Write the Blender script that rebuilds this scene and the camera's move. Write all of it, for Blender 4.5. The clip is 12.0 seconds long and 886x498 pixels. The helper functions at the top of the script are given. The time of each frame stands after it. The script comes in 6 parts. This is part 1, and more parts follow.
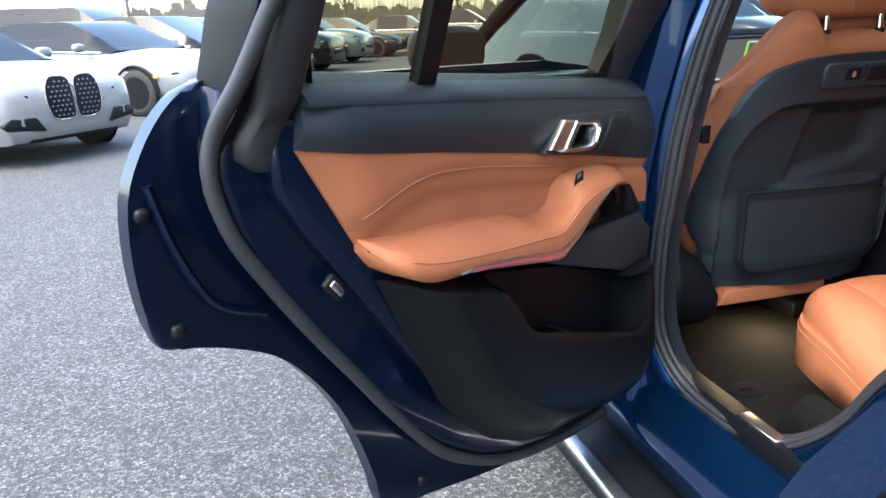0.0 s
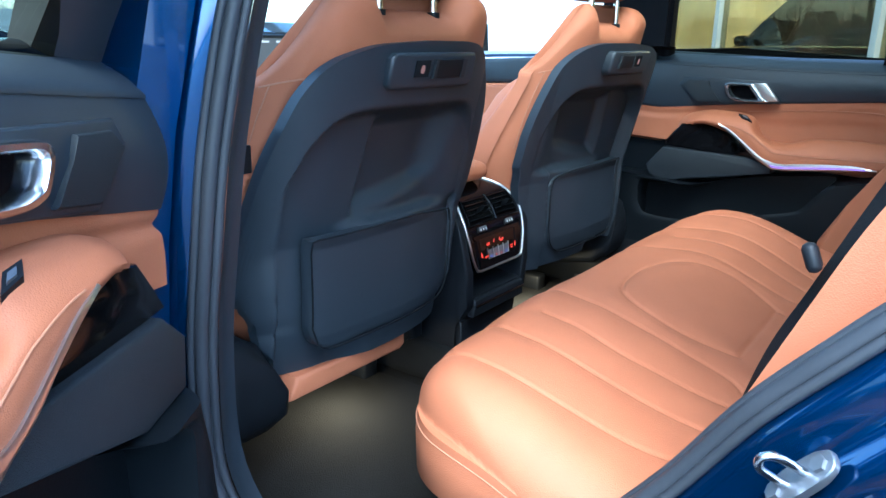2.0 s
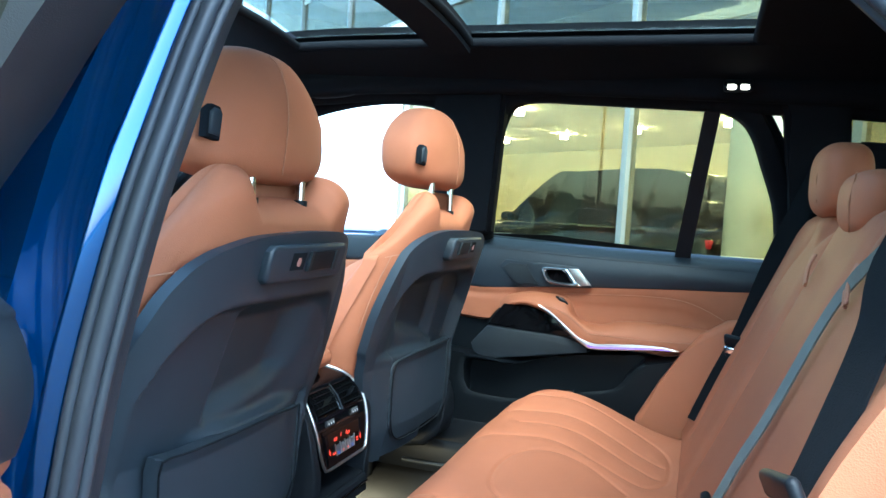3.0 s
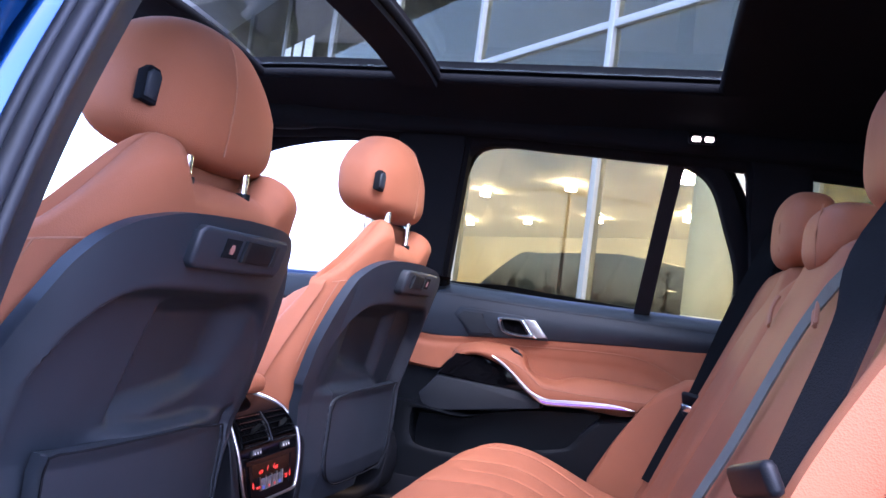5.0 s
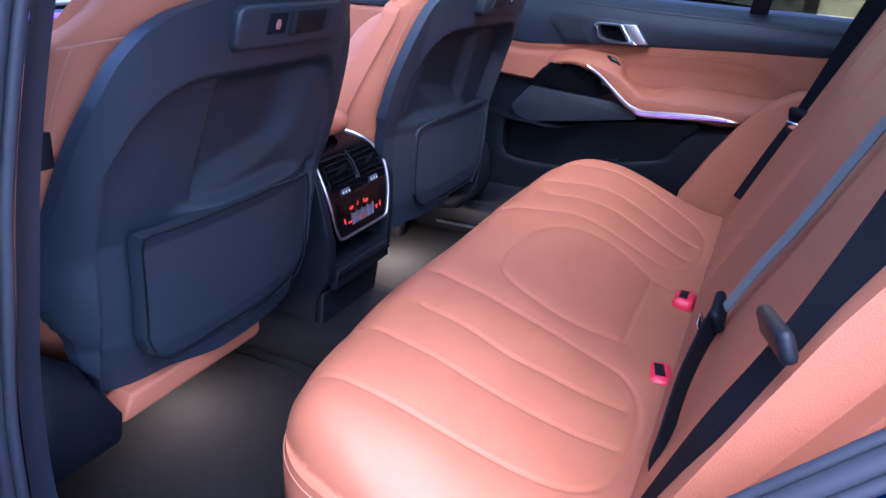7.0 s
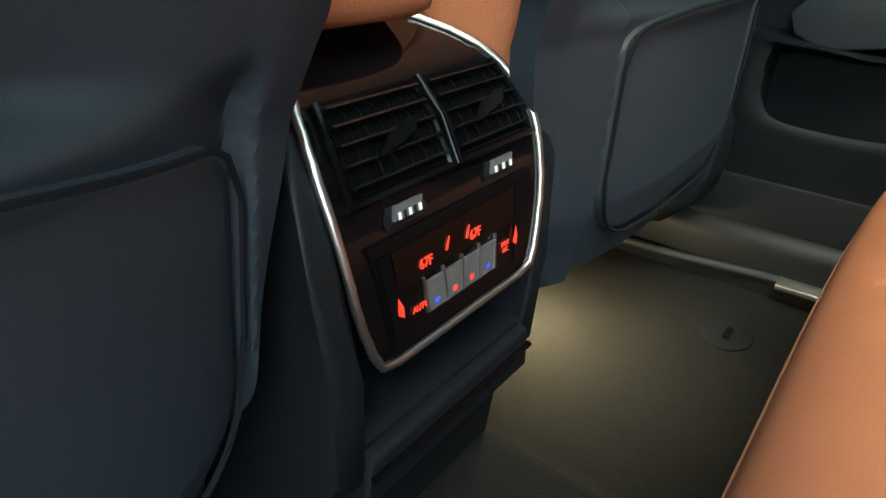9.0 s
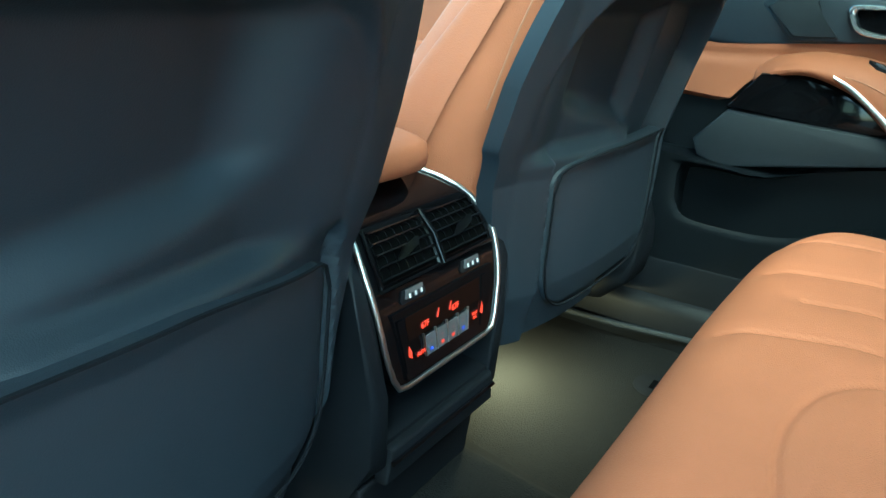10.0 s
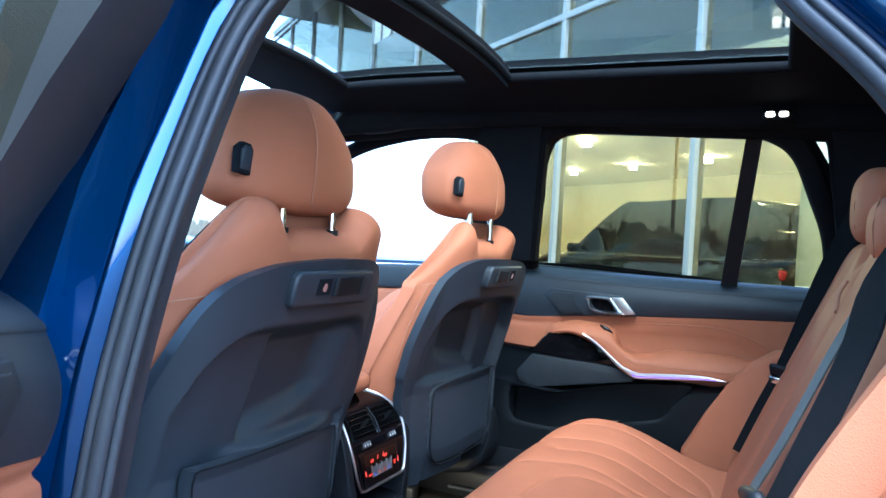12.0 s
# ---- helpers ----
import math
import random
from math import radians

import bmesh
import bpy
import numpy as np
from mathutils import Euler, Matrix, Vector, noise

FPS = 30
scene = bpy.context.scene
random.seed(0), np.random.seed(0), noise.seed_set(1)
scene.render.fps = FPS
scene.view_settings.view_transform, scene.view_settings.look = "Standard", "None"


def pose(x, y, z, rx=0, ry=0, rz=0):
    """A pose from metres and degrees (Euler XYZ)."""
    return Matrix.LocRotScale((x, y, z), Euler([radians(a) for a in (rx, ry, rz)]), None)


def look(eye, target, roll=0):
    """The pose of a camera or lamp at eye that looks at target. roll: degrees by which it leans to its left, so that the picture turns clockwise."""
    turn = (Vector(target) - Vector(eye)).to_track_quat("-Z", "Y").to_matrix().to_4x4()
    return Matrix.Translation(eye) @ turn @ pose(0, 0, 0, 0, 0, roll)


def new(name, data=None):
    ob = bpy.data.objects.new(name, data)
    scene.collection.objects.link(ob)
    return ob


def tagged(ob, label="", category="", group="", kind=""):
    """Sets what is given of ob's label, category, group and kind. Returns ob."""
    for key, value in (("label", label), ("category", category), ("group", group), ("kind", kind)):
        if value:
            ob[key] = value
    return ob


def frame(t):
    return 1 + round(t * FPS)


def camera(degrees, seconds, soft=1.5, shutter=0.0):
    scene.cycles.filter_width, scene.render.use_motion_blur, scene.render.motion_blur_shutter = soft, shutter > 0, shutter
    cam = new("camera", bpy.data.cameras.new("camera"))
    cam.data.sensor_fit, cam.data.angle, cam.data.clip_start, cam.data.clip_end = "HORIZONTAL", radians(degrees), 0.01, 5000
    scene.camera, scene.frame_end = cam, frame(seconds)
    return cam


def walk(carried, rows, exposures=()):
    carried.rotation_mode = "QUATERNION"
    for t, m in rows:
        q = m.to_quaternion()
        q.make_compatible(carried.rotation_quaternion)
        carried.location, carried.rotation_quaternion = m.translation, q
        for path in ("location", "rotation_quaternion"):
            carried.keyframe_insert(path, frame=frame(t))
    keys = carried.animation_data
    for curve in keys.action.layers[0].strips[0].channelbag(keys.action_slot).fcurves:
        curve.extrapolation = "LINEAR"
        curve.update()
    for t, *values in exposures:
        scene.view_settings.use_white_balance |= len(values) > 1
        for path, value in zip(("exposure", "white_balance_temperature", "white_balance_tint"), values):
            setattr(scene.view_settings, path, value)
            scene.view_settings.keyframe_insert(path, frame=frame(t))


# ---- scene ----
cam = camera(62.1, 12.0)
PATH = [
    (0, (-1.59, 0.101, 1.291), (-1.102, 1.949, 0.701), -2.0),
    (0.5, (-1.5, 0.252, 1.261), (-0.861, 2.048, 0.657), -2.0),
    (1, (-1.381, 0.418, 1.231), (-0.449, 2.082, 0.629), -1.5),
    (1.5, (-1.302, 0.505, 1.216), (-0.082, 1.973, 0.619), -0.6),
    (2, (-1.299, 0.629, 1.209), (0.251, 1.768, 0.661), 0.9),
    (2.5, (-1.321, 0.767, 1.223), (0.459, 1.586, 0.822), 2.1),
    (3, (-1.303, 0.803, 1.247), (0.584, 1.457, 1.146), 3.7),
    (3.2, (-1.294, 0.801, 1.256), (0.605, 1.427, 1.266), 4.6),
    (4.8, (-1.218, 0.803, 1.137), (0.684, 1.383, 1.355), 7.8),
    (5, (-1.226, 0.801, 1.142), (0.686, 1.376, 1.272), 7.5),
    (5.5, (-1.281, 0.783, 1.146), (0.633, 1.334, 0.964), 6.3),
    (6, (-1.346, 0.763, 1.157), (0.505, 1.297, 0.62), 5.3),
    (6.5, (-1.319, 0.754, 1.211), (0.432, 1.351, 0.451), 4.8),
    (7, (-1.166, 0.763, 1.275), (0.529, 1.485, 0.497), 4.7),
    (7.5, (-0.954, 0.889, 1.244), (0.689, 1.693, 0.435), 4.9),
    (7.7, (-0.86, 0.948, 1.221), (0.758, 1.764, 0.377), 5.3),
    (9.3, (-0.339, 1.23, 0.979), (1.166, 2.224, 0.113), 3.9),
    (9.5, (-0.37, 1.212, 1.001), (1.157, 2.208, 0.18), 3.9),
    (10, (-0.577, 1.094, 1.104), (1.025, 2.074, 0.415), 4.3),
    (10.5, (-0.864, 0.942, 1.218), (0.801, 1.884, 0.631), 4.4),
    (11, (-1.058, 0.836, 1.268), (0.672, 1.738, 0.828), 3.7),
    (11.5, (-1.234, 0.742, 1.288), (0.553, 1.606, 1.042), 3.2),
    (12, (-1.32, 0.716, 1.245), (0.496, 1.554, 1.22), 3.3),
]
EXPOSURES = [(0.0, 3.38, 6700, 5), (0.5, 3.7, 6150, 6), (1.0, 3.70, 5800, 3), (2.0, 3.85, 4900, -4), (2.5, 3.9, 4500, -10), (3.2, 4.16, 5150, -9), (4.8, 3.98, 5300, 30), (5.0, 3.95, 5250, 34), (5.5, 3.66, 5450, 52), (6.0, 3.52, 5400, 54), (6.6, 3.58, 4900, 45), (7.0, 3.72, 4700, 30), (7.3, 3.72, 4850, 16), (7.7, 3.65, 5300, 7), (9.3, 3.82, 6450, -16), (10.0, 3.98, 4950, -31), (10.5, 4.26, 4650, -23), (11.0, 4.08, 4650, -13), (11.5, 4.05, 4550, -6), (12.0, 4.03, 4850, 1)]
walk(cam, [(t, look(eye, target, roll)) for t, eye, target, roll in PATH], EXPOSURES)

# ---------------------------------------------------------------- light
world = bpy.data.worlds.new("sky")
scene.world = world
world.use_nodes = True
wn, wl = world.node_tree.nodes, world.node_tree.links
sky = wn.new("ShaderNodeTexSky")
sky.sky_type, sky.sun_disc = "NISHITA", False
SUN_EL, SUN_ROT = radians(58), radians(-118)
sky.sun_elevation, sky.sun_rotation = SUN_EL, SUN_ROT
sky.air_density, sky.dust_density, sky.ozone_density = 1.1, 2.5, 1.6
wl.new(sky.outputs["Color"], wn["Background"].inputs["Color"])
wn["Background"].inputs["Strength"].default_value = 0.15
sun = new("sun", bpy.data.lights.new("sun", "SUN"))
sun.data.energy, sun.data.angle, sun.data.color = 0.52, radians(40), (1.0, 0.96, 0.91)
sun.matrix_world = look((0, 0, 0), (-math.sin(SUN_ROT) * math.cos(SUN_EL), -math.cos(SUN_ROT) * math.cos(SUN_EL), -math.sin(SUN_EL)))

CX = -0.025     # the car's centre line
GZ = 0.10       # level of the ground


# ---------------------------------------------------------------- materials
def mat(name, color, rough=0.5, metal=0.0, vary=0.12, scale=30.0, bump=0.0, bump_scale=200.0, coat=0.0, coat_rough=0.05, sheen=0.0, spec=0.5, island=0.0, voronoi=False):
    m = bpy.data.materials.new(name)
    m.use_nodes = True
    n, l = m.node_tree.nodes, m.node_tree.links
    b = n["Principled BSDF"]
    b.inputs["Roughness"].default_value, b.inputs["Metallic"].default_value = rough, metal
    b.inputs["Coat Weight"].default_value, b.inputs["Coat Roughness"].default_value = coat, coat_rough
    b.inputs["Sheen Weight"].default_value = sheen
    b.inputs["Specular IOR Level"].default_value = spec
    co = n.new("ShaderNodeTexCoord")
    fine = n.new("ShaderNodeTexNoise")
    fine.inputs["Scale"].default_value, fine.inputs["Detail"].default_value = scale, 5
    wide = n.new("ShaderNodeTexNoise")
    wide.inputs["Scale"].default_value, wide.inputs["Detail"].default_value = max(scale / 12, 0.6), 3
    add = n.new("ShaderNodeMath")
    add.operation = "ADD"
    for t in (fine, wide):
        l.new(co.outputs["Object"], t.inputs["Vector"])
    l.new(fine.outputs["Fac"], add.inputs[0])
    l.new(wide.outputs["Fac"], add.inputs[1])
    ramp = n.new("ShaderNodeMapRange")
    ramp.inputs["From Min"].default_value, ramp.inputs["From Max"].default_value = 0.6, 1.4
    ramp.inputs["To Min"].default_value, ramp.inputs["To Max"].default_value = 1 - vary, 1 + vary
    l.new(add.outputs[0], ramp.inputs["Value"])
    mul = n.new("ShaderNodeMix")
    mul.data_type, mul.blend_type = "RGBA", "MULTIPLY"
    mul.inputs["Factor"].default_value = 1.0
    mul.inputs["A"].default_value = (*color, 1)
    l.new(ramp.outputs[0], mul.inputs["B"])
    l.new(mul.outputs["Result"], b.inputs["Base Color"])
    rr = n.new("ShaderNodeMapRange")
    rr.inputs["To Min"].default_value, rr.inputs["To Max"].default_value = max(rough - 0.08, 0.0), min(rough + 0.08, 1)
    l.new(wide.outputs["Fac"], rr.inputs["Value"])
    if rough > 0.12:
        l.new(rr.outputs[0], b.inputs["Roughness"])
    if bump:
        t = n.new("ShaderNodeTexVoronoi" if voronoi else "ShaderNodeTexNoise")
        t.inputs["Scale"].default_value = bump_scale
        l.new(co.outputs["Object"], t.inputs["Vector"])
        bp = n.new("ShaderNodeBump")
        bp.inputs["Strength"].default_value, bp.inputs["Distance"].default_value = bump, 0.002
        l.new(t.outputs["Distance" if voronoi else "Fac"], bp.inputs["Height"])
        l.new(bp.outputs[0], b.inputs["Normal"])
    return m


def glow(name, color, strength, base=(0.02, 0.02, 0.02)):
    m = mat(name, base, 0.4)
    b = m.node_tree.nodes["Principled BSDF"]
    b.inputs["Emission Color"].default_value, b.inputs["Emission Strength"].default_value = (*color, 1), strength
    return m


def pane(name, tint, gloss=0.9, ior=1.5, rough=0.0):
    m = bpy.data.materials.new(name)
    m.use_nodes = True
    n, l = m.node_tree.nodes, m.node_tree.links
    n.remove(n["Principled BSDF"])
    tr, gl, fr, mx = n.new("ShaderNodeBsdfTransparent"), n.new("ShaderNodeBsdfGlossy"), n.new("ShaderNodeLayerWeight"), n.new("ShaderNodeMixShader")
    pw, ml = n.new("ShaderNodeMath"), n.new("ShaderNodeMath")
    r0 = ((ior - 1) / (ior + 1)) ** 2
    pw.operation, ml.operation = "POWER", "MULTIPLY_ADD"
    pw.inputs[1].default_value, ml.inputs[1].default_value, ml.inputs[2].default_value = 5.0, 1 - r0, r0
    tr.inputs["Color"].default_value = (*tint, 1)
    gl.inputs["Color"].default_value, gl.inputs["Roughness"].default_value = (gloss, gloss, gloss, 1), rough
    l.new(fr.outputs["Facing"], pw.inputs[0])
    l.new(pw.outputs[0], ml.inputs[0])
    l.new(ml.outputs[0], mx.inputs[0])
    l.new(tr.outputs[0], mx.inputs[1])
    l.new(gl.outputs[0], mx.inputs[2])
    l.new(mx.outputs[0], n["Material Output"].inputs["Surface"])
    return m


LEATHER = mat("cognac_leather", (0.28, 0.096, 0.045), 0.62, vary=0.10, scale=14, bump=0.16, bump_scale=700, voronoi=True, spec=0.22)
STITCH = mat("stitch_thread", (0.30, 0.125, 0.066), 0.7, vary=0.1)
SOFT = mat("navy_black_trim", (0.0135, 0.018, 0.024), 0.48, vary=0.12, scale=20, bump=0.10, bump_scale=1100, voronoi=True, spec=0.35)
PLASTIC = mat("black_plastic", (0.0050, 0.0058, 0.0074), 0.48, vary=0.2, scale=25, bump=0.12, bump_scale=900, spec=0.16)
LOWTRIM = mat("moulded_door_plastic", (0.0032, 0.0042, 0.0054), 0.46, vary=0.18, scale=18, bump=0.14, bump_scale=900, spec=0.14)
GREYTRIM = mat("grey_speaker_cloth", (0.009, 0.0115, 0.0145), 0.6, vary=0.12, scale=60, bump=0.4, bump_scale=900, spec=0.3)
FRAMEGREY = mat("grey_window_surround", (0.021, 0.022, 0.026), 0.5, vary=0.12, scale=25, bump=0.12, bump_scale=900, spec=0.3)
HEADLINER = mat("black_headliner", (0.0042, 0.0048, 0.0066), 0.95, vary=0.2, scale=40, bump=0.3, bump_scale=600, spec=0.12)
GLOSSBLACK = mat("piano_black", (0.0020, 0.0020, 0.0024), 0.10, vary=0.05, spec=0.13, coat=0.06, coat_rough=0.03)
RUBBER = mat("door_seal_rubber", (0.021, 0.023, 0.028), 0.50, spec=0.30, vary=0.2, scale=15, bump=0.2, bump_scale=120)
PAINT = mat("blue_metallic_paint", (0.0036, 0.031, 0.108), 0.25, metal=0.85, vary=0.02, scale=3, coat=0.8, coat_rough=0.03)
# the body's blue again, darkened in colour for the door's shaded inner side
PAINT_SHADED = mat("shaded_blue_paint", (0.0010, 0.0058, 0.021), 0.32, metal=0.5, vary=0.03, scale=4, spec=0.25, coat=0.30, coat_rough=0.04)
ZINC = mat("zinc_plate", (0.16, 0.12, 0.06), 0.45, metal=0.6, vary=0.1)
CHROME = mat("satin_chrome", (0.66, 0.67, 0.69), 0.22, metal=1.0, vary=0.04)
SATIN = mat("satin_silver", (0.52, 0.50, 0.48), 0.34, metal=1.0, vary=0.06)
STEEL = mat("bare_steel", (0.17, 0.18, 0.20), 0.42, metal=0.8, vary=0.2, scale=60)
CARPET = mat("black_carpet", (0.0040, 0.0041, 0.0043), 0.98, vary=0.45, scale=90, bump=0.9, bump_scale=420, spec=0.15)
WEBBING = mat("black_webbing", (0.0035, 0.0042, 0.0055), 0.85, spec=0.1, vary=0.15, scale=80, bump=0.5, bump_scale=600)
WEBGREY = mat("grey_webbing", (0.10, 0.105, 0.09), 0.7, vary=0.15, scale=80, bump=0.4, bump_scale=600)
REDPLAST = mat("red_plastic", (0.62, 0.02, 0.045), 0.38, vary=0.08)
ASPHALT = mat("old_asphalt", (0.039, 0.040, 0.041), 0.88, vary=0.25, scale=8, bump=0.6, bump_scale=170, voronoi=True)
an, al = ASPHALT.node_tree.nodes, ASPHALT.node_tree.links
acol = an["Principled BSDF"].inputs["Base Color"]
aprev = acol.links[0].from_socket
for ascale, alo, ahi in ((110.0, 0.45, 1.75), (260.0, 0.5, 1.6)):
    av, ax_, am = an.new("ShaderNodeTexVoronoi"), an.new("ShaderNodeMapRange"), an.new("ShaderNodeMix")
    aco = an.new("ShaderNodeTexCoord")
    av.inputs["Scale"].default_value = ascale
    al.new(aco.outputs["Object"], av.inputs["Vector"])
    asep = an.new("ShaderNodeSeparateColor")
    al.new(av.outputs["Color"], asep.inputs[0])
    apow = an.new("ShaderNodeMath")
    apow.operation = "POWER"
    apow.inputs[1].default_value = 2.2
    al.new(asep.outputs[0], apow.inputs[0])
    al.new(apow.outputs[0], ax_.inputs["Value"])
    ax_.inputs["To Min"].default_value, ax_.inputs["To Max"].default_value = alo, ahi * 1.3
    am.data_type, am.blend_type = "RGBA", "MULTIPLY"
    am.inputs["Factor"].default_value = 1.0
    al.new(aprev, am.inputs["A"])
    al.new(ax_.outputs[0], am.inputs["B"])
    aprev = am.outputs["Result"]
al.new(aprev, acol)
WHITE = mat("white_car_paint", (0.17, 0.175, 0.18), 0.3, vary=0.03, spec=0.3, coat=0.3)
GREYPAINT = mat("grey_car_paint", (0.09, 0.11, 0.115), 0.3, metal=0.3, vary=0.05, coat=1.0)
BLACKPAINT = mat("black_car_paint", (0.006, 0.006, 0.007), 0.22, vary=0.05, spec=0.3, coat=0.4)
NAVYPAINT = mat("navy_car_paint", (0.006, 0.011, 0.026), 0.25, vary=0.05, spec=0.3, coat=0.35)
TYRE = mat("tyre_rubber", (0.02, 0.02, 0.02), 0.85, vary=0.2, bump=0.3)
CONCRETE = mat("light_concrete", (0.55, 0.55, 0.53), 0.8, vary=0.08, scale=6, bump=0.2, bump_scale=60)
WHITEWALL = mat("white_panel", (0.78, 0.78, 0.76), 0.6, vary=0.03, scale=3)
GREYPANEL = mat("grey_metal_panel", (0.25, 0.26, 0.27), 0.45, vary=0.05, scale=3)
MULLION = mat("aluminium_mullion", (0.27, 0.285, 0.30), 0.45, metal=0.3, vary=0.05)
TILEFLOOR = mat("pale_showroom_floor", (0.55, 0.50, 0.42), 0.3, vary=0.08, scale=3)
BARK = mat("bark", (0.09, 0.07, 0.055), 0.9, vary=0.3, scale=20, bump=0.6, bump_scale=40)
LEAF = mat("new_leaves", (0.10, 0.13, 0.045), 0.7, vary=0.4, scale=3)
WOODS = mat("bare_woods", (0.10, 0.085, 0.065), 0.95, vary=0.4, scale=2)
SILVERKEY = mat("silver_key", (0.11, 0.11, 0.115), 0.35, metal=0.35, vary=0.1)
CABLE = mat("cable_black", (0.02, 0.02, 0.02), 0.7)
TINT = pane("privacy_glass", (0.42, 0.405, 0.29), gloss=0.4)
CLEAR = pane("clear_glass", (0.86, 0.90, 0.88))
ROOFGLASS = pane("sunroof_glass", (0.70, 0.71, 0.65))
FACADE = pane("facade_glass", (0.82, 0.79, 0.66), gloss=0.75, ior=1.55)
CARGLASS = pane("dark_car_glass", (0.10, 0.11, 0.12), gloss=0.7, ior=1.5)
RED_LED = glow("red_led", (1.0, 0.035, 0.012), 0.11)
RED_DIM = glow("dim_red_led", (1.0, 0.42, 0.36), 0.020)
WHITE_LED = glow("white_led", (1.0, 0.80, 0.58), 0.45)
BLUE_LED = glow("blue_led", (0.05, 0.1, 1.0), 0.08)
VIOLET = glow("violet_strip", (0.36, 0.16, 1.0), 0.13)
PINK = glow("pink_strip", (1.0, 0.12, 0.28), 0.035)
DOWNLIGHT = glow("downlight", (1.0, 0.84, 0.50), 30.0)
SCREEN = glow("screen", (0.30, 0.33, 0.36), 0.03)
MAPGREEN = glow("map_green", (0.25, 0.75, 0.05), 0.12)
MAPGREY = glow("map_grey", (0.7, 0.7, 0.7), 0.10)
LAMPLENS = mat("lamp_lens", (0.5, 0.52, 0.55), 0.08, metal=0.6, vary=0.3, scale=40, coat=1)
AMBER = mat("amber_reflector", (0.8, 0.25, 0.02), 0.3)


# ---------------------------------------------------------------- shape helpers
def V(*a):
    return Vector(a)


def part(name, bm, material, parent=None, label="", smooth=True, angle=50):
    me = bpy.data.meshes.new(name)
    bmesh.ops.recalc_face_normals(bm, faces=bm.faces)
    bm.to_mesh(me)
    bm.free()
    me.materials.append(material)
    if smooth:
        for p in me.polygons:
            p.use_smooth = True
        me.set_sharp_from_angle(angle=radians(angle))
    ob = new(name, me)
    if parent is not None:
        ob.parent = parent
    if label:
        ob["label"] = label
    return ob


plain_part = part


def thing(name, label, category, loc=(0, 0, 0), rz=0.0, group="", kind=""):
    ob = new(name)
    ob.empty_display_size = 0.05
    ob.matrix_basis = pose(*loc, 0, 0, rz)
    return tagged(ob, label, category, group, kind)


def add_faces(bm, pts, faces):
    vs = [bm.verts.new(p) for p in pts]
    for f in faces:
        try:
            bm.faces.new([vs[i] for i in f])
        except ValueError:
            pass
    return vs


def rbox(cx, cy, cz, sx, sy, sz, b=0.01, seg=2, m=None, bm=None):
    out = bm or bmesh.new()
    one = bmesh.new()
    bmesh.ops.create_cube(one, size=1)
    for v in one.verts:
        v.co = V(v.co.x * sx, v.co.y * sy, v.co.z * sz)
    b = min(b, 0.49 * min(sx, sy, sz))
    if b > 0:
        bmesh.ops.bevel(one, geom=one.edges[:], offset=b, segments=seg, affect="EDGES", profile=0.5)
    for v in one.verts:
        v.co = (m @ v.co if m else v.co) + V(cx, cy, cz)
    return join(out, one)


def join(out, one):
    me = bpy.data.meshes.new("tmp")
    one.to_mesh(me)
    one.free()
    out.from_mesh(me)
    bpy.data.meshes.remove(me)
    return out


def prism(poly, c0, c1, f, b=0.0, seg=2, bm=None):
    """A flat outline pushed from c0 to c1; f(a, b, c) gives the place."""
    out = bm or bmesh.new()
    one = bmesh.new()
    lo = [one.verts.new(f(p[0], p[1], c0)) for p in poly]
    hi = [one.verts.new(f(p[0], p[1], c1)) for p in poly]
    one.faces.new(lo[::-1])
    one.faces.new(hi)
    n = len(poly)
    for i in range(n):
        one.faces.new((lo[i], lo[(i + 1) % n], hi[(i + 1) % n], hi[i]))
    if b:
        keep = [e for e in one.edges if (e.verts[0] in hi) == (e.verts[1] in hi)]
        bmesh.ops.bevel(one, geom=keep, offset=b, segments=seg, affect="EDGES", profile=0.5)
    return join(out, one)


def loft(rings, closed=True, caps=True, bm=None):
    out = bm or bmesh.new()
    rows = [[out.verts.new(p) for p in r] for r in rings]
    n = len(rings[0])
    for a, b in zip(rows, rows[1:]):
        for i in range(n if closed else n - 1):
            j = (i + 1) % n
            try:
                out.faces.new((a[i], a[j], b[j], b[i]))
            except ValueError:
                pass
    if caps and closed:
        out.faces.new(rows[0][::-1])
        out.faces.new(rows[-1])
    return out


def curve_pts(pts, n=8, closed=False):
    """Catmull-Rom through the points."""
    P = [Vector(p) for p in pts]
    m, out = len(P), []
    for i in range(m if closed else m - 1):
        if closed:
            a, b, c, d = P[i - 1], P[i], P[(i + 1) % m], P[(i + 2) % m]
        else:
            a, b, c, d = P[max(i - 1, 0)], P[i], P[i + 1], P[min(i + 2, m - 1)]
        for k in range(n):
            t = k / n
            out.append(0.5 * ((2 * b) + (c - a) * t + (2 * a - 5 * b + 4 * c - d) * t * t + (3 * b - a - 3 * c + d) * t ** 3))
    if not closed:
        out.append(P[-1])
    return out


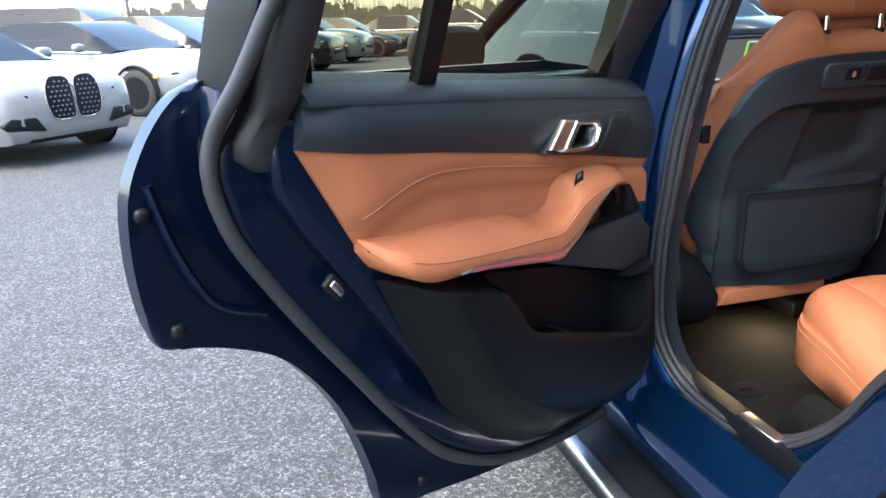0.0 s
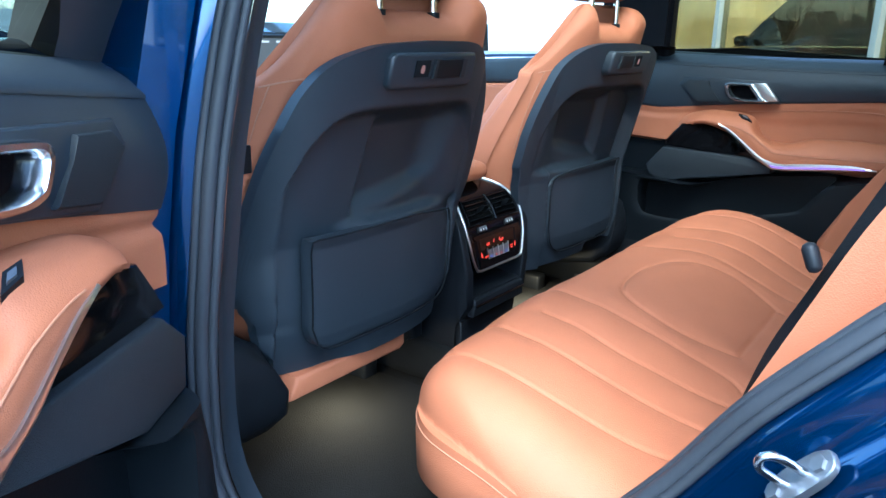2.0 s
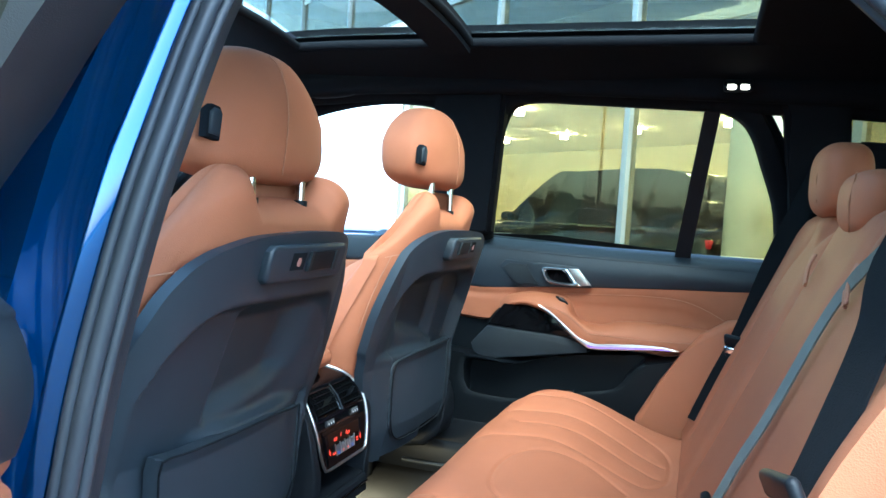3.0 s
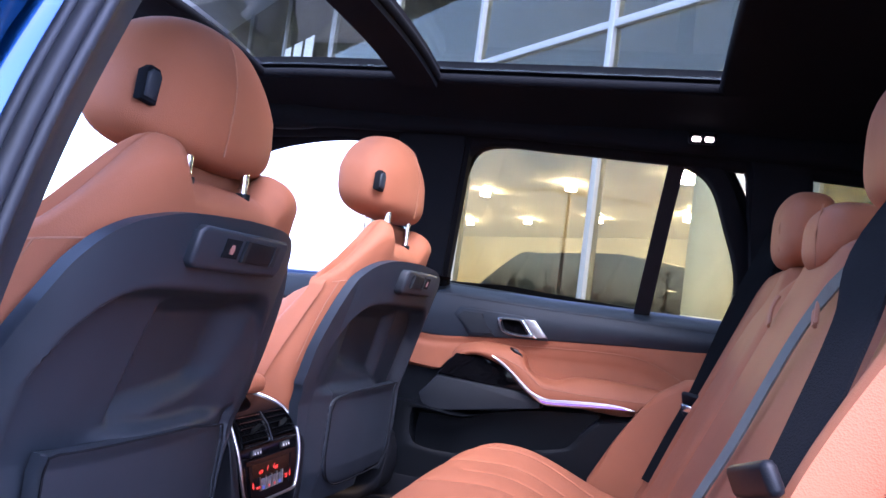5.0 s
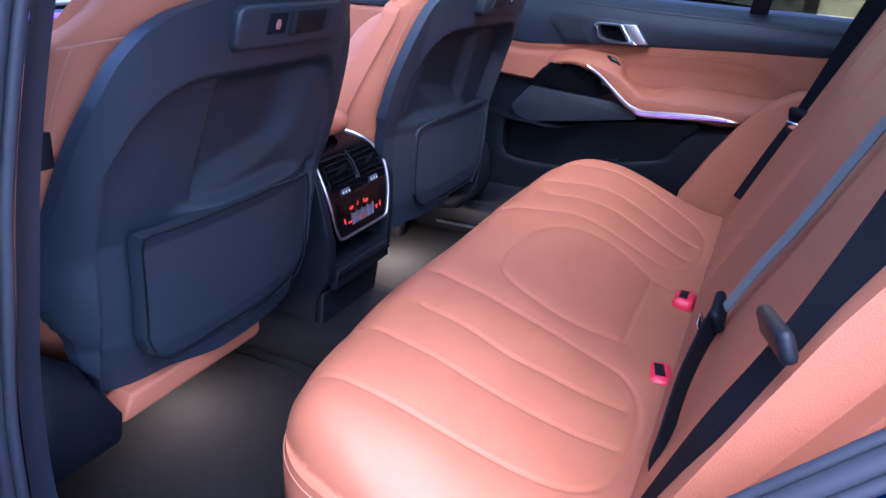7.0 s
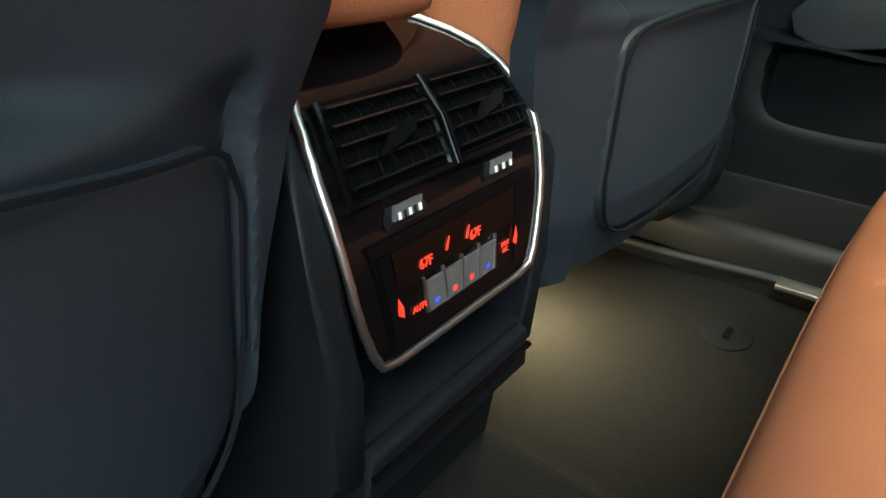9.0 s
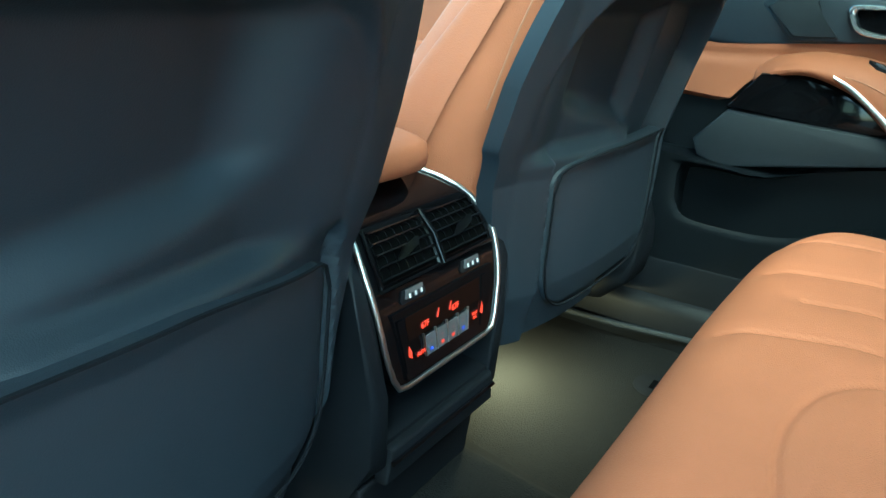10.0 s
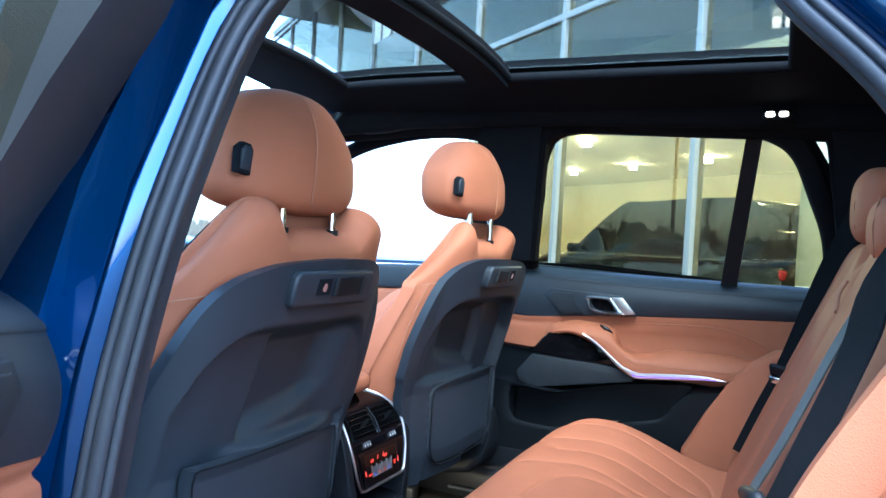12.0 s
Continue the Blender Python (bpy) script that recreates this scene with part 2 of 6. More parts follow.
def tube(pts, r, n=8, closed=False, flat=1.0, up=(0, 0, 1), bm=None):
    """A tube; flat squeezes it across its up direction."""
    P = [Vector(p) for p in pts]
    rings, m = [], len(P)
    for i in range(m):
        if closed:
            d = P[(i + 1) % m] - P[i - 1]
        else:
            d = P[min(i + 1, m - 1)] - P[max(i - 1, 0)]
        d.normalize()
        s = d.cross(Vector(up))
        if s.length < 1e-4:
            s = d.cross(V(1, 0, 0))
        s.normalize()
        q = s.cross(d)
        rad = r[i] if isinstance(r, (list, tuple)) else r
        rings.append([P[i] + s * math.cos(6.28318 * k / n) * rad + q * math.sin(6.28318 * k / n) * rad * flat for k in range(n)])
    if closed:
        rings.append(rings[0])
    out = bm or bmesh.new()
    return loft(rings, True, not closed, out)


def ribbon(pts, width, thick, across, bm=None):
    """A flat strap along the points; across gives the direction of its width."""
    P = [Vector(p) for p in pts]
    rings = []
    for i in range(len(P)):
        d = (P[min(i + 1, len(P) - 1)] - P[max(i - 1, 0)]).normalized()
        a = Vector(across(i / (len(P) - 1)) if callable(across) else across)
        a = (a - d * a.dot(d)).normalized()
        n = d.cross(a) * thick / 2
        a = a * width / 2
        rings.append([P[i] + a + n, P[i] - a + n, P[i] - a - n, P[i] + a - n])
    return loft(rings, True, True, bm)


def sheet(f, nu, nv, off=None, bm=None, us=None, vs=None):
    """A grid f(u, v) over 0..1; off(u, v) is a vector to its back side."""
    us = us or [i / nu for i in range(nu + 1)]
    vs = vs or [j / nv for j in range(nv + 1)]
    out = bm or bmesh.new()
    A = [[out.verts.new(f(u, v)) for v in vs] for u in us]
    for i in range(len(us) - 1):
        for j in range(len(vs) - 1):
            out.faces.new((A[i][j], A[i + 1][j], A[i + 1][j + 1], A[i][j + 1]))
    if off:
        B = [[out.verts.new(Vector(f(u, v)) + Vector(off(u, v))) for v in vs] for u in us]
        I, J = len(us) - 1, len(vs) - 1
        for i in range(I):
            for j in range(J):
                out.faces.new((B[i][j], B[i][j + 1], B[i + 1][j + 1], B[i + 1][j]))
        for i in range(I):
            out.faces.new((A[i][0], B[i][0], B[i + 1][0], A[i + 1][0]))
            out.faces.new((A[i][J], A[i + 1][J], B[i + 1][J], B[i][J]))
        for j in range(J):
            out.faces.new((A[0][j], A[0][j + 1], B[0][j + 1], B[0][j]))
            out.faces.new((A[I][j], B[I][j], B[I][j + 1], A[I][j + 1]))
    return out


def blob(c, rx, ry, rz, p=2.6, n=28, m=16, shape=None, bm=None):
    """A rounded cushion: a superellipsoid with an optional reshaping."""
    def s(a, e):
        return math.copysign(abs(a) ** (2 / e), a)
    rings = []
    for j in range(1, m):
        t = -math.pi / 2 + math.pi * j / m
        ct, st = s(math.cos(t), p), s(math.sin(t), p)
        ring = []
        for i in range(n):
            a = 2 * math.pi * i / n
            q = V(rx * ct * s(math.cos(a), p), ry * ct * s(math.sin(a), p), rz * st)
            ring.append(Vector(c) + (shape(q) if shape else q))
        rings.append(ring)
    return loft(rings, True, True, bm)


def smooth(a, b, x):
    t = min(max((x - a) / (b - a), 0), 1)
    return t * t * (3 - 2 * t)


def lerp(table, x):
    """Value of a broken line given as (x, y) pairs."""
    if x <= table[0][0]:
        return table[0][1]
    for (a, p), (b, q) in zip(table, table[1:]):
        if x <= b:
            return p + (q - p) * (x - a) / (b - a)
    return table[-1][1]


def soft(table, x):
    """Value of a smooth line through (x, y) pairs."""
    if x <= table[0][0]:
        return table[0][1]
    if x >= table[-1][0]:
        return table[-1][1]
    n = len(table)
    sl = [(table[i + 1][1] - table[i][1]) / (table[i + 1][0] - table[i][0]) for i in range(n - 1)]
    tg = [0 if i in (0, n - 1) else (0 if sl[i - 1] * sl[i] <= 0 else 2 * sl[i - 1] * sl[i] / (sl[i - 1] + sl[i])) for i in range(n)]
    tg[0], tg[-1] = sl[0], sl[-1]
    for i in range(n - 1):
        (a, p), (c, q) = table[i], table[i + 1]
        if x <= c:
            h = c - a
            t = (x - a) / h
            return p * (1 + 2 * t) * (1 - t) ** 2 + tg[i] * h * t * (1 - t) ** 2 + q * t * t * (3 - 2 * t) + tg[i + 1] * h * t * t * (t - 1)


def text_mesh(body, size, material, m, parent, name="lettering", depth=0.0004, align="CENTER"):
    cu = bpy.data.curves.new(name, "FONT")
    cu.body, cu.size, cu.extrude, cu.align_x, cu.align_y = body, size, depth, align, "CENTER"
    tmp = new("tmp_text", cu)
    me = bpy.data.meshes.new_from_object(tmp.evaluated_get(bpy.context.evaluated_depsgraph_get()))
    bpy.data.objects.remove(tmp)
    me.materials.clear()
    me.materials.append(material)
    ob = new(name, me)
    ob.parent = parent
    ob.matrix_basis = m
    return ob


# ---------------------------------------------------------------- ground
bm = bmesh.new()
add_faces(bm, [(-900, -900, GZ), (900, -900, GZ), (900, 900, GZ), (-900, 900, GZ)], [(0, 1, 2, 3)])
ground = tagged(part("ground", bm, ASPHALT, smooth=False), "worn grey asphalt of a car park", "asphalt", kind="structure")


def curve_rings_open(rings, n=4):
    """Smooths a list of rows along its length."""
    return [list(q) for q in zip(*[curve_pts(c, n) for c in zip(*rings)])]


# ---------------------------------------------------------------- the car's body
car = thing("car_body", "dark blue metallic suv body with its rear door open", "car", (0, 0, 0))


def mir(p):
    return (2 * CX - p[0], p[1], p[2])


OPENING = [(-0.70, 1.10, 1.545), (-0.745, 1.19, 1.455), (-0.81, 1.213, 1.28), (-0.84, 1.235, 1.12), (-0.85, 1.25, 1.0), (-0.85, 1.275, 0.85),
           (-0.84, 1.28, 0.70), (-0.82, 1.22, 0.62), (-0.80, 1.10, 0.60), (-0.78, 1.00, 0.615), (-0.76, 0.92, 0.69), (-0.755, 0.86, 0.79),
           (-0.755, 0.80, 0.87), (-0.76, 0.745, 0.954), (-0.76, 0.683, 1.028), (-0.755, 0.63, 1.09), (-0.745, 0.60, 1.17), (-0.73, 0.61, 1.27),
           (-0.71, 0.66, 1.36), (-0.69, 0.72, 1.43), (-0.66, 0.80, 1.52), (-0.655, 0.95, 1.555)]
SEAL = curve_pts(OPENING, 6, True)
CEN = V(-0.78, 0.95, 1.05)


def outward(i, k=1.0):
    n = len(SEAL)
    d = (SEAL[(i + 2) % n] - SEAL[i - 2])
    w = V(0, d.z, -d.y)
    if w.dot(V(0, SEAL[i].y - CEN.y, SEAL[i].z - CEN.z)) < 0:
        w = -w
    return w.normalized() * k


def skirt(steps, side=1):
    """Rings round the door opening: steps of (outward, dx)."""
    rings = []
    for o, dx in steps:
        r = [SEAL[i] + outward(i, o) + V(dx, 0, 0) for i in range(len(SEAL))]
        rings.append(r if side > 0 else [Vector(mir(p)) for p in r])
    return loft([list(x) for x in zip(*rings)] + [[r[0] for r in rings]], False, False)


part("door_jamb", skirt([(0.012, 0.012), (0.020, -0.004), (0.026, -0.014), (0.033, -0.023), (0.042, -0.029), (0.050, -0.030), (0.057, -0.034), (0.063, -0.044), (0.069, -0.056), (0.077, -0.063), (0.086, -0.065), (0.094, -0.070), (0.100, -0.082), (0.106, -0.100)]), PAINT, car, "painted blue door jamb")
part("door_seal", tube([SEAL[i] + outward(i, 0.0120) + V(-0.003, 0, 0) for i in range(len(SEAL))], 0.0078, 8, True), RUBBER, car, "grey rubber door seal")
part("seal_fold", tube([SEAL[i] + outward(i, 0.0195) + V(-0.011, 0, 0) for i in range(len(SEAL))], 0.0046, 8, True), RUBBER, car, "second fold of the door seal")
part("inner_seal_lip", tube([SEAL[i] + outward(i, 0.007) + V(0.008, 0, 0) for i in range(len(SEAL))], 0.0055, 8, True), RUBBER, car)
part("jamb_trim", skirt([(0.010, 0.018), (0.018, 0.028), (0.026, 0.040), (0.030, 0.055)]), SOFT, car, "dark inner trim round the door opening")

# outer skin behind the opening, with the wheel arch
AY, AZ, AR = 0.33, 0.49, 0.43


def yz(x):
    return lambda a, b, c: V(x + c, a, b)


arc = [(AY + AR * math.cos(a), AZ + AR * math.sin(a)) for a in [radians(d) for d in range(-35, 181, 9)]]
quarter = arc + [(-0.9, AZ), (-0.95, 1.15), (-0.6, 1.20), (0.42, 1.13), (0.56, 1.06), (0.66, 0.95), (0.76, 0.80), (0.84, 0.68), (0.88, 0.60), (0.80, 0.45)]
part("quarter_panel", prism(quarter, -0.02, 0.0, yz(-0.86), 0.0), PAINT, car, "glossy dark blue rear quarter panel")
part("arch_trim", tube([V(-0.885, AY + (AR - 0.02) * math.cos(a), AZ + (AR - 0.02) * math.sin(a)) for a in [radians(d) for d in range(-30, 200, 10)]], 0.035, 8), PLASTIC, car, "black wheel arch trim")
wheel = part("wheel", loft([[V(x, AY + r * math.cos(a), 0.47 + r * math.sin(a)) for a in [radians(d) for d in range(0, 360, 12)]] for x, r in ((-0.88, 0.24), (-0.885, 0.33), (-0.87, 0.365), (-0.66, 0.365), (-0.65, 0.33))]), TYRE, car)
part("rim", loft([[V(x, AY + r * math.cos(a), 0.47 + r * math.sin(a)) for a in [radians(d) for d in range(0, 360, 12)]] for x, r in ((-0.87, 0.235), (-0.86, 0.23), (-0.84, 0.05), (-0.86, 0.02))]), SATIN, wheel)
# sill and running board
part("sill_panel", loft([[V(x, y, z) for x, z in ((-0.845, 0.60), (-0.885, 0.57), (-0.91, 0.52), (-0.90, 0.46), (-0.82, 0.40), (-0.72, 0.40), (-0.72, 0.49), (-0.80, 0.575))] for y in (0.84, 1.1, 1.5, 2.0, 2.7)]), PAINT, car, "blue painted sill")
part("running_board", rbox(-0.92, 1.85, 0.405, 0.17, 2.2, 0.05, 0.02), PLASTIC, car, "black running board")
part("board_strip", rbox(-0.985, 1.85, 0.425, 0.035, 2.2, 0.022, 0.008), SATIN, car, "satin metal strip")
part("tread_trim", loft([[V(x, y, z) for x, z in ((-0.81, 0.612), (-0.768, 0.606), (-0.752, 0.594), (-0.745, 0.50), (-0.81, 0.50))] for y in (0.88, 1.0, 1.2, 1.30, 1.75)]), PLASTIC, car, "black tread trim")
part("scuff_plate", prism([(-0.803, 0.985), (-0.776, 0.985), (-0.776, 1.085), (-0.803, 1.085)], 0.606, 0.6145, lambda a, b, c: V(a, b, c - 0.1 * (a + 0.803)), 0.002), SATIN, car, "brushed metal scuff plate")
# striker on the jamb
SN = V(-0.5, 0.68, 0.54).normalized()
SLONG = V(0, -0.62, 0.78)
SLONG = (SLONG - SN * SLONG.dot(SN)).normalized()
SSHORT = SN.cross(SLONG)
SC = V(-0.814, 0.689, 0.933)


def on_striker(a, c, h):
    return SC + SLONG * a + SSHORT * c + SN * h


rim_pts = [(0.029 * math.copysign(abs(math.cos(t)) ** 0.8, math.cos(t)), 0.0125 * math.copysign(abs(math.sin(t)) ** 0.6, math.sin(t))) for t in [k * 0.2618 for k in range(24)]]
striker = part("striker_plate", prism(rim_pts, -0.003, 0.003, on_striker, 0.0012), STEEL, car, "bare steel door striker")
part("striker_loop", tube(curve_pts([on_striker(*p) for p in ((-0.010, 0, 0.0), (-0.011, 0, 0.014), (-0.010, 0, 0.026), (-0.003, 0, 0.032), (0.004, 0, 0.028), (0.006, 0, 0.014), (0.006, 0, 0.0))], 5), 0.0032), CHROME, striker)
for a in (-0.020, 0.018):
    part("screw", tube([on_striker(a, 0, 0.002), on_striker(a, 0, 0.006)], 0.0062, 6), STEEL, striker)

# front of the body
bonnet = []
for y, w, z in ((2.62, 0.86, 1.13), (2.95, 0.87, 1.10), (3.35, 0.87, 1.07), (3.65, 0.84, 1.00), (3.80, 0.78, 0.86), (3.84, 0.70, 0.60), (3.80, 0.68, 0.42)):
    bonnet.append([V(CX + w * k, y - 0.10 * abs(k) ** 3, z - 0.10 * abs(k) ** 4) for k in [i / 8 - 1 for i in range(17)]])
part("bonnet", loft(curve_rings_open(bonnet), False, False), PAINT, car, "blue bonnet and nose")
for s in (-1, 1):
    part("front_wing", prism([(2.70, 0.50), (2.86, 0.85), (3.08, 0.90), (3.28, 0.85), (3.42, 0.50), (3.76, 0.46), (3.78, 0.80), (3.60, 0.93), (3.20, 1.00), (2.66, 1.06)], 0, 0.03, lambda a, b, c: V(CX + s * (0.865 + c), a, b), 0.01), PAINT, car, "blue front wing")
    fw = part("wheel", loft([[V(CX + s * x, 3.07 + r * math.cos(a), 0.47 + r * math.sin(a)) for a in [radians(d) for d in range(0, 360, 12)]] for x, r in ((0.885, 0.24), (0.89, 0.33), (0.875, 0.365), (0.66, 0.365), (0.65, 0.33))]), TYRE, car)
    part("rim", loft([[V(CX + s * x, 3.07 + r * math.cos(a), 0.47 + r * math.sin(a)) for a in [radians(d) for d in range(0, 360, 12)]] for x, r in ((0.875, 0.235), (0.865, 0.23), (0.845, 0.05), (0.865, 0.02))]), SATIN, fw)
part("quarter_panel", prism(quarter, 0.0, 0.02, yz(0.81), 0.0), PAINT, car, "glossy dark blue rear quarter panel")
rw2 = part("wheel", loft([[V(2 * CX - x, AY + r * math.cos(a), 0.47 + r * math.sin(a)) for a in [radians(d) for d in range(0, 360, 12)]] for x, r in ((-0.88, 0.24), (-0.885, 0.33), (-0.87, 0.365), (-0.66, 0.365), (-0.65, 0.33))]), TYRE, car)
part("rim", loft([[V(2 * CX - x, AY + r * math.cos(a), 0.47 + r * math.sin(a)) for a in [radians(d) for d in range(0, 360, 12)]] for x, r in ((-0.87, 0.235), (-0.86, 0.23), (-0.84, 0.05), (-0.86, 0.02))]), SATIN, rw2)

# floor, tunnel and cabin sides
part("cabin_floor", rbox(CX, 1.6, 0.47, 1.45, 2.6, 0.05, 0.01), CARPET, car, "black carpeted cabin floor")
part("seat_riser", prism([(0.4, 0.49), (1.13, 0.49), (1.10, 0.56), (1.06, 0.64), (0.4, 0.68)], -0.68, 0.68, lambda a, b, c: V(CX + c, a, b), 0.02), CARPET, car, "carpeted riser under the rear seat")
part("tunnel", prism([(1.10, 0.49), (1.14, 0.55), (1.5, 0.58), (2.6, 0.62), (2.6, 0.49)], -0.13, 0.13, lambda a, b, c: V(CX + c, a, b), 0.03), CARPET, car)
part("footwell_wall", rbox(CX, 2.75, 0.85, 1.5, 0.06, 0.75, 0.02), CARPET, car)
# right side: lower body under the doors
part("side_sill", rbox(2 * CX + 0.78, 1.5, 0.52, 0.10, 2.6, 0.14, 0.03), PLASTIC, car)
part("tread_edge", tube([V(0.640, 1.56, 0.530), V(0.660, 1.46, 0.524), V(0.680, 1.34, 0.524), V(0.690, 1.0, 0.524)], 0.007, 8), GREYTRIM, car, "grey edge of the far tread")
part("scuff_plate", prism([(0.655, 1.14), (0.690, 1.14), (0.690, 1.318), (0.655, 1.318)], 0.520, 0.529, lambda a, b, c: V(a, b, c + 0.1 * (a - 0.655)), 0.002), SATIN, car, "brushed metal scuff plate")
part("sill_trim", rbox(0.735, 1.55, 0.56, 0.07, 1.5, 0.22, 0.02), PLASTIC, car, "black inner sill trim")
part("side_sill", rbox(2 * CX + 0.83, -0.03, 0.80, 0.10, 1.02, 0.9, 0.03), PLASTIC, car)

# pillars
def pillar(name, pts, wid, dep, m, label=""):
    rings = []
    for (x, y, z), w in zip(pts, wid):
        rings.append([V(x - dep / 2, y - w / 2, z), V(x + dep / 2, y - w / 2, z), V(x + dep / 2, y + w / 2, z), V(x - dep / 2, y + w / 2, z)])
    b = loft(rings)
    bmesh.ops.bevel(b, geom=[e for e in b.edges if abs(e.verts[0].co.z - e.verts[1].co.z) > 0.05], offset=0.012, segments=2, affect="EDGES")
    return part(name, b, m, car, label)


for s in (1, -1):
    g = (lambda p: p) if s < 0 else mir
    pillar("b_pillar_trim", [g((p[0], p[1] + (0.045 if s > 0 else 0), p[2])) for p in ((-0.83, 1.44, 0.55 if s < 0 else 1.192), (-0.82, 1.43, 1.0 if s < 0 else 1.196), (-0.79, 1.42, 1.2), (-0.71, 1.385, 1.45), (-0.65, 1.36, 1.60))], (0.17, 0.15, 0.14, 0.14, 0.16) if s < 0 else (0.20, 0.20, 0.20, 0.20, 0.20), 0.06, HEADLINER if s > 0 else SOFT, "dark centre pillar trim")
    pillar("rear_pillar_trim", [g(p) for p in ((-0.80, 0.40, 0.7), (-0.79, 0.52, 1.16), (-0.73, 0.545, 1.36), (-0.68, 0.565, 1.52), (-0.62, 0.58, 1.62))] if s > 0 else [(-0.80, 0.36, 0.7), (-0.79, 0.36, 1.18), (-0.73, 0.40, 1.36), (-0.68, 0.42, 1.52), (-0.62, 0.44, 1.62)], (0.20, 0.12, 0.13, 0.14, 0.20) if s > 0 else (0.42, 0.42, 0.36, 0.40, 0.5), 0.08, HEADLINER, "black rear pillar trim")
    pillar("windscreen_pillar", [g(p) for p in ((-0.78, 2.85, 1.0), (-0.74, 2.60, 1.16), (-0.66, 2.20, 1.44), (-0.58, 1.95, 1.60))], (0.10, 0.10, 0.09, 0.09), 0.07, HEADLINER)
part("quarter_trim", prism([(-0.7, 0.6), (0.44, 0.6), (0.49, 1.10), (0.535, 1.20), (0.53, 1.36), (0.46, 1.475), (-0.5, 1.46)], 0.0, 0.05, lambda a, b, c: V(0.69 + c - 0.12 * max(0, b - 1.2), a, b), 0.01), HEADLINER, car, "black trim beside the rear bench")
qg = part("quarter_glass", prism([(0.52, 1.46), (0.50, 1.60), (-0.45, 1.56), (-0.5, 1.45)], 0.0, 0.004, lambda a, b, c: V(0.70 + c - 0.25 * (b - 1.46), a, b)), TINT, car, "tinted rear quarter glass")
qg.visible_shadow = False
# painted outside of the left centre pillar and front door edge
part("b_pillar_outside", loft([[V(x - 0.005, y, z), V(x - 0.045, y + 0.012, z), V(x - 0.055, y + 0.05, z), V(x - 0.055, y + 0.13, z), V(x + 0.02, y + 0.13, z)] for x, y, z in
     ((-0.86, 1.275, 0.55), (-0.875, 1.285, 0.70), (-0.885, 1.29, 0.85), (-0.885, 1.272, 1.0), (-0.875, 1.258, 1.12), (-0.845, 1.238, 1.28), (-0.78, 1.215, 1.455), (-0.72, 1.12, 1.60))], True, True), PAINT, car, "blue painted centre pillar")

# roof: skin, headliner with the sunroof opening
SX0, SX1, SY0, SY1, BEAM0, BEAM1 = CX - 0.41, CX + 0.41, 0.718, 1.82, 1.352, 1.442


def roof_z(x, y):
    return 1.665 - 0.11 * abs((x - CX) / 0.66) ** 3.0 - 0.05 * max(0, (0.75 - y)) ** 1.5 - 0.09 * max(0, y - 1.7) ** 1.5


def roof_piece(name, x0, x1, y0, y1, z_off, m, th=0.025, n=14, label=""):
    b = sheet(lambda u, v: V(x0 + (x1 - x0) * u, y0 + (y1 - y0) * v, roof_z(x0 + (x1 - x0) * u, y0 + (y1 - y0) * v) + z_off), n, n, lambda u, v: V(0, 0, th))
    return part(name, b, m, car, label)


roof_piece("headliner", CX - 0.66, SX0, -0.35, 2.02, 0, HEADLINER, label="black headliner beside the glass roof")
roof_piece("headliner", SX1, CX + 0.66, -0.35, 2.02, 0, HEADLINER)
roof_piece("headliner", SX0, SX1, -0.35, SY0, 0, HEADLINER)
roof_piece("headliner", SX0, SX1, SY1, 2.02, 0, HEADLINER)
roof_piece("roof_crossbeam", SX0, SX1, BEAM0, BEAM1, -0.012, HEADLINER, 0.05, label="black beam between the glass panels")
for y0, y1 in ((SY0, BEAM0), (BEAM1, SY1)):
    g = roof_piece("sunroof_glass", SX0 - 0.02, SX1 + 0.02, y0 - 0.015, y1 + 0.015, 0.045, ROOFGLASS, 0.005, 6, "tinted glass roof panel")
    g.visible_shadow = False
    for a, b in (((SX0, y0), (SX1, y0)), ((SX0, y1), (SX1, y1)), ((SX0, y0), (SX0, y1)), ((SX1, y0), (SX1, y1))):
        pts = [V(a[0] + (b[0] - a[0]) * k / 8, a[1] + (b[1] - a[1]) * k / 8, 0) for k in range(9)]
        part("sunroof_frame", tube([V(p.x, p.y, roof_z(p.x, p.y) + 0.012) for p in pts], 0.011, 8), HEADLINER, car, "black sunroof frame")
for x0, x1, x2, x3 in ((CX - 0.67, SX0 - 0.12, SX0 - 0.12, SX0 - 0.021), (SX1 + 0.12, CX + 0.67, SX1 + 0.021, SX1 + 0.12)):
    roof_piece("roof_skin", x0, x1, -0.4, 2.04, 0.06, PAINT, 0.01)
    roof_piece("glass_border", x2, x3, SY0 - 0.03, 2.04, 0.045, HEADLINER, 0.02, label="black border of the glass roof")
roof_piece("roof_skin", SX0 - 0.03, SX1 + 0.03, -0.4, SY0 - 0.03, 0.06, PAINT, 0.01)
# cant rails over the doors
for s in (1, -1):
    g = (lambda p: p) if s < 0 else mir
    part("cant_rail", tube([Vector(g(p)) for p in ((-0.66, -0.2, 1.52), (-0.675, 0.5, 1.57), (-0.685, 1.2, 1.60), (-0.675, 1.7, 1.595), (-0.63, 2.0, 1.57))], 0.05, 10), HEADLINER if s > 0 else PAINT, car, "roof rail above the doors")
    part("rail_trim", tube([Vector(g(p)) for p in ((-0.61, -0.2, 1.53), (-0.625, 0.5, 1.585), (-0.635, 1.2, 1.61), (-0.62, 1.7, 1.605), (-0.58, 2.0, 1.575))], 0.045, 10), HEADLINER, car)
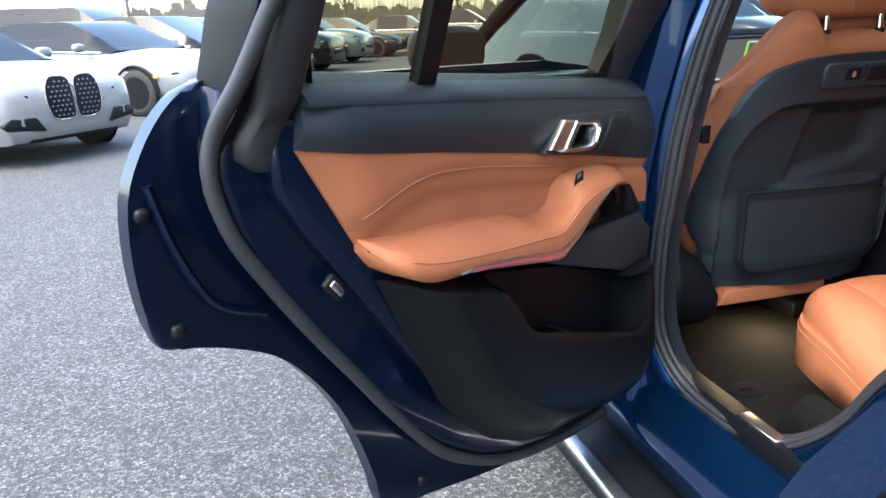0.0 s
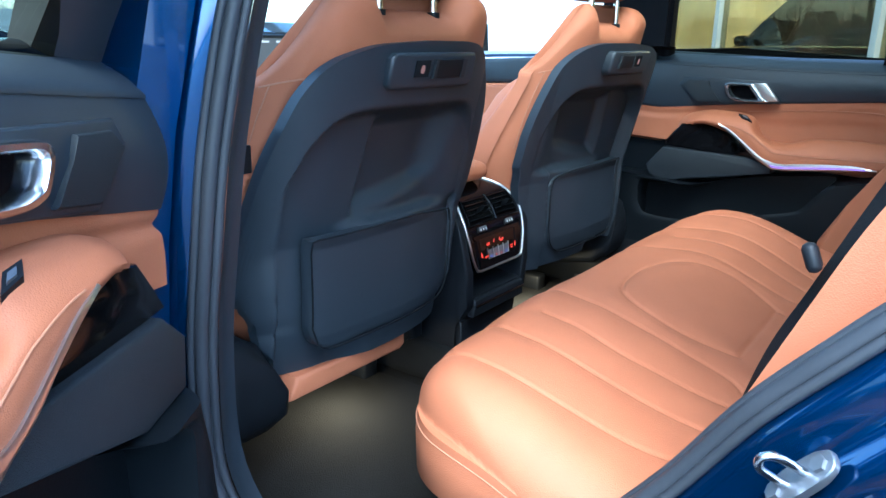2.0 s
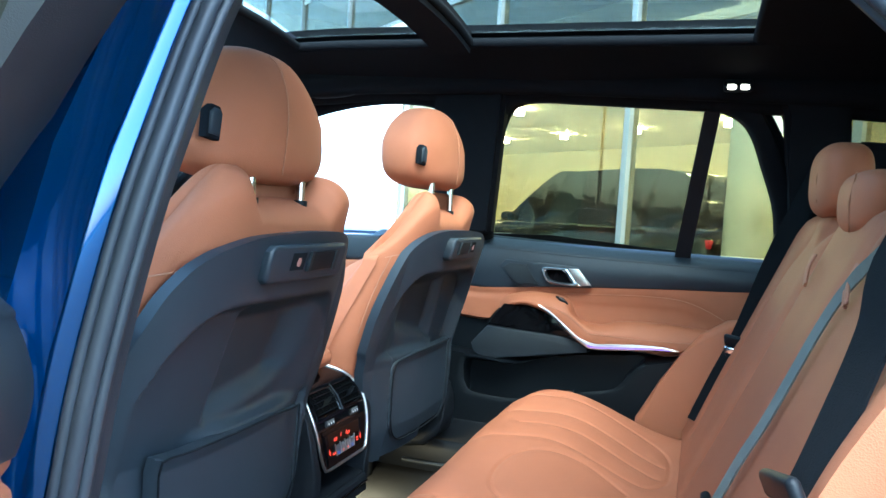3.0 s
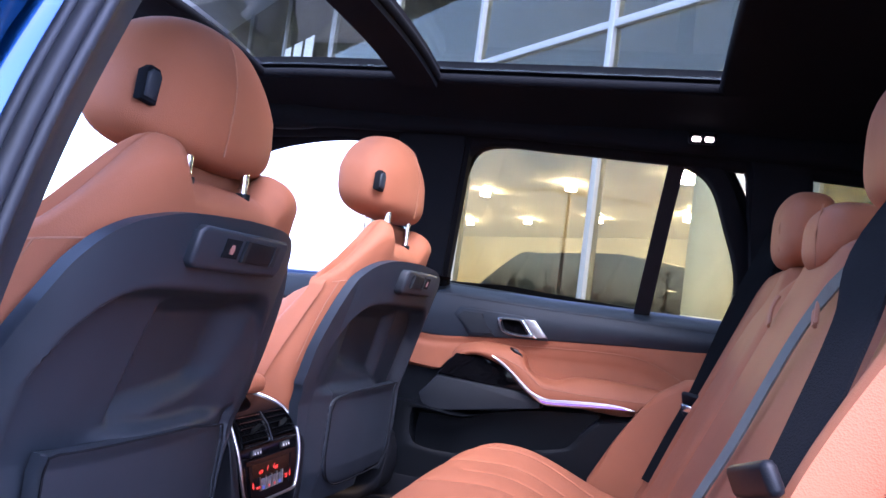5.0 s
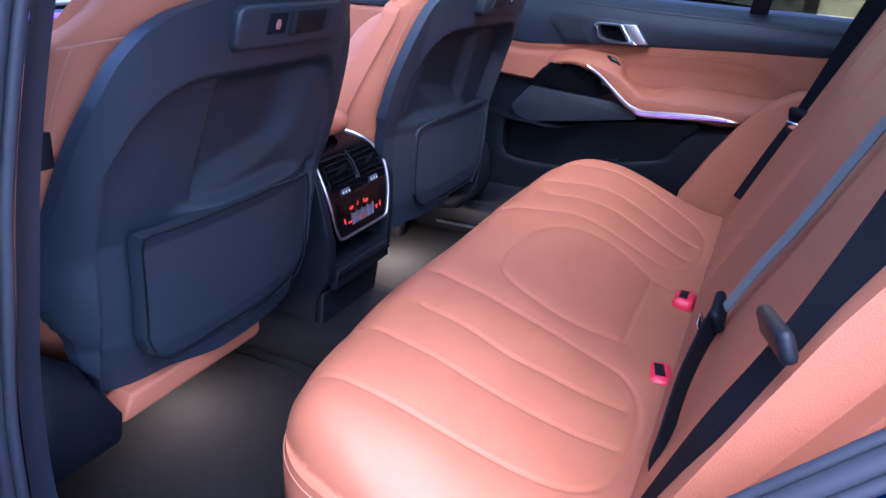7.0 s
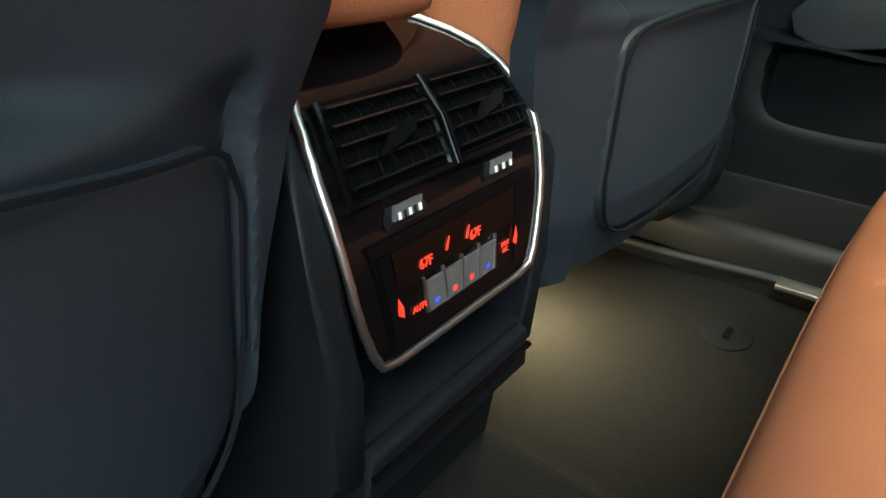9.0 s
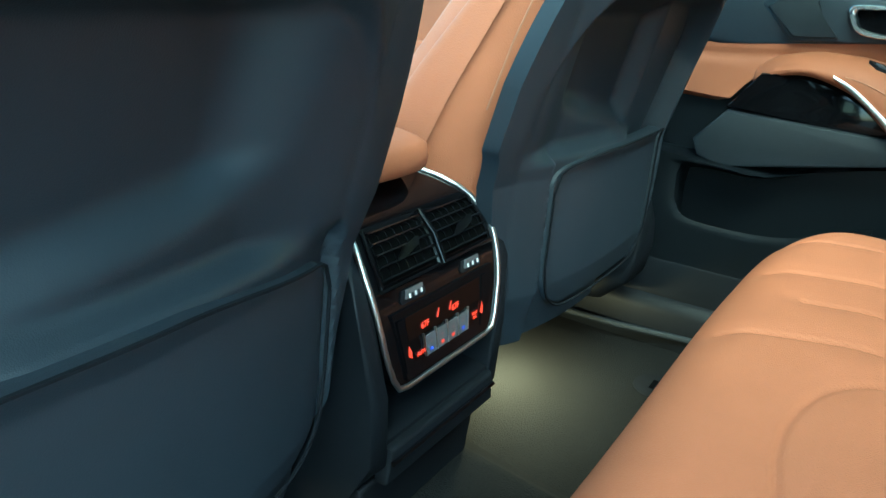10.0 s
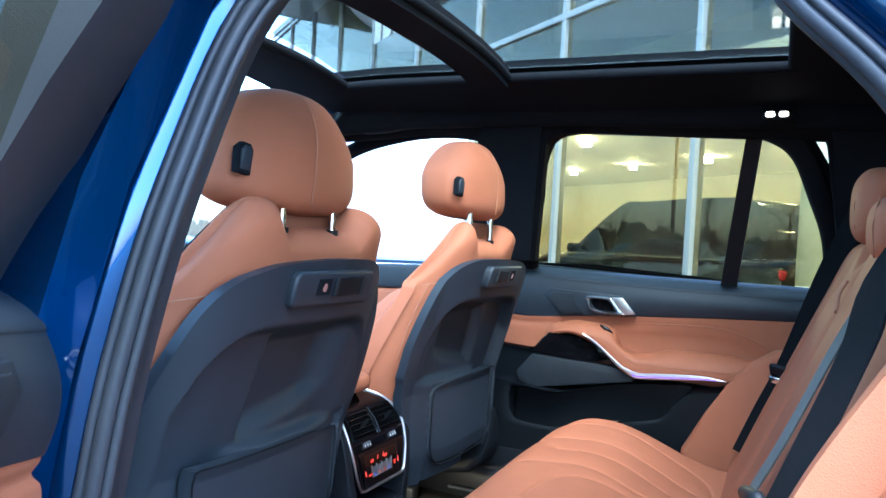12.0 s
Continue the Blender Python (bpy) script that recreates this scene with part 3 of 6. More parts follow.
# grab handle over the front passenger door, and reading lamp
part("grab_handle", tube(curve_pts([(0.60, 1.90, 1.575), (0.575, 1.89, 1.565), (0.56, 1.85, 1.555), (0.56, 1.77, 1.56), (0.575, 1.73, 1.575), (0.60, 1.72, 1.585)], 5), 0.011, 8), PLASTIC, car, "black grab handle")
lamp = part("reading_lamp", rbox(0.515, 0.746, 1.577, 0.02, 0.064, 0.028, 0.006, 2, pose(0, 0, 0, 0, 35, 0).to_3x3()), PLASTIC, car, "small lit reading lamp")
for dy in (-0.014, 0.014):
    part("lamp_lens", rbox(0.502, 0.746 + dy, 1.572, 0.008, 0.020, 0.014, 0.004, 2, pose(0, 0, 0, 0, 35, 0).to_3x3()), WHITE_LED, lamp, "glowing lens")
# tailgate and rear window, windscreen
part("tailgate", loft([[V(x, y, z) for x in (CX - 0.70, CX + 0.70)] + [V(x, y - 0.06, z) for x in (CX + 0.70, CX - 0.70)] for y, z in ((-0.82, 0.5), (-0.85, 0.9), (-0.80, 1.12))]), PLASTIC, car)
rw = part("rear_window", sheet(lambda u, v: V(CX - 0.62 + 1.24 * u, -0.80 + 0.42 * v, 1.12 + 0.40 * v), 6, 6, lambda u, v: V(0, -0.004, 0.003)), TINT, car, "tinted rear window")
rw.visible_shadow = False
ws = part("windscreen", sheet(lambda u, v: V(CX + (-0.72 + 1.44 * u) * (1 - 0.14 * v), 2.92 - 0.95 * v - 0.12 * abs(2 * u - 1) ** 2, 1.04 + 0.55 * v), 8, 8, lambda u, v: V(0, 0.004, 0.003)), CLEAR, car, "clear windscreen")
ws.visible_shadow = False
part("parcel_shelf", rbox(CX, -0.15, 1.05, 1.30, 0.90, 0.03, 0.01), CARPET, car, "black load cover")
part("load_side", rbox(CX, -0.3, 0.6, 1.36, 1.1, 0.1, 0.02), CARPET, car)


# ---------------------------------------------------------------- rear doors
def build_rear_door(name, label, s, loc, rz, strip, zoff=0.0):
    """A rear door. Local x is inwards for s = 1; u runs back from the hinge, w inwards."""
    D = thing(name, label, "car door", loc, rz)

    def F(u, z, w):
        if s < 0:       # the closed door hangs level; the open one has swung up a little on its hinges
            z = z - 0.08 * max(u, -0.05) - 0.012 * smooth(1.05, 0.95, z)
            u = 1.06 * u - 0.035
        return V(s * w, -u, z + zoff)

    e0 = 0.0 if s > 0 else -0.30        # the closed door's trim runs on in front of its hinge line
    # open door: body blue with shade put in its colour; closed door: black
    skin = PAINT_SHADED if s > 0 else HEADLINER

    def lean(z):
        return 0.43 * max(0, z - 1.19)

    def G(u, z, w):
        return V(s * (w + lean(z)), -u, z + zoff)

    shell = [(-0.04, 1.20), (-0.035, 1.0), (-0.045, 0.80), (-0.045, 0.60), (-0.02, 0.50), (0.16, 0.505), (0.327, 0.53), (0.48, 0.565), (0.572, 0.585), (0.590, 0.645), (0.614, 0.72), (0.645, 0.790),
             (0.690, 0.855), (0.735, 0.900), (0.790, 0.930), (0.838, 0.948), (0.874, 0.958), (0.886, 1.00), (0.891, 1.06), (0.886, 1.125), (0.866, 1.172), (0.836, 1.212), (0.802, 1.236), (0.76, 1.242), (0.70, 1.235)]
    shell = [(p.x, p.y) for p in curve_pts([(*q, 0) for q in shell], 3, True)]
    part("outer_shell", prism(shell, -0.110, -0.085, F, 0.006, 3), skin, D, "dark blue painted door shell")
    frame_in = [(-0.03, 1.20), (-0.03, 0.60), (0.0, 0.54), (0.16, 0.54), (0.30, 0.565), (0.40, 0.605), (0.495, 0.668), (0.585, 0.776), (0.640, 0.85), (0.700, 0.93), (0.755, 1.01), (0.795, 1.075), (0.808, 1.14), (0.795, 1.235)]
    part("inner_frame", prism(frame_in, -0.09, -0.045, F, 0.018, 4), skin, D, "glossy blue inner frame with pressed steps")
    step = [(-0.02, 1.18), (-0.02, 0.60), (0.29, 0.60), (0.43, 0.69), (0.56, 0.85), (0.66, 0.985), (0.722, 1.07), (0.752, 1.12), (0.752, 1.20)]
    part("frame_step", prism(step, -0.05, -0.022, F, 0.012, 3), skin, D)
    seal = curve_pts([F(0.655, 1.55, 0.150), F(0.718, 1.47, 0.112), F(0.770, 1.33, 0.050), F(0.792, 1.25, 0.006), F(0.808, 1.19, -0.036), F(0.812, 1.14, -0.048), F(0.794, 1.075, -0.05), F(0.752, 1.005, -0.05), F(0.697, 0.925, -0.05), F(0.637, 0.845, -0.05), F(0.580, 0.768, -0.05), F(0.492, 0.665, -0.05), F(0.40, 0.602, -0.05), F(0.30, 0.562, -0.05), F(0.16, 0.537, -0.05), F(0.02, 0.53, -0.05)], 6)
    if s > 0:
        part("door_seal", tube(seal, 0.0098, 8), RUBBER, D, "black rubber door seal")
        part("lock_pin", tube([F(0.69, 1.22, -0.03), F(0.69, 1.256, -0.03)], 0.0045, 8), PLASTIC, D)
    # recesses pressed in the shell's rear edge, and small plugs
    part("press_rib", tube(curve_pts([F(0.865, 1.14, -0.084), F(0.845, 1.06, -0.08), F(0.81, 0.995, -0.08), F(0.75, 0.965, -0.08)], 6), 0.012, 8, flat=0.5), PAINT_SHADED, D)
    for u, z in ((0.875, 1.11), (0.855, 0.975), (0.50, 0.60)):
        part("plug", rbox(*F(u, z, -0.083), 0.012, 0.016, 0.016, 0.005), PLASTIC, D)
    latch = part("latch", rbox(*F(0.682, 0.990, -0.024), 0.010, 0.022, 0.036, 0.004, 2, pose(0, 0, 0, 40, 0, 0).to_3x3()), PLASTIC, D, "black door latch with steel catch")
    part("latch_slot", rbox(*F(0.682, 0.990, -0.0185), 0.004, 0.010, 0.024, 0.002, 2, pose(0, 0, 0, 40, 0, 0).to_3x3()), CHROME, latch)
    # window frame, outside and inside
    win = [(0.106, 1.14), (0.110, 1.40), (0.122, 1.51), (0.155, 1.555), (0.30, 1.56), (0.545, 1.553), (0.635, 1.52), (0.665, 1.48), (0.705, 1.36), (0.714, 1.29), (0.719, 1.22), (0.719, 1.15), (0.50, 1.14)]
    out = [(-0.06, 1.10), (-0.045, 1.42), (-0.03, 1.56), (0.04, 1.605), (0.30, 1.612), (0.56, 1.603), (0.665, 1.57), (0.72, 1.50), (0.775, 1.35), (0.785, 1.27), (0.787, 1.21), (0.783, 1.14), (0.50, 1.10)]
    if s < 0:
        win = [(-0.002, 1.12), (0.018, 1.40), (0.040, 1.51), (0.10, 1.565), (0.30, 1.566), (0.545, 1.557), (0.62, 1.540), (0.665, 1.50), (0.70, 1.42), (0.735, 1.33), (0.748, 1.26), (0.752, 1.18), (0.50, 1.12)]
        out = [(-0.06, 1.10), (-0.045, 1.42), (-0.03, 1.56), (0.06, 1.61), (0.30, 1.615), (0.56, 1.606), (0.67, 1.585), (0.725, 1.52), (0.765, 1.44), (0.80, 1.34), (0.81, 1.27), (0.81, 1.17), (0.50, 1.08)]
    sunk = [0.055, 0, 0, 0, 0, 0, 0, 0, 0, 0, 0.007, 0.025, 0.055]
    sunk = [v for i, v in enumerate(sunk) for v in (v, v * 0.75 + sunk[(i + 1) % 13] * 0.25, (v + sunk[(i + 1) % 13]) / 2, v * 0.25 + sunk[(i + 1) % 13] * 0.75)]
    win, out = ([(p.x, p.y) for p in curve_pts([(*q, 0) for q in line], 4, True)] for line in (win, out))
    mid = [(a[0] * 0.28 + b[0] * 0.72, a[1] * 0.28 + b[1] * 0.72) for a, b in zip(win, out)]
    for nm, A, B, w0, face_w, m, lb in (("window_frame", win, mid, -0.075, -0.005, FRAMEGREY if s > 0 else HEADLINER, "dark inner window frame"), ("frame_outside", mid, out, -0.12, -0.03, PLASTIC if s > 0 else HEADLINER, "black outer window frame")):
        rings = []
        for a, b, dip in zip(A, B, sunk):
            w1 = max(face_w - dip, w0 + 0.012)
            rings.append([G(*a, w0), G(*a, w1 - 0.008), G(a[0] * 0.85 + b[0] * 0.15, a[1] * 0.85 + b[1] * 0.15, w1), G(a[0] * 0.15 + b[0] * 0.85, a[1] * 0.15 + b[1] * 0.85, w1), G(*b, w1 - 0.008), G(*b, w0)])
        if s > 0 and nm == "frame_outside":     # the front post's cover is grey like the inner frame
            first = next(i for i, a in enumerate(A) if a[0] > 0.2)
            last = max(i for i, a in enumerate(A) if a[0] > 0.2)
            part("post_cover", loft(rings[last:] + rings[:first + 1], True, False), FRAMEGREY, D, "grey cover of the door's front post")
            part(nm, loft(rings[first:last + 1], True, False), m, D, lb)
        else:
            part(nm, loft(rings + [rings[0]], True, False), m, D, lb)
    part("quarter_divider", loft([[G(u0, z, -0.05), G(u0, z, -0.032), G(u1, z, -0.032), G(u1, z, -0.05)] for z, u0, u1 in (((1.19, 0.498, 0.530), (1.40, 0.514, 0.548), (1.565, 0.530, 0.566)) if s > 0 else ((1.16, 0.505, 0.546), (1.40, 0.535, 0.574), (1.565, 0.557, 0.595)))]), PLASTIC, D, "black divider bar in the window")
    one = bmesh.new()
    vs = [one.verts.new(G(u, max(z, 1.19), -0.042)) for u, z in [(a * 0.9 + b * 0.1, c * 0.9 + d * 0.1) for (a, c), (b, d) in zip(win, out)]]
    one.faces.new(vs)
    glass = part("window_glass", one, TINT, D, "dark privacy glass", smooth=False)
    glass.visible_shadow = False

    if s < 0:
        part("trim_backing", prism([(e0 - 0.04, 0.60), (0.42, 0.60), (0.42, 1.15), (e0 - 0.04, 1.15)], -0.034, -0.018, F), LOWTRIM, D, "black panel behind the trim")

    # trim, top to bottom
    def band(name, top, bot, wt, m, label="", n=24, thick=0.03, nv=16):
        """A trim panel between two lines of (u, z)."""
        def f(a, b):
            u0, u1 = top[0][0], top[-1][0]
            l0, l1 = bot[0][0], bot[-1][0]
            ut, ub = u0 + (u1 - u0) * a, l0 + (l1 - l0) * a
            zt, zb = lerp(top, ut), lerp(bot, ub)
            u, z = ut + (ub - ut) * b, zt + (zb - zt) * b
            return F(u, z, wt(a, b, u, z))
        return part(name, sheet(f, n, nv, lambda a, b: F(0, -zoff, -thick) * 1.0), m, D, label)

    edge = lambda a, b: 0.012 * (smooth(0, 0.05, a) * smooth(0, 0.05, 1 - a) * smooth(0, 0.06, b) * smooth(0, 0.06, 1 - b) - 1)
    e1 = 0.0 if s > 0 else 0.075
    crease = [(-0.02 + e0, 1.150), (0.30, 1.180), (0.717 + e1, 1.209 + 0.07 * e1)]
    sill = [(-0.02 + e0, 1.188), (0.30, 1.213), (0.717 + e1, 1.245 + 0.07 * e1)]
    otop = [(-0.015 + e0, 1.044), (0.016, 1.049), (0.258, 1.093), (0.416, 1.117), (0.522, 1.133), (0.637, 1.148), (0.724 + e1, 1.162 + 0.15 * e1)]
    SEAM = [(0.0, 1.03), (0.22, 1.061), (0.362, 1.083), (0.45, 1.095), (0.523, 1.100), (0.557, 1.096), (0.59, 1.087), (0.643, 1.064), (0.70, 1.03)]
    band("top_ledge", sill, crease, lambda a, b, u, z: -0.055 + 0.06 * math.sin(b * 1.57), SOFT, "soft dark padded top of the door")
    band("upper_trim", crease, otop, lambda a, b, u, z: 0.004 + 0.010 * math.sin(b * 3.14) - 0.021 * smooth(0.66, 0.735, u - 2 * e1), SOFT, "dark navy upper trim")
    obot = [(-0.012 + e0, 0.966), (0.04, 0.972), (0.058, 0.995), (0.085, 1.020), (0.13, 1.010), (0.276, 0.950), (0.40, 0.955), (0.535, 0.962), (0.60, 0.985), (0.630 + 1.3 * e1, 1.003)]

    def leather_w(a, b, u, z):
        groove = 0.0
        zs = soft(SEAM, u)
        groove = -0.006 * math.exp(-((z - zs) / 0.007) ** 2)
        inner = -0.012 * smooth(0, 0.03, zs - z) * smooth(0.12, 0.25, u) * smooth(0.68, 0.62, u)
        return max(0.002 + groove + inner - 0.03 * smooth(0.62, 0.735, u - 2 * e1 + 0.45 * (1.10 - z)), -0.017)

    band("leather_panel", otop, obot, leather_w, LEATHER, "cognac leather door panel with a stitched seam", 56)
    # armrest: a padded ledge that climbs to the grab handle
    ZT = [(0.07, 1.015), (0.085, 1.032), (0.108, 1.045), (0.165, 1.060), (0.215, 1.062), (0.244, 1.058), (0.260, 1.050), (0.268, 1.030), (0.278, 1.013), (0.305, 1.004), (0.335, 1.004), (0.394, 1.021), (0.46, 1.029), (0.539, 1.034), (0.62, 1.037), (0.650, 1.042)]
    ZF = [(0.07, 1.008), (0.10, 1.028), (0.161, 1.043), (0.21, 1.040), (0.266, 1.025), (0.29, 1.011), (0.324, 0.994), (0.36, 0.996), (0.424, 1.000), (0.507, 1.007), (0.576, 1.015), (0.607, 1.022), (0.650, 1.036)]
    ZL = [(0.07, 1.003), (0.10, 1.016), (0.15, 1.026), (0.205, 1.016), (0.27, 0.975), (0.30, 0.957), (0.334, 0.950), (0.415, 0.965), (0.499, 0.976), (0.571, 0.981), (0.59, 0.985), (0.63, 1.006), (0.650, 1.030)]
    DP = [(0.07, 0.006), (0.10, 0.026), (0.15, 0.042), (0.20, 0.049), (0.30, 0.052), (0.55, 0.052), (0.61, 0.046), (0.635, 0.030), (0.650, 0.006)]
    rings = []
    for k in range(91):
        u = 0.650 - 0.580 * k / 90
        zt, zf, zl, d = soft(ZT, u), soft(ZF, u), soft(ZL, u), soft(DP, u)
        rings.append([F(u, z, w) for w, z in ((-0.03, zt + 0.003), (0.0, zt + 0.003), (d * 0.25, zt + 0.002), (d * 0.5, zt * 0.75 + zf * 0.25 + 0.001), (d * 0.75, zt * 0.4 + zf * 0.6 + 0.001), (d * 0.92, zf + 0.001), (d, zf - 0.005), (d + 0.002, zf * 0.6 + zl * 0.4), (d + 0.001, zf * 0.25 + zl * 0.75), (d - 0.003, zl + 0.003), (d * 0.85, zl), (-0.03, zl - 0.002))])
    part("armrest", loft(rings), LEATHER, D, "padded cognac leather armrest", angle=75)
    part("armrest_stitching", tube([F(u, soft(ZF, u) - 0.006, soft(DP, u) + 0.0008) for u in [0.62 - 0.42 * k / 50 for k in range(51)]], 0.0009, 5), STITCH, D)

    # the lower trim is a ring of panel round the mouth of a deep bin
    eb = e0 * 0.25
    mouth = curve_pts([(0.462, 0.952, 0), (0.430, 0.908, 0), (0.400, 0.866, 0), (0.378, 0.851, 0), (0.340, 0.838, 0), (0.25, 0.808, 0), (0.15, 0.774, 0), (0.095, 0.760, 0) if s > 0 else (0.105 + eb, 0.764, 0), (0.072, 0.770, 0) if s > 0 else (0.074 + eb, 0.785, 0), (0.068 + eb, 0.80 if s > 0 else 0.815, 0),
                       (0.068 + eb, 0.845, 0), (0.085 + eb, 0.862, 0), (0.12, 0.868, 0), (0.20, 0.893, 0), (0.30, 0.925, 0), (0.40, 0.946, 0)], 6, True)
    rim_low = [V(*p, 0) for p in [(0.632, 0.998), (0.60, 0.978), (0.535, 0.958), (0.42, 0.956), (0.32, 0.938), (0.20, 0.901), (0.116, 0.876), (0.05 + eb, 0.872), (-0.012 + e0, 0.885), (-0.028 + e0, 0.80), (-0.03 + e0, 0.67), (0.02 + e0, 0.605), (0.10, 0.588), (0.228, 0.598), (0.326, 0.618), (0.395, 0.648), (0.445, 0.685), (0.520, 0.765), (0.580, 0.885)]]
    mid_p = V(0.25 + e0 * 0.1, 0.858, 0)

    def meets(d):
        """Where a line from the middle of the bin's mouth meets the panel's rim."""
        best = 0.0
        for p, q in zip(rim_low, rim_low[1:] + rim_low[:1]):
            e, k = q - p, d.x * (q - p).y - d.y * (q - p).x
            if abs(k) > 1e-9:
                t, f_ = ((p - mid_p).x * e.y - (p - mid_p).y * e.x) / k, ((p - mid_p).x * d.y - (p - mid_p).y * d.x) / k
                if t > 0 and -1e-6 <= f_ <= 1 + 1e-6:
                    best = max(best, t)
        return mid_p + d * best

    rows_low = []
    for k in range(23):
        ring = []
        for h in mouth:
            far_p = meets((h - mid_p).normalized())
            if (far_p - mid_p).length < (h - mid_p).length + 0.004:
                far_p = h + (h - mid_p).normalized() * 0.004
            if k < 5:       # inside of the bin, from its back wall to the lip
                depth = (-0.016, -0.010, 0.012, 0.036, 0.052)[k]
                low = 0.05 * smooth(0.90, 0.80, h.y) * (1, 1, 0.9, 0.5, 0.12)[k]
                ring.append(F(h.x, h.y - low, depth * min(1, (far_p - h).length / 0.05 + 0.2) if depth > 0 else depth))
            else:
                f_ = (k - 5) / 17
                p = h.lerp(far_p, f_ ** 1.3)
                e = (far_p - p).length
                ring.append(F(p.x, p.y, -0.012 + 0.072 * smooth(0.0, 0.075, e) + 0.004 * smooth(0.0, 0.015, (p - h).length) - 0.004))
        rows_low.append(ring)
    one = loft([r + [r[0]] for r in rows_low], False, False)
    one.faces.new([one.verts.new(p) for p in rows_low[0]])
    bmesh.ops.remove_doubles(one, verts=one.verts[:], dist=0.0003)
    part("lower_trim", one, LOWTRIM, D, "black moulded lower trim with a deep bin")
    part("bin_divider", prism([(0.250, 0.745), (0.275, 0.752), (0.285, 0.815), (0.262, 0.808)], -0.012, 0.030, F, 0.005, 3), LOWTRIM, D)
    part("tag_line", rbox(*F(0.585, 0.965, 0.001), 0.003, 0.03, 0.003, 0.001), GREYTRIM, D)
    # grey speaker panel and gloss black insert
    grille = [(0.269, 0.966), (0.069, 0.962), (0.030, 0.930), (0.036, 0.878), (0.116, 0.872), (0.318, 0.936), (0.318, 0.951)]
    if s < 0:
        grille[1:5] = [(0.045, 0.958), (0.002, 0.900), (0.012, 0.874), (0.050, 0.862)]
    part("speaker_grille", prism(grille, -0.012, 0.038, F, 0.004), GREYTRIM, D, "grey speaker cover")
    part("gloss_insert", prism([(0.135, 1.026), (0.084, 1.018), (0.060, 0.985), (0.04, 0.962), (0.24, 0.960), (0.278, 0.972), (0.20, 1.026)], -0.012, 0.026, F, 0.003), GLOSSBLACK, D, "gloss black insert")
    TOPL = [(0.185, 1.0350), (0.212, 1.0250), (0.246, 1.005), (0.276, 0.986), (0.300, 0.973), (0.334, 0.967), (0.38, 0.974), (0.449, 0.984), (0.506, 0.989), (0.543, 0.987)]
    BOTL = [(0.185, 1.0300), (0.212, 1.0165), (0.246, 0.996), (0.276, 0.974), (0.300, 0.962), (0.324, 0.951), (0.345, 0.953), (0.383, 0.959), (0.451, 0.971), (0.508, 0.980), (0.543, 0.984)]
    rings, glowline = [], []
    for k in range(49):
        u = 0.185 + 0.358 * k / 48
        a, c, d = soft(TOPL, u), soft(BOTL, u), soft(DP, u) + 0.0035
        rings.append([F(u, a, d - 0.008), F(u, a - 0.0005, d), F(u, a * 0.5 + c * 0.5, d + 0.0015), F(u, c + 0.0005, d), F(u, c, d - 0.008)])
        glowline.append(F(u, a * 0.45 + c * 0.55, d + 0.0018))
    part("trim_strip", loft(rings), SATIN, D, "satin silver accent strip")
    part("light_strip", ribbon(glowline[18:46], 0.0032, 0.0012, (0, 0, 1)), strip, D, "glowing ambient light strip")
    # handle
    hw = 0.016
    bezel = part("handle_bezel", prism([(0.314, 1.100), (0.276, 1.152), (0.078, 1.142), (0.062, 1.119), (0.113, 1.070)], 0.0, hw - 0.001, F, 0.003), SOFT, D, "recessed handle surround")
    part("tweeter", prism([(0.140, 1.136), (0.091, 1.134), (0.072, 1.117), (0.115, 1.077), (0.176, 1.086), (0.146, 1.116)], hw - 0.002, hw + 0.004, F, 0.002), GREYTRIM, bezel, "grey tweeter cover")
    part("handle_cup", prism([(0.265, 1.144), (0.19, 1.138), (0.184, 1.125), (0.20, 1.10), (0.27, 1.100)], hw - 0.003, hw, F), GLOSSBLACK, bezel)
    part("handle_plate", prism([(0.313, 1.107), (0.279, 1.101), (0.246, 1.143), (0.277, 1.147)], hw - 0.002, hw + 0.010, F, 0.003, 3), SATIN, bezel, "satin chrome handle plate")
    po = curve_pts([F(u, z, 0) for u, z in ((0.286, 1.100), (0.279, 1.108), (0.255, 1.138), (0.247, 1.1435), (0.204, 1.141), (0.186, 1.137), (0.181, 1.127), (0.189, 1.107), (0.198, 1.098), (0.222, 1.094))], 4, True)
    pi_ = curve_pts([F(u, z, 0) for u, z in ((0.263, 1.105), (0.259, 1.111), (0.243, 1.131), (0.237, 1.135), (0.210, 1.133), (0.197, 1.131), (0.192, 1.125), (0.198, 1.111), (0.205, 1.105), (0.226, 1.102))], 4, True)
    rings = [[a + V(s * (hw - 0.002), 0, 0), a + V(s * (hw + 0.010), 0, 0), a.lerp(c, 0.25) + V(s * (hw + 0.0135), 0, 0), a.lerp(c, 0.75) + V(s * (hw + 0.0135), 0, 0), c + V(s * (hw + 0.010), 0, 0), c + V(s * (hw - 0.002), 0, 0)] for a, c in zip(po, pi_)]
    part("door_handle", loft(rings + [rings[0]], True, False), CHROME, bezel, "chrome pull handle")
    def on_arm(u, q, up=0.0):
        return F(u, soft(ZT, u) * (1 - q) + soft(ZF, u) * q + 0.0050 + up, soft(DP, u) * (0.25 + 0.65 * q))
    sw = [(0.258, 0.50), (0.243, 0.28), (0.223, 0.30), (0.235, 0.54)]
    bmw = loft([[on_arm(u, q, h) for u, q in sw] for h in (-0.004, 0.0042)])
    switch = part("window_switch", bmw, PLASTIC, D, "black window switch")
    bmw = loft([[on_arm(0.240 + (u - 0.240) * 0.45, 0.405 + (q - 0.405) * 0.45, h) for u, q in sw] for h in (0.0005, 0.0049)])
    part("switch_mark", bmw, STEEL, switch)
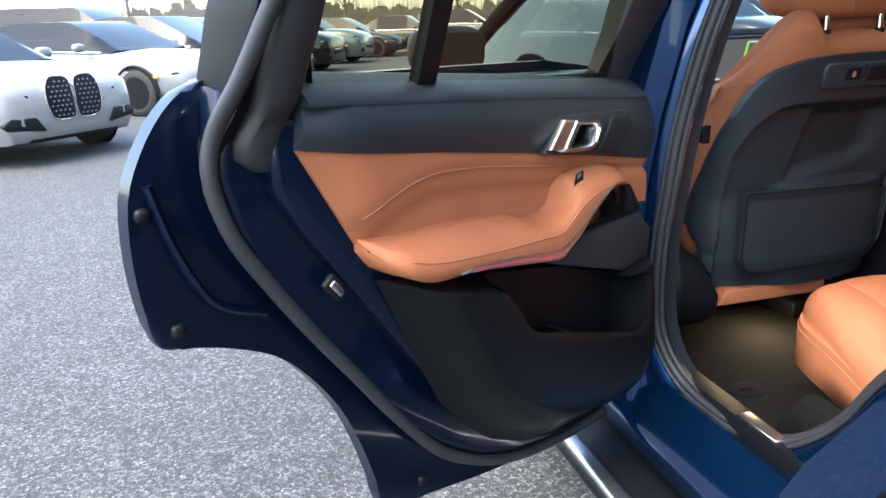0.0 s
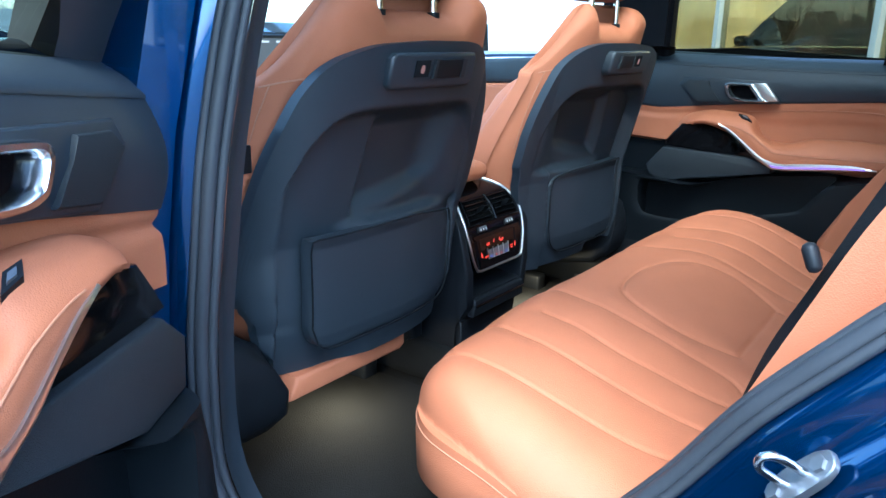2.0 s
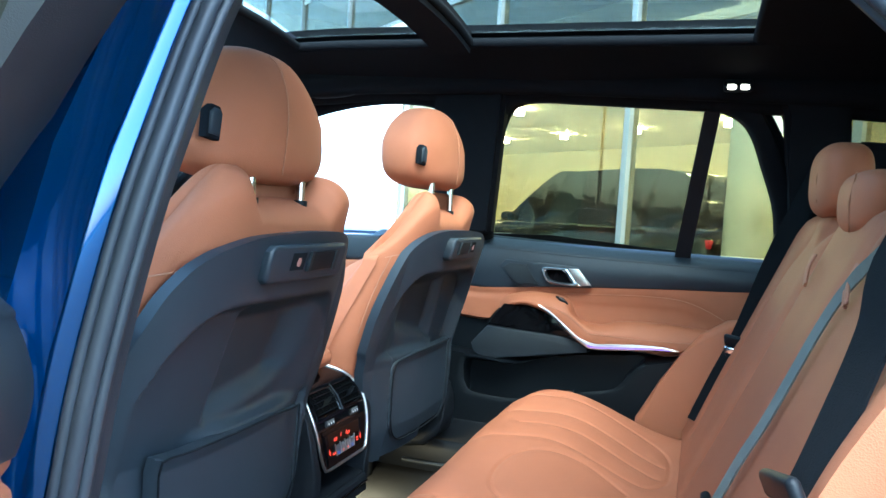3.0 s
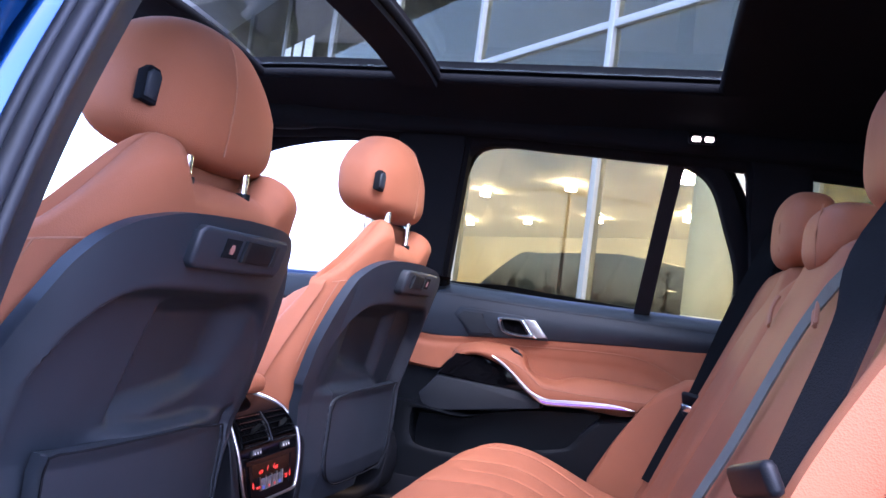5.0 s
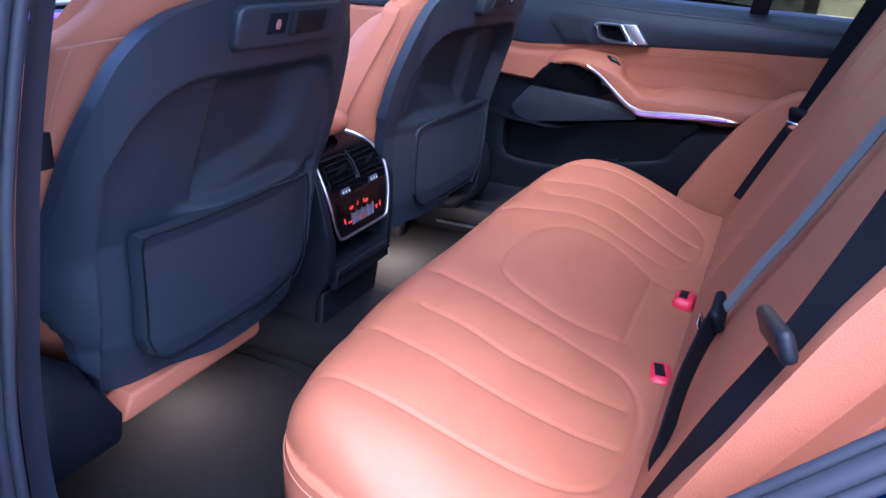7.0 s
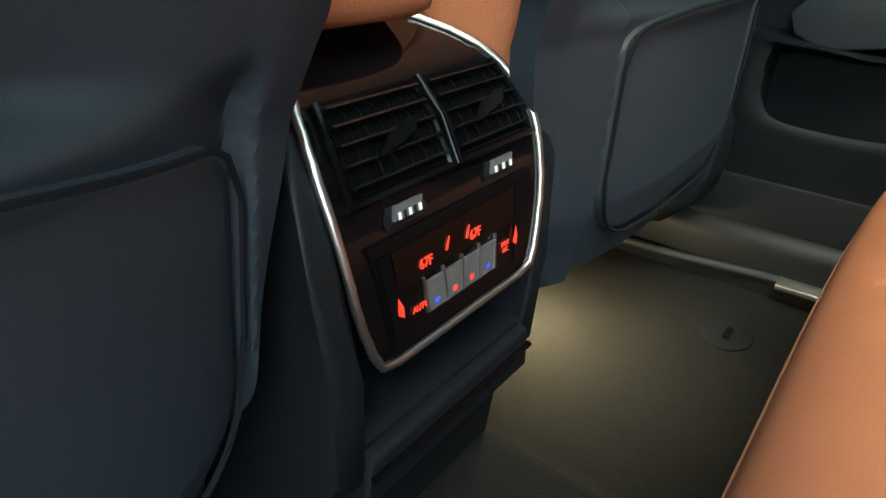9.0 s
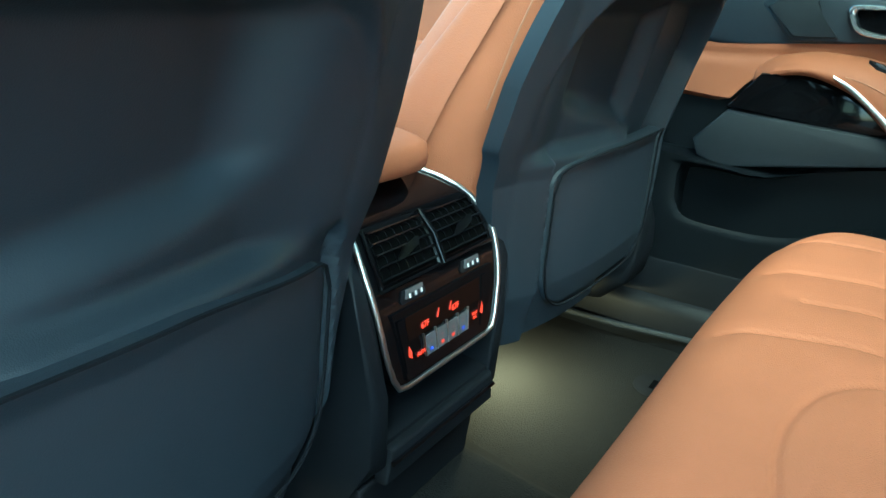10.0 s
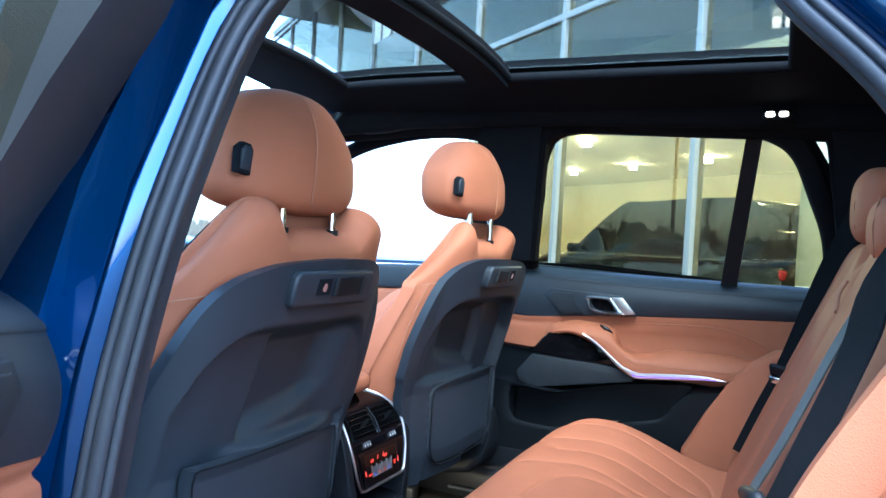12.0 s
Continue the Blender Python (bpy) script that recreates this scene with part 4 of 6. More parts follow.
    pts = []
    for u in [0.24 + 0.0135 * k for k in range(31)]:
        z = soft(SEAM, u)
        pts.append(F(u, z + 0.006, leather_w(0, 0, u, z + 0.006) + 0.0008))
    part("stitching", tube(pts, 0.0008, 5), STITCH, D)
    return D


def curve_rings(rings, n=3):
    """Smooths a list of rings along its length."""
    cols = [curve_pts(c, n) for c in zip(*rings)]
    return [list(r) for r in zip(*cols)]


build_rear_door("rear_door", "dark blue rear car door standing open with cognac leather trim", 1, (-0.906, 1.268, 0), -59.3, PINK)
build_rear_door("rear_door", "closed rear car door with cognac and black trim", -1, (0.762, 1.37, 0), 0, VIOLET, -0.012)


# ---------------------------------------------------------------- front doors
def front_door(name, label, s):
    D = thing(name, label, "car door")
    g = (lambda x, y, z: V(*mir((x, y, z)))) if s < 0 else (lambda x, y, z: V(x, y, z))
    prof = [(1.36, 0.50), (2.72, 0.50), (2.80, 0.80), (2.78, 1.06), (2.62, 1.13), (1.36, 1.17)]
    part("door_skin", prism(prof, -0.92, -0.86, lambda a, b, c: g(c, a, b), 0.02, 3), PAINT, D, "blue painted door skin")
    part("belt_moulding", tube([g(-0.915, 1.34, 1.185), g(-0.915, 2.0, 1.165), g(-0.90, 2.62, 1.14)], 0.012, 6), SATIN, D, "satin window moulding")
    part("door_trim", prism([(1.72 if s < 0 else 1.42, 1.085), (2.6, 1.05), (2.6, 1.12), (1.72 if s < 0 else 1.42, 1.165)], -0.87, -0.80, lambda a, b, c: g(c, a, b), 0.015, 3), SOFT, D, "dark upper door trim")
    part("door_leather", prism([(1.72 if s < 0 else 1.42, 0.88), (2.6, 0.86), (2.6, 1.05), (1.72 if s < 0 else 1.42, 1.085)], -0.87, -0.79, lambda a, b, c: g(c, a, b), 0.015, 3), LEATHER, D, "cognac leather door panel")
    part("door_lower", prism([(1.72 if s < 0 else 1.42, 0.55), (2.6, 0.55), (2.6, 0.86), (1.72 if s < 0 else 1.42, 0.88)], -0.87, -0.78, lambda a, b, c: g(c, a, b), 0.02, 3), PLASTIC, D)
    part("door_light", rbox(*g(-0.775, 2.05, 0.925), 0.02, 0.36, 0.009, 0.003), VIOLET, D, "violet ambient light strip")
    part("door_armrest", rbox(*g(-0.775, 1.95, 0.955), 0.07, 0.55, 0.05, 0.022, 3), LEATHER, D, "leather armrest")
    part("door_pull", rbox(*g(-0.788, 2.03, 1.108), 0.02, 0.11, 0.034, 0.009, 3), CHROME, D, "chrome handle")
    top = [(1.40, 1.175, -0.85), (1.40, 1.40, -0.755), (1.46, 1.53, -0.70), (1.60, 1.565, -0.685), (1.80, 1.55, -0.69), (2.0, 1.49, -0.71), (2.3, 1.33, -0.78), (2.62, 1.13, -0.86)]
    part("window_frame", tube(curve_pts([g(x, y, z) for y, z, x in top], 5), 0.024, 8), HEADLINER, D, "black window frame")
    one = bmesh.new()
    one.faces.new([one.verts.new(g(x, y, z)) for y, z, x in top])
    gl = part("window_glass", one, CLEAR, D, "clear door window", smooth=False)
    gl.visible_shadow = False
    if s:
        mirror = part("door_mirror", blob(g(-1.0, 2.22, 1.212), 0.112, 0.06, 0.068, 3.2), PLASTIC, D, "black door mirror")
        # the glass is dull black, a painted stand-in for its dark reflection
        part("mirror_glass", prism([(-1.09, 1.165), (-0.915, 1.155), (-0.91, 1.255), (-1.08, 1.265)], 2.155, 2.160, lambda a, b, c: g(a, c, b)), PLASTIC, mirror)
        part("mirror_foot", rbox(*g(-0.92, 2.24, 1.155), 0.06, 0.05, 0.04, 0.015), PLASTIC, mirror)
    return D


front_door("front_door", "closed dark blue front door with black mirror", 1)
front_door("front_door", "closed front door with clear window and cognac panel", -1)


# ---------------------------------------------------------------- front seats
def yr(z):
    return 1.397 - 0.27 * max(0, z - 0.90) + 0.02 * max(0, 0.76 - z) / 0.1


def half(z):
    """Half the shell's width on the door side."""
    return soft([(0.60, 0.19), (0.65, 0.205), (0.69, 0.217), (0.73, 0.220), (0.75, 0.235), (0.80, 0.258), (0.857, 0.264), (1.30, 0.264)], z)


def half_in(z):
    """Half the shell's width on the tunnel side."""
    return soft([(0.60, 0.15), (0.65, 0.195), (0.69, 0.205), (0.72, 0.207), (0.75, 0.225), (0.82, 0.236), (0.95, 0.268), (1.10, 0.270), (1.16, 0.252), (1.21, 0.225), (1.30, 0.20)], z)


def bow(x):
    """How far the shell runs forward towards the tunnel side."""
    return 0.036 * min(1.0, max(0.0, x / 0.22)) ** 2


def flare(x, z, k):
    """How far the shell turns forward towards its edges."""
    return k * (-x / max(half(z), 0.25)) ** 5 if x < 0 else 0.012 * (x / half_in(z)) ** 8


def shell_y(x, z, px1, k):
    """The back shell's surface with its sunken middle and knee hollow."""
    y = yr(z) + flare(x, z, k) + bow(x)
    arch = 1.108 - 0.10 * min(1.0, abs(x - 0.004) / 0.222) ** 7
    wide = smooth(0.222, 0.202, -x) if x < 0 else smooth(0.240, 0.115, x)
    low = smooth(0.935, 0.915, z) * smooth(-0.12, -0.02, x)
    y += 0.040 * wide * smooth(arch + 0.006, arch - 0.012, z) * (1 - low)
    y += 0.013 * smooth(px1 + 0.008, px1, x) * low
    left = -0.066 + 0.12 * (z - 0.965)
    floor_z = 0.935 + 0.18 * (x + 0.06)
    right = soft([(0.93, 0.06), (0.953, 0.090), (0.988, 0.118), (1.03, 0.128), (1.10, 0.140)], z)
    y += 0.027 * smooth(left - 0.006, left + 0.014, x) * smooth(right + 0.045, right - 0.025, x) * smooth(floor_z - 0.01, floor_z + 0.03, z) * smooth(1.100, 1.075, z)
    return y


def front_seat(label, cx, lift, sx):
    """A front seat; sx = -1 mirrors it, so that its bowed flank always faces the tunnel."""
    S = thing("front_seat", label, "car seat", (cx, 0, 0), group="front seats")

    def part(name, bm, material, parent=None, label="", smooth=True, angle=50):
        if sx < 0:
            for v in bm.verts:
                v.co.x = -v.co.x
        return plain_part(name, bm, material, parent, label, smooth, angle)

    FL = 0.085 if sx > 0 else 0.035
    PX0, PX1, PZ0 = -0.171, 0.222 if sx > 0 else 0.160, 0.735 if sx > 0 else 0.720      # map pocket

    def ztop(x):
        if x > 0:
            return 0.955 + 0.252 * math.sqrt(max(0.0, 1 - (x / 0.272) ** 5))
        return soft([(0.0, 1.207), (0.10, 1.201), (0.165, 1.186), (0.195, 1.168), (0.217, 1.136), (0.232, 1.088), (0.243, 1.04), (0.251, 0.98), (0.258, 0.918), (0.264, 0.857)], -x)

    def f(u, v):
        z = 0.69 + (1.205 - 0.69) * v
        for _ in range(4):
            x = (2 * u - 1) * (half(z) if u < 0.5 else half_in(z))
            z = 0.690 + (ztop(x) - 0.690) * v
        return V(x * (1.0 if sx > 0 or x < 0 else 1.05), shell_y(x, z, PX1, FL), z)
    part("back_shell", sheet(f, 130, 120, lambda u, v: V(0, 0.02, 0)), SOFT, S, "dark moulded seat back shell")

    # map pocket

    def pk(u, v):
        x = PX0 + (PX1 - PX0) * u
        r = 0.040 if u < 0.5 else 0.066
        e = min(x - PX0, PX1 - x)
        d = max(0, r - e) / r
        low = PZ0 + r * (1 - math.sqrt(max(0, 1 - d * d)))
        d = max(0, 0.026 - (PX1 - x)) / 0.026
        top = 0.919 - 0.018 * smooth(0.05, 0.22, x) - 0.026 * (1 - math.sqrt(max(0, 1 - d * d)))
        z = low + (top - low) * v
        q = 0.008 * (1 - smooth(0, 0.010, min(u, 1 - u, v * 0.6, (1 - v) * 0.6)))
        return V(x, yr(z) + flare(x, z, FL) + bow(x) + 0.007 + q, z)
    part("map_pocket", sheet(pk, 90, 70, lambda u, v: V(0, 0.012, 0)), SOFT, S, "dark map pocket panel")
    rimline = [pk(0.0, 0.02 + 0.96 * k / 24) for k in range(24, -1, -1)] + [pk(k / 40, 0.0) for k in range(1, 40)] + [pk(1.0, 0.02 + 0.96 * k / 24) for k in range(25)] + [pk(1 - k / 40, 1.0) for k in range(1, 40)]
    part("pocket_groove", tube([V(p.x, p.y - 0.0125, p.z) for p in rimline], 0.0016, 5, True), HEADLINER, S)
    # cabin control box
    box = part("control_box", prism([(-0.088, 1.138), (0.100, 1.138), (0.109, 1.146), (0.109, 1.182), (0.101, 1.190), (-0.090, 1.190), (-0.099, 1.182), (-0.097, 1.146)], 0, 0.03, lambda a, b, c: V(a, yr(b) - 0.012 + c, b), 0.006, 4), SOFT, S, "dark control and hanger box")
    part("icon_panel", prism([(-0.046, 1.155), (-0.013, 1.155), (-0.013, 1.179), (-0.046, 1.179)], 0, 0.004, lambda a, b, c: V(a, yr(b) - 0.0135 + c, b)), HEADLINER, box)
    part("heat_icon", prism([(-0.033, 1.161), (-0.027, 1.160), (-0.0255, 1.166), (-0.028, 1.172), (-0.032, 1.172), (-0.034, 1.166)], 0, 0.002, lambda a, b, c: V(a, yr(b) - 0.0150 + c, b)), RED_DIM, box, "small lit red icon")
    part("hook_cover", prism([(-0.004, 1.152), (0.075, 1.152), (0.075, 1.180), (-0.004, 1.180)], 0, 0.006, lambda a, b, c: V(a, yr(b) - 0.0155 + c, b), 0.002), PLASTIC, box)
    part("hook_edge", prism([(0.066, 1.152), (0.075, 1.152), (0.075, 1.180), (0.066, 1.180)], 0, 0.004, lambda a, b, c: V(a, yr(b) - 0.0170 + c, b)), GREYTRIM, box)
    part("hook_edge", prism([(-0.004, 1.152), (0.003, 1.152), (0.003, 1.180), (-0.004, 1.180)], 0, 0.004, lambda a, b, c: V(a, yr(b) - 0.0170 + c, b)), GREYTRIM, box)

    # leather body
    def sup(t, e):
        c, s2 = math.cos(t), math.sin(t)
        return math.copysign(abs(c) ** e, c), math.copysign(abs(s2) ** e, s2)

    def crown(x):
        return 1.291 - 0.038 * smooth(-0.108, -0.075, x) * smooth(0.140, 0.112, x) - 0.085 * smooth(0.15, 0.30, abs(x)) ** 1.5 - 0.05 * smooth(0.13, 0.27, -x * sx) ** 1.3

    def lhalf(z):
        return soft([(0.62, 0.160), (0.66, 0.172), (0.70, 0.190), (0.74, 0.216), (0.80, 0.254), (0.86, 0.270), (0.95, 0.276), (1.08, 0.270), (1.16, 0.262), (1.22, 0.248), (1.30, 0.232)], z)

    rings = []
    N = 88
    CAP = 0.042
    for k in range(35):
        v = min(k / 24, 1.0)
        t = 0 if k <= 24 else (k - 24) / 10 * 1.5
        ins, up = math.cos(t), CAP * math.sin(t)
        ring = []
        for i in range(N):
            cxx, sy = sup(2 * math.pi * i / N, 0.5)
            z = 0.66 + (1.24 - 0.66) * v
            for _ in range(3):
                x = cxx * lhalf(z)
                z = 0.66 + (crown(x) - CAP - 0.66) * v
            d = lerp([(0.60, 0.20), (0.8, 0.19), (1.0, 0.165), (1.2, 0.125), (1.3, 0.09)], z)
            bol = 0.03 * smooth(0.55, 0.95, abs(cxx)) * (1 if sy > 0 else 0) * smooth(0.62, 0.8, z) * smooth(1.25, 1.0, z)
            yb = yr(z) + 0.040 + 0.062 * smooth(0.84, 0.70, abs(x / lhalf(z))) * smooth(1.17, 1.09, z) + (0.030 + 0.034 * smooth(0.70, 0.86, z)) * abs(x / lhalf(z)) ** 5 * (1 if sy < 0 else 0.3)
            y = yb + (sy + 1) / 2 * d + bol
            yc = yb + d / 2
            x += (0.036 if sx > 0 else 0.0) * smooth(0.95, 1.2, z) * smooth(0.0, 0.2, x)
            if x * sx < 0:      # the shoulder falls away towards the open door
                thin = 1 - 0.40 * smooth(0.80, 1.26, z) * smooth(0.1, 0.9, abs(cxx))
                y, yc = yb + (y - yb) * thin, yb + d / 2 * thin
                x *= 1 - 0.16 * smooth(0.92, 1.28, z)
            flank = smooth(0.55, 1.0, abs(cxx)) if x * sx < 0 else 0.0
            ring.append(V(x * (0.93 - 0.06 * flank + (0.07 + 0.06 * flank) * ins), yc + (y - yc) * (ins + (1 - ins) * 0.35 * flank), z + up * (1 - 0.55 * flank)))
        rings.append(ring)
    part("seat_back", loft(rings), LEATHER, S, "cognac leather backrest", angle=80)
    # shoulder seams, sunk on the leather
    for s in (-1, 1):
        part("shoulder_seam", tube([V(s * c * lhalf(z), yr(z) + 0.0392 + 0.064 * c ** 5, z) for c, z in ((0.62, 1.160), (0.75, 1.155), (0.86, 1.150), (0.94, 1.144))], 0.0011, 5), STITCH, S)
        part("shoulder_seam", tube([V(s * c * lhalf(z), yr(z) + 0.0392 + 0.064 * c ** 5, z) for c, z in ((0.90, 1.147), (0.925, 1.10), (0.94, 1.05), (0.945, 0.98))], 0.0011, 5), STITCH, S)
    # cushion, base and adjuster cover
    part("cushion", blob((0, 1.85, 0.70), 0.240, 0.30, 0.085, 4), LEATHER, S, "cognac leather seat cushion")
    if sx > 0:
        part("lower_valance", prism([(-0.195, 0.652), (0.075, 0.652), (0.088, 0.660), (0.088, 0.69), (-0.18, 0.69)], 0, 0.10, lambda a, b, c: V(a, 1.440 + c, b), 0.008), LEATHER, S, "leather lower edge")
    for s in (-1, 1):
        part("seat_rail", rbox(s * 0.18, 1.86, 0.525, 0.045, 0.50, 0.05, 0.008), PLASTIC, S)
    cov = [(1.424, 0.735), (1.420, 0.690), (1.428, 0.645), (1.470, 0.605), (1.60, 0.58), (1.95, 0.60), (1.95, 0.69), (1.66, 0.72), (1.58, 0.770), (1.52, 0.796), (1.465, 0.794), (1.436, 0.770)]
    cover = part("side_cover", prism(cov, 0, 1, lambda a, b, c: V(-0.325 + c * (0.122 - 0.070 * smooth(0.70, 0.79, b)), a, b), 0.020, 4), PLASTIC, S, "black adjuster cover")
    part("cover_inlay", prism([(1.470, 0.715), (1.472, 0.680), (1.495, 0.642), (1.60, 0.61), (1.90, 0.63), (1.90, 0.67), (1.62, 0.70), (1.56, 0.742), (1.50, 0.750)], 0.323, 0.3285, lambda a, b, c: V(-c, a, b), 0.002), HEADLINER, cover)
    part("inner_cover", prism([(1.53, 0.60), (1.60, 0.57), (1.95, 0.58), (1.95, 0.69), (1.56, 0.69), (1.53, 0.66)], 0.215, 0.262, lambda a, b, c: V(c, a, b), 0.014, 3), PLASTIC, S, "black adjuster cover")
    if sx > 0:
        part("rail_bracket", rbox(0.012, 1.478, 0.648, 0.034, 0.02, 0.014, 0.002), ZINC, S, "yellow zinc-plated bracket")
    part("under_box", rbox(0, 1.85, 0.585, 0.32, 0.35, 0.10, 0.02), PLASTIC, S)

    # head restraint
    def hshape(q):
        z = q.z if q.z > 0 else -0.095 * (abs(q.z) / 0.095) ** 0.72
        w = 1 - 0.20 * smooth(-0.02, 0.095, z)
        return V(q.x * w, q.y * (1 - 0.25 * smooth(0.0, 0.095, z)) + 0.02 * (abs(q.x) / 0.16) ** 2 + 0.06 * z, z - 0.008 * (abs(q.x) / 0.145) ** 2 * (1 if z > 0 else 0))
    hz = 1.364 + lift
    H = part("head_restraint", blob((0.014 if sx > 0 else 0.0, 1.425, hz), 0.162, 0.068, 0.095, 3.2, 48, 28, hshape), LEATHER, S, "cognac leather head restraint")
    part("head_seam", tube(curve_pts([(-0.010, 1.357, hz - 0.080), (-0.008, 1.3535, hz - 0.03), (-0.006, 1.356, hz + 0.02), (-0.004, 1.372, hz + 0.065), (0, 1.395, hz + 0.086)], 4), 0.0009, 5), STITCH, H)
    bx = -0.136 if sx > 0 else -0.148
    pad = [(-0.0095, -0.020), (0.0085, -0.023), (0.0115, 0.008), (0.0075, 0.0165), (-0.0015, 0.0185), (-0.0085, 0.012)]
    for grow, dy, m, lb in ((1.08, 0.0025, HEADLINER, ""), (0.86, 0.0, SOFT, "dark release button")):
        plain_part("release_button" if lb else "button_rim", prism([(bx + grow * a_, hz - 0.022 + grow * b_) for a_, b_ in pad], 0, 0.014, lambda a, b, c: V(a, 1.3655 + dy + c + 0.30 * (abs(a) - 0.10), b), 0.003), m, H, lb)
    for x in (-0.046, 0.086):
        part("head_post", tube([(x, 1.382, 1.205), (x, 1.384, hz - 0.05)], 0.0068, 10), CHROME, S, "chrome head restraint post")
        part("post_socket", tube([(x, 1.382, 1.236), (x, 1.382, 1.2500)], 0.0105, 14), PLASTIC, S)
    if sx > 0:
        part("side_lever", prism([(1.382, 1.040), (1.404, 1.040), (1.410, 1.048), (1.408, 1.068), (1.400, 1.076), (1.382, 1.076)], 0, 0.02, lambda a, b, c: V(-0.312 + c, a, b), 0.004), PLASTIC, S, "small black lever on the seat's flank")
    return S


front_seat("cognac leather front seat with dark shell beside the open door", -0.397, 0.0, 1)
front_seat("cognac leather front passenger seat with dark shell", 0.352, 0.028, -1)
for cx in (-0.397, 0.345):
    lp = new("footwell_lamp", bpy.data.lights.new("footwell_lamp", "AREA"))
    lp.data.energy, lp.data.size, lp.data.color = 0.16 if cx < 0 else 0.34, 0.05, (1.0, 0.72, 0.42)
    lp.matrix_world = look((cx + 0.03, 1.57, 0.612), (cx + 0.03, 1.53, 0.5))


# ---------------------------------------------------------------- rear bench
bench = thing("rear_bench", "three-seat cognac leather rear bench with pleated cushions", "car seat")


def cush_front(s):
    return 1.222 + 0.019 * smooth(-0.85, -0.3, s) - 0.02 * abs(s) ** 3 - 0.15 * (1 - math.sqrt(max(0.0, 1 - abs(s) ** 9)))


GROOVES = []
for s in (-1, 1):
    for pts in (((0.520, 1.190), (0.538, 1.06), (0.528, 0.96), (0.495, 0.87), (0.44, 0.832), (0.35, 0.824), (0.27, 0.834), (0.215, 0.872), (0.218, 0.958), (0.222, 1.054), (0.172, 1.205)),
                ((0.385, 1.196), (0.418, 1.06), (0.415, 0.97), (0.378, 0.840)),
                ((0.300, 1.145), (0.330, 1.02), (0.315, 0.94), (0.292, 0.850))):
        GROOVES.append(curve_pts([(CX + s * x, y, 0) for x, y in pts], 5))
GROOVES.append(curve_pts([(-0.150, 0.888, 0), (-0.188, 0.97, 0), (-0.180, 1.045, 0), (-0.135, 1.095, 0), (-0.06, 1.116, 0), (0.02, 1.116, 0), (0.085, 1.095, 0), (0.135, 1.045, 0), (0.148, 0.97, 0), (0.110, 0.888, 0)], 4))
GROOVES.append(curve_pts([(-0.150, 0.888, 0), (-0.03, 0.891, 0), (0.108, 0.891, 0), (0.112, 0.795, 0)], 1))
GA = [np.array([(p.x, p.y) for p in c]) for c in GROOVES]


def groove_depth(x, y):
    q = np.array((x, y))
    best = 9.0
    for c in GA:
        a, b = c[:-1], c[1:]
        d = b - a
        t = np.clip(((q - a) * d).sum(1) / (d * d).sum(1), 0, 1)
        best = min(best, float(np.min(np.hypot(*(a + t[:, None] * d - q).T))))
    return best


def cush_z(x, y, s):
    z = 0.718 + 0.080 * smooth(0.80, 1.10, y)
    g = groove_depth(x, y)
    z += 0.0030 * (1 - math.exp(-(g / 0.022) ** 2)) - 0.0036 * math.exp(-(g / 0.0030) ** 2)
    z += 0.012 * smooth(0.55, 0.9, abs(s)) - 0.006 * math.exp(-(s / 0.25) ** 2)
    return z


def edge_round(e, r):
    return 0 if e >= r else r * (1 - math.sqrt(max(0, 1 - (1 - e / r) ** 2)))


def cush(u, v):
    s = 2 * u - 1
    s = math.copysign(1 - (1 - abs(s)) ** 1.7, s)
    hw = 0.645
    t = 1 - (1 - v) ** 1.25
    yf = cush_front(s)
    x, y = CX + s * hw, 0.72 + (yf - 0.72) * t
    R = 0.075
    e = R - math.hypot(max(0, R - (1 - abs(s)) * hw), max(0, R - (yf - y)))
    return V(x, y, cush_z(x, y, s) - 0.9 * edge_round(max(e, 0), R))


bm = sheet(cush, 400, 180)
bm.verts.ensure_lookup_table()
rim = [cush(i / 400, 1) for i in range(401)]
sideL = [cush(0, j / 180) for j in range(181)]
sideR = [cush(1, j / 180) for j in range(180, -1, -1)]
wall = sideL + rim[1:] + sideR[1:]
loft([[p, V(p.x, p.y + 0.004, p.z - 0.03), V(p.x, p.y + 0.002, p.z - 0.08), V(CX + (p.x - CX) * 0.985, p.y - 0.03, 0.650), V(CX + (p.x - CX) * 0.95, p.y - 0.07, 0.635)] for p in wall], False, False, bm)
part("seat_cushion", bm, LEATHER, bench, "pleated cognac leather seat cushion", angle=170)
pipe = [p + V(0, 0.003, -0.012) for p in sideL[36::2] + rim[1::2] + sideR[1:-36:2]]
part("cushion_piping", tube(pipe, 0.0009, 5), STITCH, bench)


def back_y(z):
    return 0.785 - 0.42 * (z - 0.76)


BGROOVE = [[(CX + s * x, z) for x, z in pts] for s in (-1, 1) for pts in (((0.175, 0.78), (0.165, 1.0), (0.17, 1.27)), ((0.50, 0.80), (0.52, 1.0), (0.48, 1.18), (0.40, 1.24)))]
BA = [np.array([(p.x, p.y) for p in curve_pts([(x, z, 0) for x, z in c], 5)]) for c in BGROOVE]


